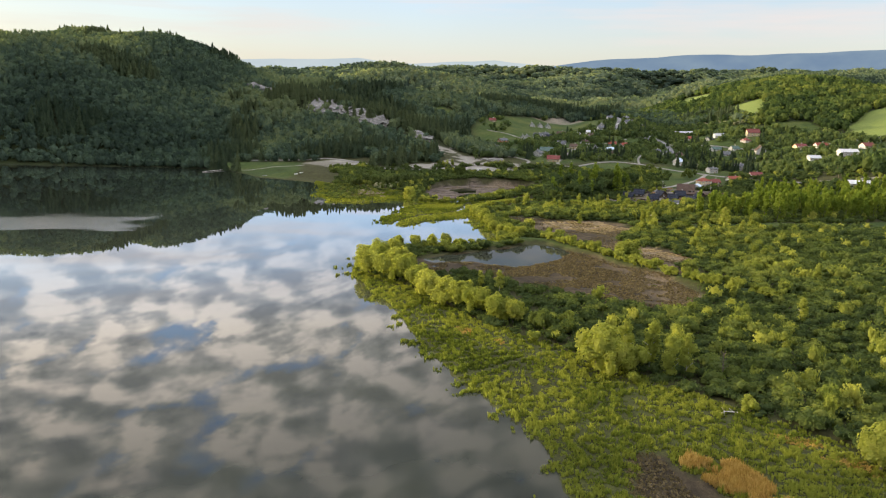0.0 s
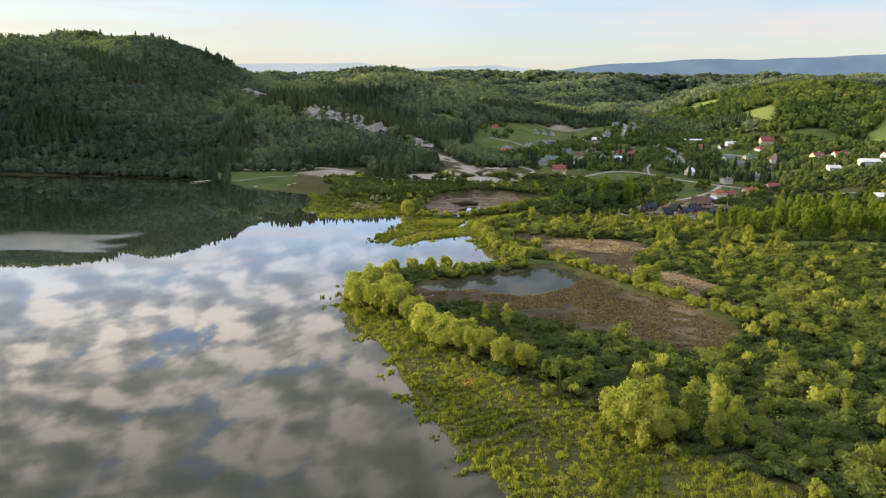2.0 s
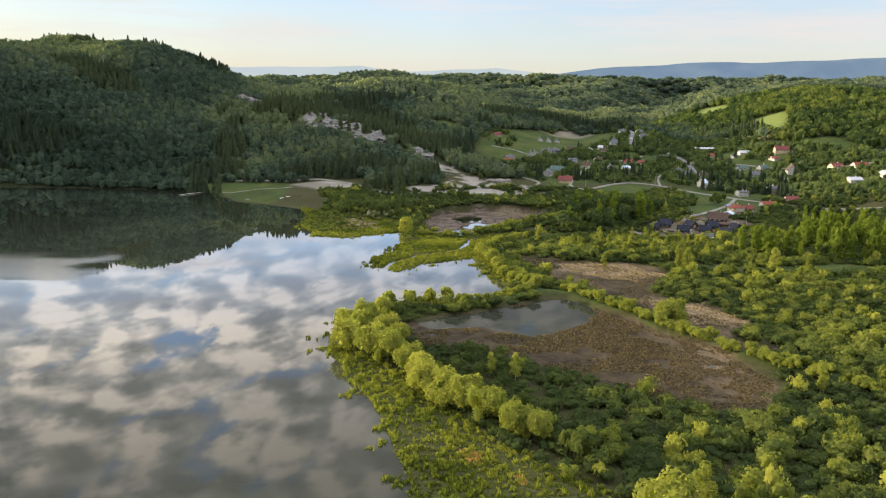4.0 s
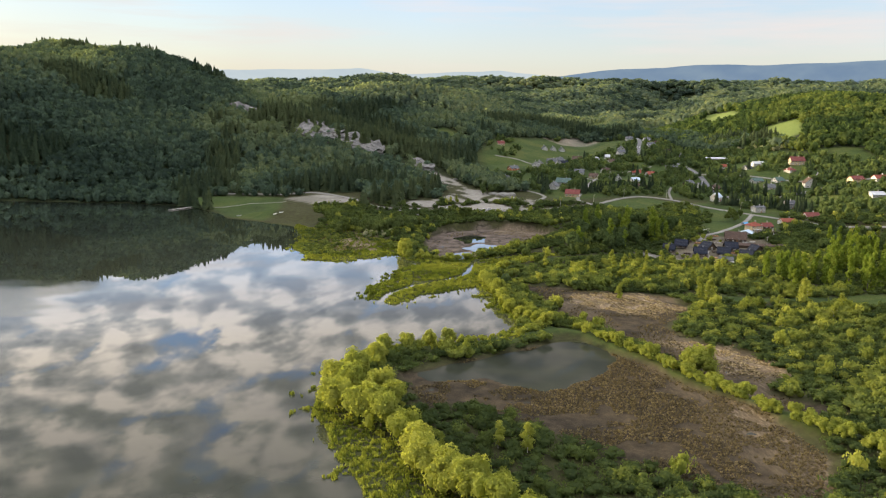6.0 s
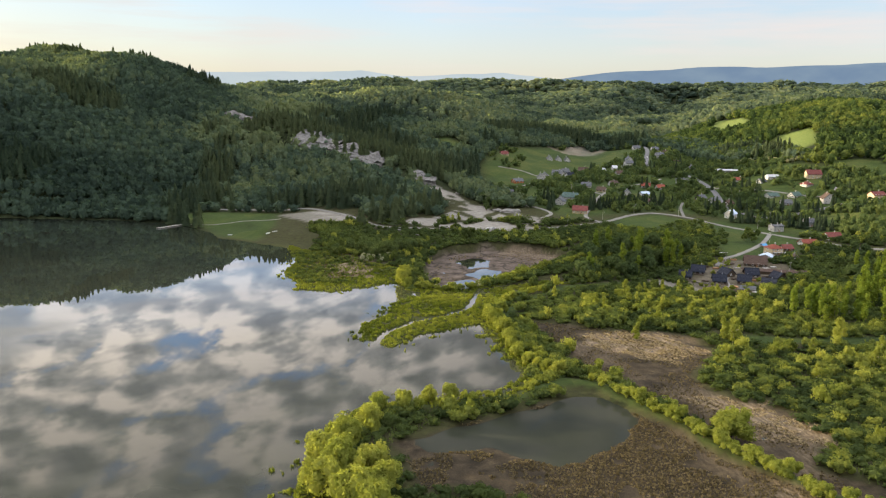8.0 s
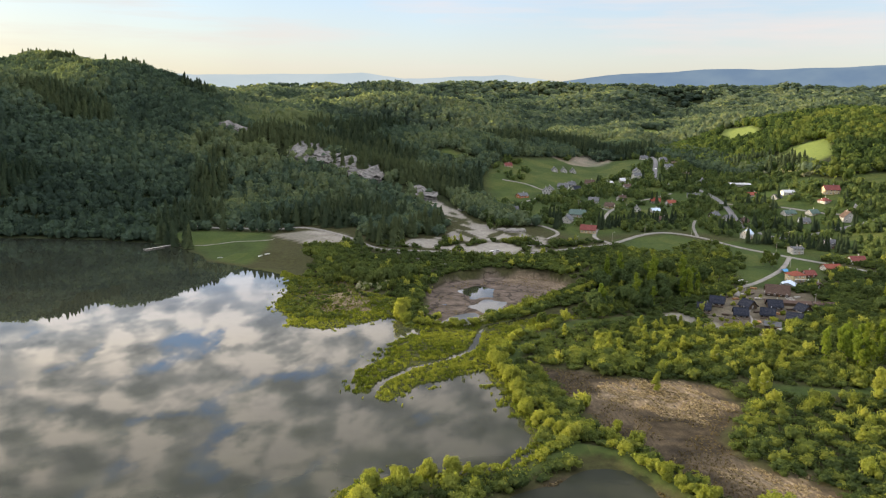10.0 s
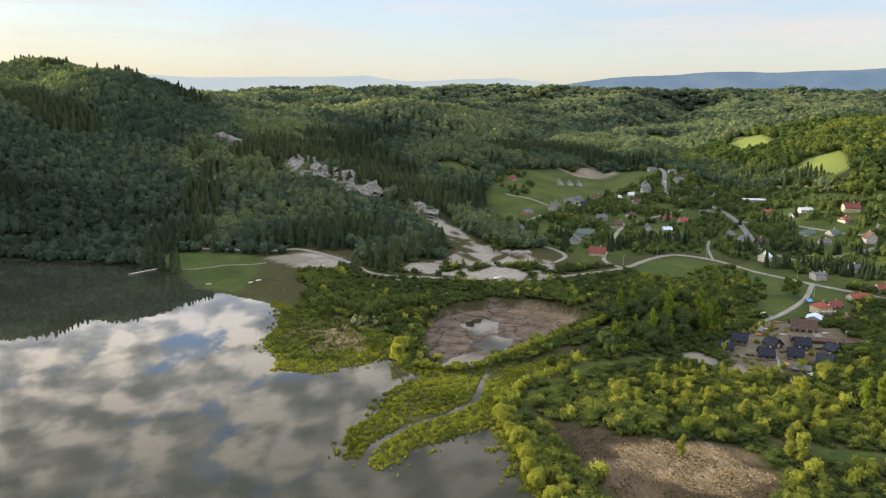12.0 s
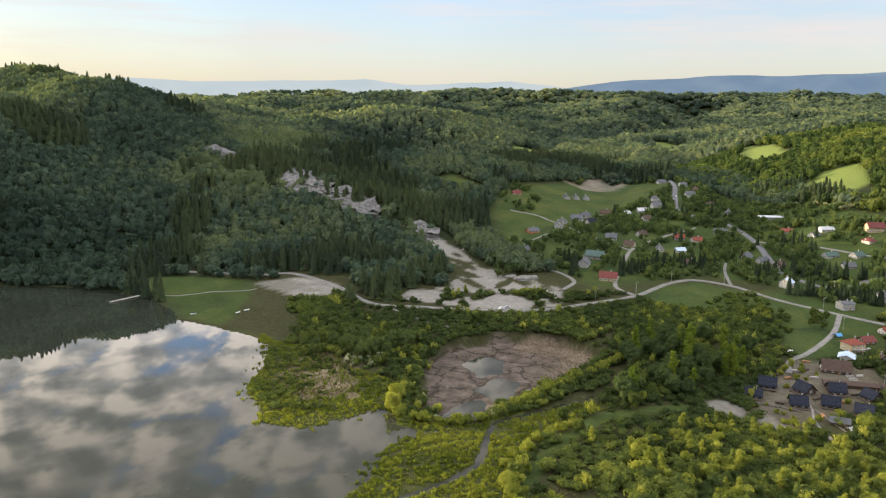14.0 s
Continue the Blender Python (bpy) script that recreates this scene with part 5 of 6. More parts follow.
# ---------------------------------------------------------------- single trees
def tree_kind(seed, form, tall, wide, bark, leaves, cards, size, low=0.2, tint=0.5):
    """Meshes of one tree: a tapered trunk with limbs, and a crown."""
    r = np.random.default_rng(seed)
    bm = fresh()
    lean = (r.random(2) - 0.5) * 0.12 * tall
    line = [(lean[0] * t * t, lean[1] * t * t, tall * 0.8 * t - 0.3) for t in (0, 0.25, 0.5, 0.75, 1)]
    tube(bm, line, [tall * k * (0.5 if form == "slim" else 1.0) for k in (0.028, 0.021, 0.016, 0.01, 0.004)], 6)
    for i in range(4):
        f = 0.3 + 0.1 * i
        a = 2.4 * i + r.random()
        b0 = Vector((lean[0] * f * f, lean[1] * f * f, tall * 0.8 * f))
        tip = b0 + Vector((math.cos(a) * wide * 0.36, math.sin(a) * wide * 0.36, tall * 0.16))
        tube(bm, [b0, b0.lerp(tip, 0.5) + Vector((0, 0, tall * 0.02)), tip], [tall * 0.009, tall * 0.006, tall * 0.002], 4)
    me_t = bpy.data.meshes.new("trunk")
    bm.to_mesh(me_t)
    bm.free()
    me_t.materials.append(bark)
    if form == "round":
        lobes = round_lobes(r, 7, wide * 0.5, tall, tall * low)
        for q in r.normal(size=(13, 3)):
            q /= np.linalg.norm(q)
            f = 0.19 + 0.07 * r.random()
            lobes.append(((q[0] * wide * 0.36, q[1] * wide * 0.36, tall * (0.52 + low * 0.4) + abs(q[2]) * tall * 0.34 - 0.1 * tall), (wide * f * 0.8,) * 2 + (tall * f * 0.62,)))
        lobes += [((q[0] * 0.7, q[1] * 0.7, tall * (0.72 + 0.1 * r.random())), (wide * 0.15,) * 2 + (tall * 0.13,)) for q in (r.random((4, 2)) - 0.5) * wide * 0.7]
    elif form == "slim":
        lobes = [((lean[0] * f * f + (r.random() - 0.5) * wide * 0.4, lean[1] * f * f + (r.random() - 0.5) * wide * 0.4, tall * f), (wide * (0.5 - 0.38 * abs(f - 0.45)) * 0.75,) * 2 + (tall * 0.13,)) for f in (low + 0.08, 0.36, 0.48, 0.6, 0.72, 0.84, 0.94)]
    else:
        lobes = round_lobes(r, 7, wide * 0.5, tall, 0.0)
    v, lp, s, nv = crown(r, lobes, cards, size, 0.78)
    return me_t, mesh_from("crown", v, lp, s, leaves, np.full(len(v), tint), normals=nv)


KINDS = {"willow": [tree_kind(i, "round", 9.5, 8.8, BARK, LEAF_WILLOW, 2700, 0.3, -0.04, 0.62) for i in (1, 2, 3, 4, 25, 26)],
         "bush": [tree_kind(i, "bush", 4.4, 5.6, BARK, LEAF_WILLOW, 560, 0.27, 0.0, 0.48) for i in (5, 6, 7)],
         "birch": [tree_kind(i, "slim", 11.5, 5.8, BARK_PALE, LEAF_WILLOW, 620, 0.32, 0.12, 0.52) for i in (8, 9, 10)],
         "alder": [tree_kind(i, "round", 9, 6.2, BARK, LEAF_BUSH, 1100, 0.36, 0.12) for i in (12, 13)],
         "poplar": [tree_kind(i, "slim", 15, 4.6, BARK, LEAF_POPLAR, 300, 0.55, 0.04, 0.5) for i in (14, 15, 16)],
         "ash": [tree_kind(i, "round", 11, 8, BARK, LEAF_ASH, 320, 0.6, 0.15) for i in (17, 18, 19)],
         "grove_ash": [tree_kind(i, "round", 9.5, 7.5, BARK, LEAF_ASH, 1000, 0.34, 0.05, 0.75) for i in (41, 42, 43)],
         "blossom": [tree_kind(i, "bush", 4.0, 4.6, BARK, LEAF_BLOSSOM, 350, 0.3, 0.0) for i in (20, 21)]}
SPRUCES = []
for i in (30, 31, 32):
    bm = fresh()
    tube(bm, [(0, 0, -0.3), (0, 0, 8), (0, 0, 13.4)], [0.22, 0.14, 0.03], 6)
    me_t = bpy.data.meshes.new("trunk")
    bm.to_mesh(me_t)
    bm.free()
    me_t.materials.append(BARK)
    v, lp, s, nv = spire(np.random.default_rng(i), 13, 8, 14, 2.5, 1.2)
    SPRUCES.append((me_t, mesh_from("crown", v, lp, s, LEAF_NEEDLE, np.full(len(v), 0.45), normals=nv)))
KINDS["spruce"] = SPRUCES
TREE_WORDS = {"willow": ("willow_tree", "bright yellow-green willow by the water", "tree", "willows along the shore"), "bush": ("willow_bush", "rounded yellow-green willow bush on the bank", "bush", "bushes on the banks"),
              "birch": ("birch_tree", "slender young birch above the scrub", "tree", "birches in the scrub"), "alder": ("alder_tree", "deep green leafy alder in the thicket", "tree", "alders in the wet land"),
              "poplar": ("poplar_tree", "tall narrow green poplar in a grove", "tree", "poplar grove"), "ash": ("broadleaf_tree", "dark green broadleaf tree among the gardens", "tree", "village trees"),
              "grove_ash": ("ash_tree", "leafy mid-green ash in a clump by the water", "tree", "trees on the peninsula"), "spruce": ("spruce_tree", "dark pointed spruce beside the houses", "tree", "village spruces"), "blossom": ("blossoming_bush", "pale blossoming bush at the wood's edge", "bush", "blossoming bushes")}
pick = random.Random(5)


def tree(kind, x, y, scale=1.0, tall=1.0, label=""):
    name, words, cat, group = TREE_WORDS[kind]
    me_t, me_c = pick.choice(KINDS[kind])
    ob = thing(name, x, y, None, pick.uniform(0, 360), label or words, cat, group)
    scale *= 0.86
    ob.scale = (scale, scale, scale * tall)
    ob.location.z = max(ob.location.z, 0.05) - 0.05
    shared("trunk", me_t, ob)
    shared("crown", me_c, ob)
    return ob


def row(kind, line, step, lo, hi, spread=1.0):
    """Trees along a line in plan, unevenly spaced."""
    for c in crest_curve(line, step)[:: 1]:
        tree(kind, c[0] + pick.uniform(-spread, spread), c[1] + pick.uniform(-spread, spread), pick.uniform(lo, hi) * pick.uniform(0.8, 1.15), pick.uniform(0.8, 1.2))


# the spit with its willows
for x, y, s in ((-4, 268, 0.95), (-1, 276, 0.95), (3, 262, 1.05), (0, 290, 0.9), (9, 268, 0.9), (12, 250, 0.85), (16, 235, 0.95), (21, 229, 0.95), (25, 225, 0.85), (29, 219, 0.9), (34, 211, 0.8), (38, 209, 0.72), (-5, 281, 0.9), (6, 274, 0.9), (7, 257, 0.95), (15, 243, 0.8),
                (52, 174, 1.25), (55, 170, 1.05), (60, 171, 0.8), (88, 123, 0.95), (94, 128, 0.85), (5, 302, 0.75)):
    tree("willow", x, y, s * (1.22 if y > 200 else 1.1), pick.uniform(0.85, 1.05))
for x, y, s, q in ((67, 166, 1.0, 1.0), (71, 167, 0.95, 1.05), (65, 174, 1.15, 1.0), (61, 180, 0.95, 1.0), (33, 246, 0.62, 1.0), (39, 243, 0.7, 1.0), (131, 366, 0.95, 1.0), (129, 369, 0.8, 1.1), (169, 365, 0.95, 1.0), (172, 368, 0.8, 1.0), (152, 352, 0.65, 1.0), (141, 330, 0.6, 1.0),
                (166, 340, 0.75, 1.0), (176, 352, 0.7, 1.0), (120, 206, 0.75, 1.0), (112, 232, 0.7, 1.0), (150, 250, 0.75, 1.0), (101, 180, 0.62, 1.0), (98, 372, 0.7, 1.0), (112, 390, 0.75, 1.0), (80, 428, 0.6, 1.0), (127, 395, 0.8, 1.0), (120, 408, 0.7, 1.0)):
    tree("birch", x, y, s, q)
for x, y, s in ((45, 200, 0.9), (43, 203, 0.7), (74, 444, 0.85), (103, 456, 0.9), (78, 436, 0.7), (60, 187, 0.7), (38, 224, 0.6), (52, 545, 1.0), (56, 549, 0.9)):
    tree("alder", x, y, s)
for x, y, s in ((7, 311, 0.62), (14, 312, 0.6), (21, 316, 0.55), (27, 317, 0.62)):
    tree("willow", x, y, s)
for x, y, s in ((11, 307, 0.7), (18, 311, 0.8), (33, 315, 0.8), (38, 318, 0.6), (41, 193, 0.8), (47, 193, 0.75), (58, 164, 0.7), (77, 148, 0.85), (73, 335, 0.85), (85, 318, 0.6)):
    tree("bush", x, y, s)
row("willow", [(47, 402), (50, 384), (51, 368), (53, 354), (57, 343), (61, 337)], 4.5, 0.5, 0.72, 1.2)
row("bush", [(50, 414), (58, 424), (68, 434), (78, 442)], 5, 0.9, 1.3, 1.0)
row("bush", [(51, 402), (54, 384), (56, 366), (60, 350), (64, 340)], 5, 0.8, 1.2, 1.0)
row("bush", [(75, 322), (84, 302), (92, 284), (100, 268), (108, 253), (120, 237), (132, 222)], 3.0, 0.5, 0.95, 1.0)
row("bush", [(72, 330), (82, 310), (90, 292), (98, 274), (107, 258), (119, 242), (130, 228)], 4.2, 0.6, 1.0, 0.8)
row("bush", [(62, 335), (50, 324), (36, 320), (22, 317)], 4.0, 0.5, 0.8, 0.8)
row("bush", [(2, 296), (4, 284), (12, 262), (20, 244), (30, 230), (40, 218), (52, 206), (66, 196)], 4.5, 0.6, 0.95, 2.0)
row("bush", [(18, 452), (30, 446), (42, 447), (58, 458), (72, 470), (88, 484), (104, 496), (118, 512)], 3.0, 0.75, 1.15, 1.2)
row("willow", [(14, 458), (16, 466)], 4, 0.72, 0.8, 0.5)
row("bush", [(17, 470), (20, 484), (24, 500), (22, 520)], 4.5, 0.6, 0.9, 1.0)
tree("willow", 97, 292, 1.35, 0.72, "broad pale grey-green willow on the grassy dike")
# the clump on the peninsula and the scrub before the sands
for i in range(54):
    u, v = pick.random(), pick.random()
    tree(pick.choice(("grove_ash", "grove_ash", "alder", "bush")), -20 + 44 * u + pick.uniform(-3, 3), 512 + 36 * v - 16 * u, pick.uniform(0.6, 1.0))
for i in range(12):
    tree("blossom", pick.uniform(-7, 9), pick.uniform(500, 510), pick.uniform(0.5, 0.9))
for x, y in ((30, 449), (36, 446), (24, 462), (26, 470), (50, 452), (58, 460), (66, 470), (72, 473), (84, 482), (95, 490)):
    tree("blossom", x, y, pick.uniform(0.5, 0.8))
# groves
GROVE = [(98, 458), (120, 464), (138, 470), (150, 480), (172, 506), (158, 528), (128, 522), (106, 500)]
POPLARS = [(160, 396), (190, 380), (240, 378), (330, 392), (340, 440), (240, 440), (205, 420), (176, 408)]


def fill(kind, poly, count, lo, hi, mixed=""):
    px, py = [q[0] for q in poly], [q[1] for q in poly]
    done = 0
    while done < count:
        x, y = pick.uniform(min(px), max(px)), pick.uniform(min(py), max(py))
        q = np.array([x]), np.array([y])
        clear = all(along(*q, line)[0] > wide * 0.5 + 2.5 for line, wide, _ in ROADS) and all(np.hypot(x - h[0], y - h[1]) > 9 for h in HOUSES)
        if clear and float(inside(*q, poly)[0]) > 0:
            tree(mixed if mixed and pick.random() < 0.3 else kind, x, y, pick.uniform(lo, hi), pick.uniform(0.85, 1.15))
            done += 1


fill("ash", GROVE, 58, 0.75, 1.15, "poplar")
fill("poplar", POPLARS, 230, 0.7, 1.08)
fill("birch", [(92, 388), (150, 384), (168, 425), (120, 446), (88, 424)], 46, 0.4, 0.75, "alder")
fill("bush", [(92, 388), (150, 384), (168, 425), (120, 446), (88, 424)], 60, 0.7, 1.2)
fill("ash", [(226, 440), (330, 446), (345, 520), (285, 538), (262, 520), (236, 492)], 60, 0.5, 0.85)
fill("poplar", [(232, 440), (300, 446), (300, 470), (236, 470)], 24, 0.7, 0.95)
fill("alder", [(212, 548), (228, 560), (236, 552), (218, 536)], 7, 0.6, 0.8)
row("spruce", [(150, 634), (172, 646), (195, 650), (212, 646)], 2.2, 0.5, 0.9, 3)
row("spruce", [(152, 640), (176, 652), (206, 655)], 2.6, 0.5, 0.9, 3)
row("spruce", [(234, 596), (250, 592), (268, 580), (284, 566)], 2.2, 0.5, 0.95, 3)
row("spruce", [(246, 600), (264, 590), (288, 574)], 2.4, 0.5, 0.9, 3)
row("spruce", [(118, 634), (124, 646), (120, 660)], 4, 0.7, 0.9, 1.5)
row("spruce", [(228, 622), (240, 634)], 3.4, 0.8, 1.0, 2)
row("spruce", [(250, 640), (262, 632), (276, 624), (292, 616), (310, 606)], 3.0, 0.6, 1.0, 3)
row("spruce", [(262, 690), (276, 684), (286, 668), (280, 660)], 3.6, 0.6, 0.9, 3)
for x, y in ((191, 800), (193, 806), (232, 800), (240, 780), (214, 722), (216, 716), (240, 770), (262, 775), (275, 800), (330, 655), (335, 660), (340, 640), (300, 690)):
    tree("spruce", x, y, pick.uniform(0.7, 1.0))
fill("ash", [(215, 650), (250, 650), (300, 700), (310, 780), (290, 900), (262, 900), (240, 780), (222, 740), (200, 660)], 90, 0.4, 0.75)
fill("ash", [(240, 612), (300, 580), (380, 540), (395, 640), (340, 720), (300, 650)], 80, 0.38, 0.65, "spruce")
fill("ash", [(120, 640), (150, 660), (200, 700), (215, 800), (160, 790), (120, 740)], 50, 0.35, 0.6)
fill("ash", [(70, 620), (110, 650), (112, 690), (84, 720), (62, 700)], 40, 0.5, 0.8)
# a slope of blossoming scrub, and hedges between the gardens
fill("blossom", [(328, 852), (350, 792), (362, 735), (345, 722), (318, 800)], 44, 0.8, 1.4)
fill("bush", [(140, 566), (168, 556), (204, 552), (212, 572), (186, 560), (150, 574)], 26, 0.5, 0.9)

# ---------------------------------------------------------------- houses
def window(parent, x, y, z, turn, wide=1.1, tall=1.3):
    """A window with its frame and dark pane, set on a wall."""
    m = pose(x, y, z, 0, 0, turn)
    bm = fresh()
    for dx, dz, sx, sz in ((-wide / 2, 0, 0.14, tall + 0.14), (wide / 2, 0, 0.14, tall + 0.14), (0, tall / 2, wide, 0.14), (0, -tall / 2, wide + 0.3, 0.14), (0, 0, 0.07, tall)):
        box(bm, dx, -0.03, dz, sx, 0.14, sz)
    ob = part("window", bm, WHITE, parent)
    ob.matrix_basis = m
    part("pane", box(fresh(), 0, 0.0, 0, wide - 0.1, 0.06, tall - 0.1), GLASS, ob)


def slab(bm, a, b, c, d, thick):
    """A sloping slab over four corners."""
    top = [bm.verts.new(p) for p in (a, b, c, d)]
    low = [bm.verts.new((p[0], p[1], p[2] - thick)) for p in (a, b, c, d)]
    bm.faces.new(top)
    bm.faces.new(low[::-1])
    for i in range(4):
        j = (i + 1) % 4
        bm.faces.new((top[j], top[i], low[i], low[j]))
    return bm


def house(x, y, turn, wide, deep, eaves, rise, wall, roof, label, hipped=False, chimney=True, windows=True):
    """A house on its plot: walls with gables, two or four roof slopes with eaves, windows, door, chimney. The ridge runs along local x."""
    ob = thing("house", x, y, None, turn, label, "house", "village houses")
    ob.location.z = min(float(height(x + dx, y + dy)) for dx in (-3, 0, 3) for dy in (-3, 0, 3)) - 0.1
    W, D = wide / 2, deep / 2
    e = 0.55
    bm = fresh()
    if hipped:
        box(bm, 0, 0, eaves / 2, wide, deep, eaves)
        part("wall", bm, WALLS[wall], ob)
        bm = fresh()
        r = max(W - D, 0.4)
        low = [bm.verts.new((i * (W + e), j * (D + e), eaves)) for i, j in ((-1, -1), (1, -1), (1, 1), (-1, 1))]
        lip = [bm.verts.new((v.co.x, v.co.y, eaves + 0.18)) for v in low]
        a, b = bm.verts.new((-r, 0, eaves + rise)), bm.verts.new((r, 0, eaves + rise))
        for f in ((low[3], low[2], low[1], low[0]), (lip[0], lip[1], b, a), (lip[1], lip[2], b), (lip[2], lip[3], a, b), (lip[3], lip[0], a)):
            bm.faces.new(f)
        for i in range(4):
            bm.faces.new((low[i], low[(i + 1) % 4], lip[(i + 1) % 4], lip[i]))
        part("roof", bm, ROOFS[roof], ob)
    else:
        prism(bm, [(-D, 0), (D, 0), (D, eaves), (0, eaves + rise - 0.12), (-D, eaves)], -W, W)
        for v in bm.verts:
            v.co = Vector((v.co.y, -v.co.x, v.co.z))
        part("wall", bm, WALLS[wall], ob)
        drop = e * rise / D
        bm = fresh()
        for s in (-1, 1):
            slab(bm, (-W - e, s * (D + e), eaves - drop), (W + e, s * (D + e), eaves - drop), (W + e, 0, eaves + rise), (-W - e, 0, eaves + rise), 0.2)
        bmesh.ops.recalc_face_normals(bm, faces=bm.faces)
        part("roof", bm, ROOFS[roof], ob)
    if windows:
        for i in range(max(int(wide / 3), 2)):
            wx = -W + wide * (i + 0.5) / max(int(wide / 3), 2)
            window(ob, wx, -D - 0.02, 1.6, 0)
            if eaves > 4:
                window(ob, wx, -D - 0.02, 4.2, 0)
        for s, t in ((-1, -90), (1, 90)):
            window(ob, s * (W + 0.02), 0.22 * deep, 1.6, t)
            window(ob, s * (W + 0.02), -0.22 * deep, 1.6, t)
            if rise > 2 or eaves > 4:
                window(ob, s * (W + 0.02), 0, eaves + 0.6 if not hipped else 4.2, t)
        part("door", box(fresh(), W * 0.15, -D - 0.05, 1.05, 1.0, 0.12, 2.1), WOOD_WARM, ob)
    if chimney:
        bm = fresh()
        box(bm, W * 0.3, 0.6, eaves + rise - 0.1, 0.6, 0.6, 2.2)
        box(bm, W * 0.3, 0.6, eaves + rise + 1.05, 0.75, 0.75, 0.16)
        part("chimney", bm, GREY_WALL, ob)
    return ob


for x, y, turn, wide, deep, eaves, rise, wall, roof, label in HOUSES:
    house(x, y, turn, wide, deep, eaves, rise, wall, roof, label, hipped=("hipped" in label), windows=y < 1000)

# the villa with its red hipped roof, balcony and terrace
villa = house(221, 514, 12, 10, 8.5, 5.0, 2.6, "cream", "red", "cream villa with a red hipped roof and balcony", hipped=True)
bm = fresh()
box(bm, 0, -5.4, 2.6, 7.6, 2.2, 0.2)
part("balcony", bm, PLASTER, villa)
for px in (-3.7, -1.2, 1.2, 3.7):
    part("balcony_post", tube(fresh(), [(px, -6.3, 0), (px, -6.3, 2.55)], [0.16, 0.16], 8), PLASTER, villa)
bm = fresh()
box(bm, 0, -6.45, 3.6, 7.6, 0.06, 0.08)
for i in range(17):
    box(bm, -3.76 + i * 0.47, -6.45, 3.15, 0.05, 0.05, 0.9)
part("railing", bm, WOOD_WARM, villa)
house(211, 502, 55, 9, 8, 3.2, 1.6, "grey", "pale", "barn with a light blue metal roof", windows=False, chimney=False)
house(199, 490, -22, 14, 9, 2.4, 4.6, "wood", "brown", "dark timber lodge with a steep brown roof", chimney=True)
house(196, 474, -16, 26, 5, 2.4, 1.0, "wood", "brown", "long low shed with a tan roof", windows=False, chimney=False)
house(211, 470, -16, 11, 6, 2.6, 0.9, "grey", "brown", "flat-roofed outbuilding beside the sheds", windows=False, chimney=False)

# holiday cabins: steep dark sheet roofs down to the ground, with panels on the slope

def cabin(x, y, turn, size=1.0):
    ob = thing("cabin", x, y, None, turn, "dark timber holiday cabin with a steep blue-black roof", "cabin", "holiday cabins")
    ob.scale = (size * 0.9,) * 3
    bm = prism(fresh(), [(-3.2, 0.3), (3.2, 0.3), (3.2, 2.0), (0, 5.0), (-3.2, 2.0)], -3.6, 3.6)
    for v in bm.verts:
        v.co = Vector((v.co.y, -v.co.x, v.co.z))
    part("wall", bm, WOOD_DARK, ob)
    bm = fresh()
    for s in (-1, 1):
        slab(bm, (-4.3, s * 4.0, 1.5), (4.3, s * 4.0, 1.5), (4.3, 0, 5.35), (-4.3, 0, 5.35), 0.16)
    bmesh.ops.recalc_face_normals(bm, faces=bm.faces)
    roof = part("roof", bm, ROOFS["blue"], ob)
    fall = math.degrees(math.atan2(3.85, 4.0))
    for i in range(5):
        for j in range(2):
            k = 0.3 + 0.36 * j
            p = part("roof_panel", box(fresh(), 0, 0, 0, 1.5, 1.75, 0.06), PANEL, roof)
            p.matrix_basis = pose(-3.2 + 1.6 * i, -4.0 * (1 - k), 1.5 + 3.85 * k + 0.07, fall, 0, 0)
    bm = fresh()
    box(bm, 0, -4.6, 0.3, 7.6, 2.4, 0.16)
    part("deck", bm, WOOD_DARK, ob)
    for px in (-3.4, 0, 3.4):
        part("deck_post", box(fresh(), px, -5.6, -0.2, 0.16, 0.16, 1.2), WOOD_DARK, ob)
    window(ob, -1.6, -3.24, 1.3, 0)
    window(ob, 1.6, -3.24, 1.3, 0)
    window(ob, 3.64, 0, 1.6, 90)
    part("chimney", tube(fresh(), [(1.5, 0.8, 4.0), (1.5, 0.8, 6.0)], [0.16, 0.16], 8), TIN, ob)


PANEL, n = material("solar_panel")
p = n.add("ShaderNodeTexCoord").outputs["Object"]
cell = n.add("ShaderNodeTexBrick", {"Vector": p, "Scale": 3.0, "Mortar Size": 0.02, "Color1": (0.008, 0.012, 0.024, 1), "Color2": (0.011, 0.015, 0.03, 1), "Mortar": (0.06, 0.065, 0.08, 1)}).outputs[0]
finish(n, surface(n, cell, 0.45, None, 0.4, 0.1, 0.0, 0.12))
CABINS = ((163, 476, -28), (153, 467, -24), (175, 470, -70), (166, 458, -18), (187, 469, -12), (178, 457, -28), (197, 462, -75), (186, 449, -34))
for x, y, turn in CABINS:
    cabin(x, y, turn, 0.82 + 0.03 * (int(x) % 4))
done = 0
while done < 34:
    x, y = pick.uniform(146, 214), pick.uniform(436, 500)
    if float(inside(np.array([x]), np.array([y]), YARD)[0]) > 0 and all(math.hypot(x - c[0], y - c[1]) > 6.4 for c in CABINS) and math.hypot(x - 199, y - 490) > 10 and math.hypot((x - 199) * 0.5, y - 473) > 6 and math.hypot(x - 172, y - 441) > 6 and math.hypot(x - 211, y - 502) > 9 and math.hypot(x - 211, y - 470) > 9 and math.hypot(x - 190, y - 509) > 6:
        tree("bush", x, y, pick.uniform(0.3, 0.75))
        done += 1
house(172, 441, -24, 8, 5, 2.2, 1.6, "wood", "grey", "small dark hut below the cabins", windows=False, chimney=False)


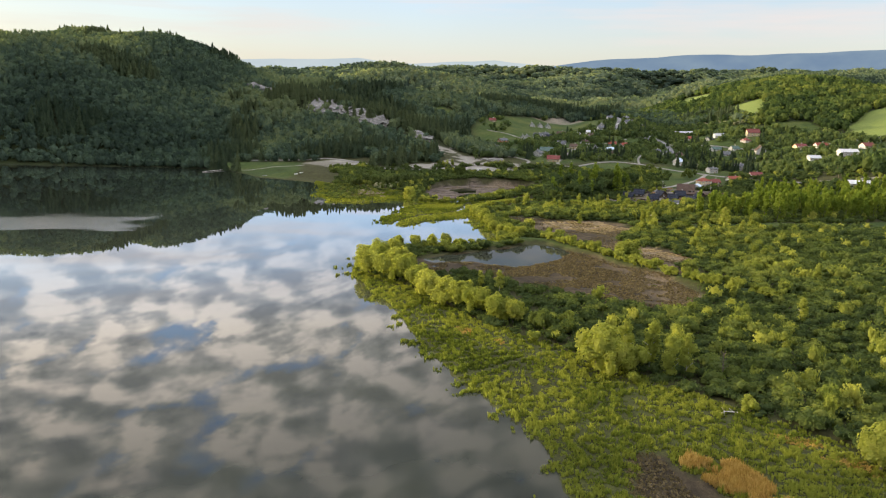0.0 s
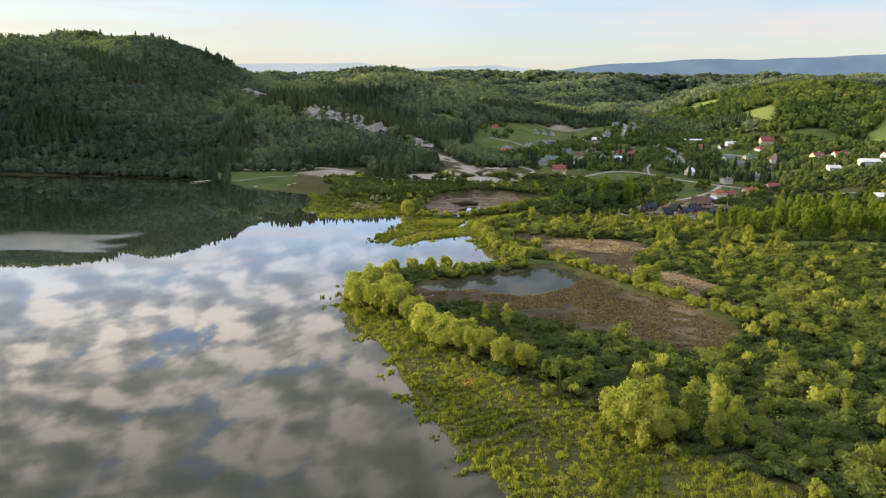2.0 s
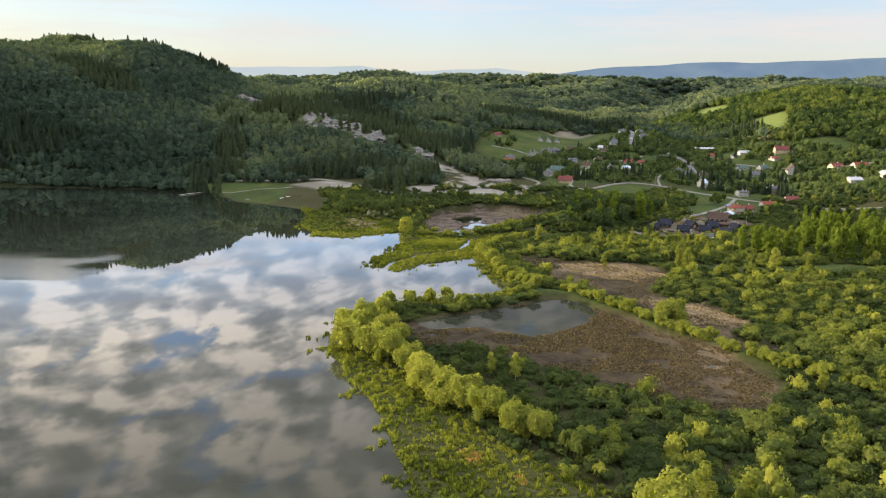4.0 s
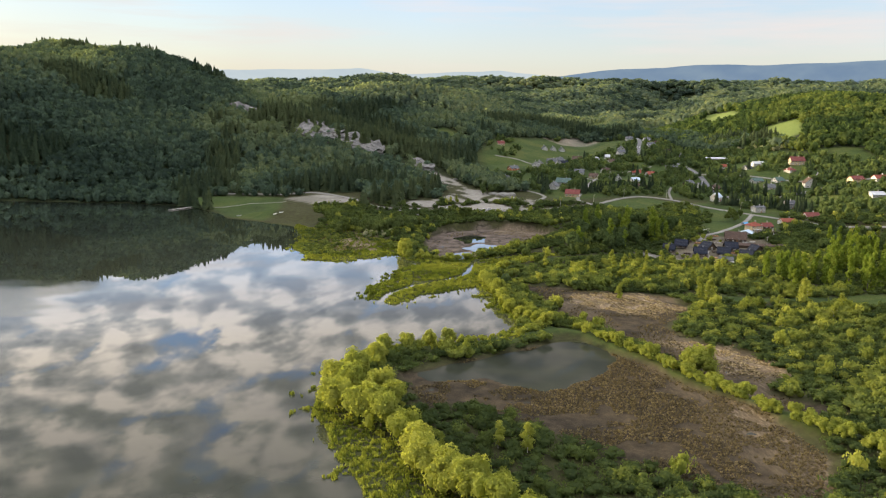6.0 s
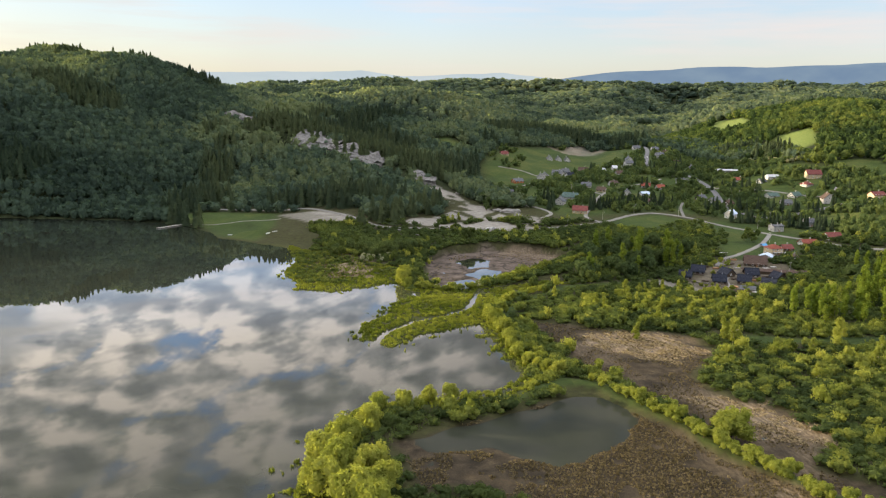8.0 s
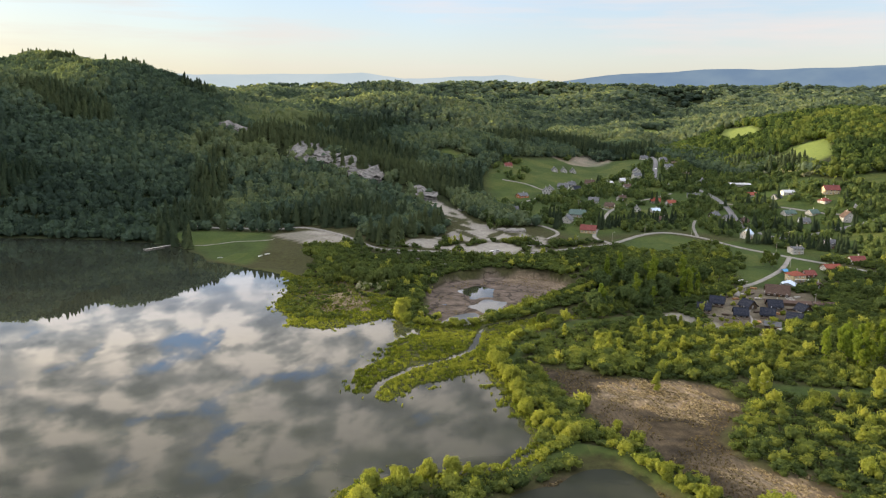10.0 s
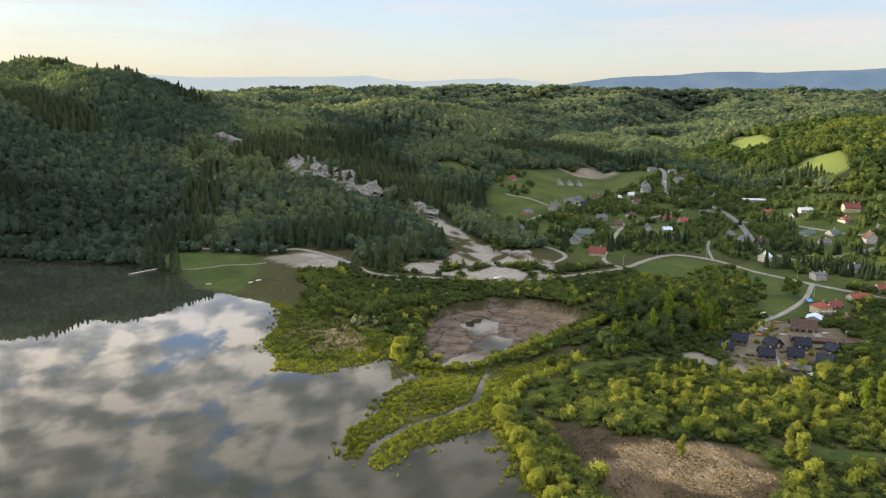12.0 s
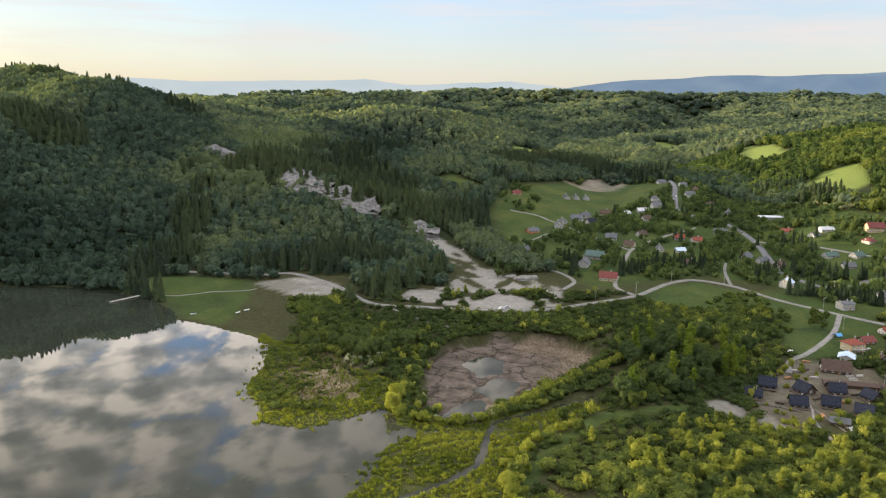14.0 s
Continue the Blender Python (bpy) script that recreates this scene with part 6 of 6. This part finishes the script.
# ---------------------------------------------------------------- vehicles, pier, boats, poles, clutter
def car(x, y, turn, mat, label, tall=1.45, long=4.3):
    ob = thing("car", x, y, float(height(x, y)) + 0.22, turn, label, "car", "parked cars")
    h, L = tall, long / 2
    bm = prism(fresh(), [(-L, 0.3), (L, 0.3), (L, 0.75), (L * 0.55, 0.9), (L * 0.25, h), (-L * 0.7, h), (-L * 0.95, 0.92), (-L, 0.85)], -0.85, 0.85)
    bmesh.ops.bevel(bm, geom=bm.edges[:], offset=0.06, segments=1, affect="EDGES")
    part("body", bm, mat, ob)
    bm = prism(fresh(), [(L * 0.5, 0.93), (L * 0.24, h - 0.1), (-L * 0.66, h - 0.1), (-L * 0.88, 0.95)], -0.87, 0.87)
    part("windows", bm, GLASS, ob)
    for wx in (-L * 0.62, L * 0.62):
        for wy in (-0.8, 0.8):
            part("wheel", tube(fresh(), [(wx, wy - 0.1, 0.3), (wx, wy + 0.1, 0.3)], [0.31, 0.31], 12), RUBBER, ob)
    return ob


for x, y, turn, mat, label in ((99, 575, 60, BLACK, "black car standing beside the gravel lane"), (69, 572, 8, WHITE, "white car at the edge of the sands"), (72, 574, 10, TIN, "silver car at the edge of the sands"),
                               (228, 513, 30, TIN, "silver car beside the villa"), (216, 494, 10, BLACK, "black car in the cabin yard"), (219, 488, 20, BLACK, "black car in the cabin yard"),
                               (262, 856, 100, WHITE, "white car on the village road"), (352, 655, 0, WHITE, "white car on the forecourt"), (360, 640, 60, BLACK, "dark car on the forecourt")):
    car(x, y, turn, mat, label)
van = car(190, 509, 15, WHITE, "white camper van on the gravel yard", 2.6, 6.0)

pier = thing("pier", -129, 630, 0.35, 50, "weathered wooden pier reaching into the lake", "pier")
pier.scale = (1.0, 1.0, 0.8)
board = fresh()
box(board, 0, 0, 0, 0.42, 2.0, 0.08)
me_b = bpy.data.meshes.new("plank")
board.to_mesh(me_b)
board.free()
me_b.materials.append(WOOD_GREY)
for i in range(50):
    shared("plank", me_b, pier, pose(-0.48 * i, -0.02 * i, 0.28 + 0.012 * (i % 3), 0, 0, 1.5 * ((i * 7) % 3 - 1)))
for i in range(7):
    for s in (-0.85, 0.85):
        part("pile", tube(fresh(), [(-4 * i, s, -2.4), (-4 * i, s, 0.5)], [0.12, 0.12], 7), WOOD_GREY, pier)
for s in (-0.7, 0.7):
    part("beam", box(fresh(), -11.8, s - 0.2, 0.14, 24, 0.16, 0.18), WOOD_GREY, pier)


def boat(x, y, turn, mat, label):
    ob = thing("rowing_boat", x, y, None, turn, label, "boat", "boats on the bank")
    bm = fresh()
    rings = []
    for i in range(9):
        f = i / 8
        wd = 0.72 * math.sin(math.pi * min(0.12 + 0.88 * (1 - f) ** 0.7, 0.6)) if f < 1 else 0.03
        z = 0.55 + 0.18 * f * f
        rings.append([bm.verts.new((-2 + 4 * f, s * wd * k, zz)) for s, k, zz in ((-1, 1, z), (-1, 0.7, 0.12), (0, 0, 0.02), (1, 0.7, 0.12), (1, 1, z), (1, 0.88, z), (1, 0.6, 0.22), (-1, 0.6, 0.22), (-1, 0.88, z))])
    for a, b in zip(rings, rings[1:]):
        for k in range(9):
            bm.faces.new((a[k], b[k], b[(k + 1) % 9], a[(k + 1) % 9]))
    for r in (rings[0], rings[-1]):
        bm.faces.new(r)
    bmesh.ops.recalc_face_normals(bm, faces=bm.faces)
    part("hull", bm, mat, ob)
    for bx in (-0.9, 0.5):
        part("bench", box(fresh(), bx, 0, 0.42, 0.28, 1.15, 0.05), WOOD_GREY, ob)


boat(-64, 585, 35, WHITE, "white rowing boat drawn up on the grass")
boat(-68, 584, 50, WHITE, "white rowing boat drawn up on the grass")
boat(-92, 586, 10, TIN, "pale skiff lying on the bank")


def pole(x, y, tall, label, mat=WOOD_GREY, lamp=True):
    ob = thing("street_lamp" if lamp else "utility_pole", x, y, None, pick.uniform(-20, 20), label, "lamp post" if lamp else "pole", "poles along the lanes")
    part("pole", tube(fresh(), [(0, 0, -0.5), (0, 0, tall)], [0.14, 0.09], 7), mat, ob)
    if lamp:
        part("arm", tube(fresh(), [(0, 0, tall - 0.2), (0.4, 0, tall + 0.15), (1.3, 0, tall + 0.2)], [0.05, 0.05, 0.04], 6), mat, ob)
        part("lamp_head", box(fresh(), 1.5, 0, tall + 0.18, 0.6, 0.22, 0.12), TIN, ob)
    else:
        part("crossarm", box(fresh(), 0, 0, tall - 0.5, 1.8, 0.1, 0.12), mat, ob)
        for q in (-0.8, 0, 0.8):
            part("insulator", tube(fresh(), [(q, 0, tall - 0.45), (q, 0, tall - 0.2)], [0.06, 0.05], 6), WHITE, ob)


for x, y in ((122, 588), (148, 600), (176, 622), (206, 618), (240, 572)):
    pole(x, y, 8, "tall street lamp beside the gravel lane")
for x, y in ((207, 470), (184, 492), (232, 540), (262, 600), (268, 660), (150, 700)):
    pole(x, y, 8.5, "grey wooden utility pole", lamp=False)

# a bare dead tree and a fallen white trunk in the marsh
dead = thing("dead_tree", 79, 166, None, 0, "bare grey dead tree standing in the scrub", "tree")
bm = fresh()
tube(bm, [(0, 0, -0.3), (0.2, 0, 3), (0.1, 0.2, 6), (0.5, 0.1, 9)], [0.2, 0.16, 0.11, 0.03])
part("trunk", bm, BARK, dead)
dead.scale = (0.7, 0.7, 0.7)
for i in range(18):
    a, z0 = 2.4 * i, 3.2 + 0.3 * i
    le = 2.4 - 0.07 * i
    part("branch", tube(fresh(), [(0.15, 0.1, z0), (0.15 + math.cos(a) * le * 0.5, 0.1 + math.sin(a) * le * 0.5, z0 + 0.7), (0.15 + math.cos(a) * le, 0.1 + math.sin(a) * le, z0 + 1.6)], [0.07, 0.045, 0.012], 5), BARK, dead)
log = thing("fallen_tree", 72, 147, None, 20, "bleached fallen trunk with bare branches on the marsh", "dead wood")
bm = fresh()
tube(bm, [(-2.6, 0, 0.9), (-1, 0.1, 1.0), (1.4, 0, 0.5), (2.8, -0.4, 0.15)], [0.05, 0.12, 0.18, 0.22])
part("trunk", bm, BARK_PALE, log)
for q in ((-1.8, 0.9, 1.9), (-0.6, -1.0, 1.7), (0.6, 0.8, 1.4), (-2.2, -0.6, 0.3)):
    part("branch", tube(fresh(), [(q[0] + 0.7, 0.05, 0.8), q], [0.07, 0.02], 5), BARK_PALE, log)


# ---------------------------------------------------------------- pale quarry cliffs on the hillside
def cliff(line, tall, seed):
    """A broken limestone face along a line: ledges, gullies and blocks, leaning back into the slope."""
    c = np.array(crest_curve([p[:2] for p in line], 1.6))
    r = np.random.default_rng(seed)
    t = np.gradient(c, axis=0)
    t /= np.linalg.norm(t, axis=1)[:, None]
    nrm = np.stack([t[:, 1], -t[:, 0]], 1)
    c = c - nrm * 3
    m, rows = len(c), 14
    s = np.arange(m) * 1.6
    fade = np.clip(np.sin(np.pi * np.arange(m) / (m - 1)) * 2.2, 0.15, 1) * (0.7 + 0.6 * value_noise(s, s * 0, 10, seed))
    low, high = c + nrm * (tall * 0.7 * fade)[:, None], c - nrm * (tall * fade)[:, None]
    z0, z1 = height(low[:, 0], low[:, 1]) - 0.6, height(high[:, 0], high[:, 1]) + 2.0 + 6 * value_noise(s, s * 0 + 9, 6, seed)
    V = []
    for k in range(rows):
        f = k / (rows - 1)
        ledge = 6.5 * (value_noise(s, np.full(m, k * 3.1), 4.0, seed + 1) - 0.5) + 6.0 * (value_noise(s, np.full(m, k * 0.6), 7.0, seed + 2) - 0.5)
        g = f ** 2.6
        V.append(np.column_stack([low * (1 - g) + high * g + nrm * (ledge * math.sin(math.pi * f))[:, None], z0 + (z1 - z0) * f + 0.6 * (r.random(m) - 0.5)]))
    i = np.arange(m - 1)
    q = np.concatenate([np.stack([i + a * m, i + 1 + a * m, i + 1 + a * m + m, i + a * m + m], 1) for a in range(rows - 1)])
    tagged(new("rock_face", mesh_from("rock_face", np.concatenate(V), q.ravel(), np.full(len(q), 4), ROCK)), "pale broken limestone face of an old quarry", "cliff", kind="structure")


for line, tall, seed in zip(QUARRY_LINES, (19, 12, 8, 7), (3, 5, 7, 9)):
    cliff(line, tall, seed)
# spoil heap and rubble on the sands
for x, y, s in ((88, 626, 3.4), (94, 628, 2.8), (82, 630, 2.4), (60, 690, 2.2)):
    bm = fresh()
    bmesh.ops.create_icosphere(bm, subdivisions=3, radius=1.0)
    for v in bm.verts:
        k = 1 + 0.3 * noise.noise(v.co * 2.2 + Vector((x, y, 0)))
        v.co = Vector((v.co.x * s * 1.5 * k, v.co.y * s * k, v.co.z * s * 0.62 * k))
    ob = part("gravel_mound", bm, GRAVEL, None)
    ob.location = (x, y, float(height(x, y)))
    tagged(ob, "pale mound of quarry gravel on the sands", "gravel mound", "mounds on the sands")
# stacked timber and stones beside the cabin field
for i in range(14):
    x, y = 140 + pick.uniform(-9, 12), 428 + pick.uniform(-7, 5)
    bm = box(fresh(), 0, 0, 0.3, pick.uniform(1, 2.6), pick.uniform(0.5, 1.2), 0.6)
    bmesh.ops.bevel(bm, geom=bm.edges[:], offset=0.12, segments=1, affect="EDGES")
    ob = part("concrete_block", bm, GREY_WALL if i % 3 else PLASTER, None)
    ob.matrix_basis = pose(x, y, float(height(x, y)), pick.uniform(-6, 6), pick.uniform(-6, 6), pick.uniform(0, 180))
    tagged(ob, "pale concrete block lying in the grass", "block", "blocks in the grass")



# ---------------------------------------------------------------- the cabin yard: timber, benches, tarpaulins, walls
def timber_stack(x, y, turn, label, mat):
    """A pile of boards on bearers."""
    ob = thing("timber_stack", x, y, None, turn, label, "timber", "timber in the cabin yard")
    for q in (-1.4, 1.4):
        part("bearer", box(fresh(), q, 0, 0.08, 0.16, 1.5, 0.16), WOOD_DARK, ob)
    for k in range(5):
        for j in range(4):
            part("board", box(fresh(), pick.uniform(-0.25, 0.25), -0.55 + 0.37 * j, 0.26 + 0.17 * k, 4.0, 0.33, 0.15), mat, ob)


def bench(x, y, turn):
    ob = thing("bench", x, y, None, turn, "long pale plank bench in the cabin yard", "bench", "benches in the yard")
    for j in range(3):
        part("seat_plank", box(fresh(), 0, -0.2 + 0.2 * j, 0.46, 4.4, 0.17, 0.06), PLASTER, ob)
    for q in (-1.8, 0, 1.8):
        part("leg", box(fresh(), q, 0, 0.21, 0.12, 0.5, 0.42), WOOD_GREY, ob)


def tent(x, y, turn, mat, label, size=1.0):
    """A pitched tarpaulin on poles."""
    ob = thing("tarpaulin_tent", x, y, None, turn, label, "tent", "tarpaulins in the yard")
    ob.scale = (size / PLAN,) * 3
    bm = fresh()
    n = 8
    g = [[bm.verts.new((-2.2 + 4.4 * i / n, s * 2.0 * j / 3, 2.5 - 1.5 * j / 3 - 0.16 * math.sin(math.pi * i / n))) for j in range(4)] for s in (-1, 1) for i in range(n + 1)]
    for s in (0, 1):
        for i in range(n):
            for j in range(3):
                a, b = g[s * (n + 1) + i], g[s * (n + 1) + i + 1]
                bm.faces.new((a[j], a[j + 1], b[j + 1], b[j]))
    bmesh.ops.remove_doubles(bm, verts=bm.verts, dist=0.001)
    bmesh.ops.recalc_face_normals(bm, faces=bm.faces)
    bmesh.ops.solidify(bm, geom=bm.faces[:], thickness=0.03)
    part("canopy", bm, mat, ob)
    for q in (-2.2, 2.2):
        part("pole", tube(fresh(), [(q, 0, -0.1), (q, 0, 2.5)], [0.05, 0.05], 6), WOOD_GREY, ob)
        for s in (-2, 2):
            part("pole", tube(fresh(), [(q, s, -0.1), (q, s, 1.05)], [0.04, 0.04], 6), WOOD_GREY, ob)


for x, y, turn, mat in ((167, 484, -20, WOOD_DARK), (171, 486, -24, WOOD_DARK), (175, 483, 10, WOOD_WARM), (182, 490, -14, WOOD_GREY), (187, 491, 30, WOOD_DARK), (186, 483, -10, WOOD_GREY), (179, 486, 60, WOOD_DARK), (192, 500, -30, WOOD_WARM),
                        (159, 480, 70, WOOD_DARK), (206, 484, 10, WOOD_GREY), (176, 463, 20, WOOD_DARK), (184, 460, -40, WOOD_WARM), (193, 466, 15, WOOD_DARK), (170, 448, 80, WOOD_WARM), (160, 460, -30, WOOD_DARK), (210, 462, 0, WOOD_GREY)):
    timber_stack(x, y, turn, "stacked dark boards in the muddy cabin yard" if mat is WOOD_DARK else "stacked weathered boards in the cabin yard", mat)
for k in range(4):
    bench(201 + 0.9 * k * 0.4, 480 + 1.5 * k, -14)
tent(172, 440, -30, WOOD_DARK, "dark tarpaulin pitched on poles below the cabins")
tent(173, 436, 20, GREY_WALL, "grey tarpaulin pitched on poles below the cabins", 0.8)
tent(224, 531, 15, BLUE_PAINT, "bright blue tarpaulin stretched beside the villa", 1.0)
tent(203, 458, 40, WOOD_GREY, "faded awning pitched between the cabins", 0.9)
for line, label in (([(170, 453), (170, 448), (170, 441), (171, 433)], "low dry-stone wall below the cabins"), ([(150, 462), (157, 457), (164, 452)], "low dry-stone wall along the yard")):
    c = crest_curve(line, 0.75)
    wall = thing("stone_wall", c[0][0], c[0][1], None, 0, label, "wall", "dry-stone walls")
    for q in c:
        for lay in range(2):
            bm = box(fresh(), 0, 0, 0, pick.uniform(0.6, 1.0), pick.uniform(0.45, 0.65), pick.uniform(0.3, 0.4))
            bmesh.ops.bevel(bm, geom=bm.edges[:], offset=0.07, segments=1, affect="EDGES")
            ob = part("stone", bm, ROCK, wall)
            ob.matrix_basis = pose((q[0] - c[0][0]) * PLAN + pick.uniform(-0.1, 0.1), (q[1] - c[0][1]) * PLAN + pick.uniform(-0.1, 0.1), (float(height(q[0], q[1])) - float(height(c[0][0], c[0][1]))) * PLAN + 0.14 + 0.33 * lay, 0, 0, pick.uniform(-30, 30) + 60)

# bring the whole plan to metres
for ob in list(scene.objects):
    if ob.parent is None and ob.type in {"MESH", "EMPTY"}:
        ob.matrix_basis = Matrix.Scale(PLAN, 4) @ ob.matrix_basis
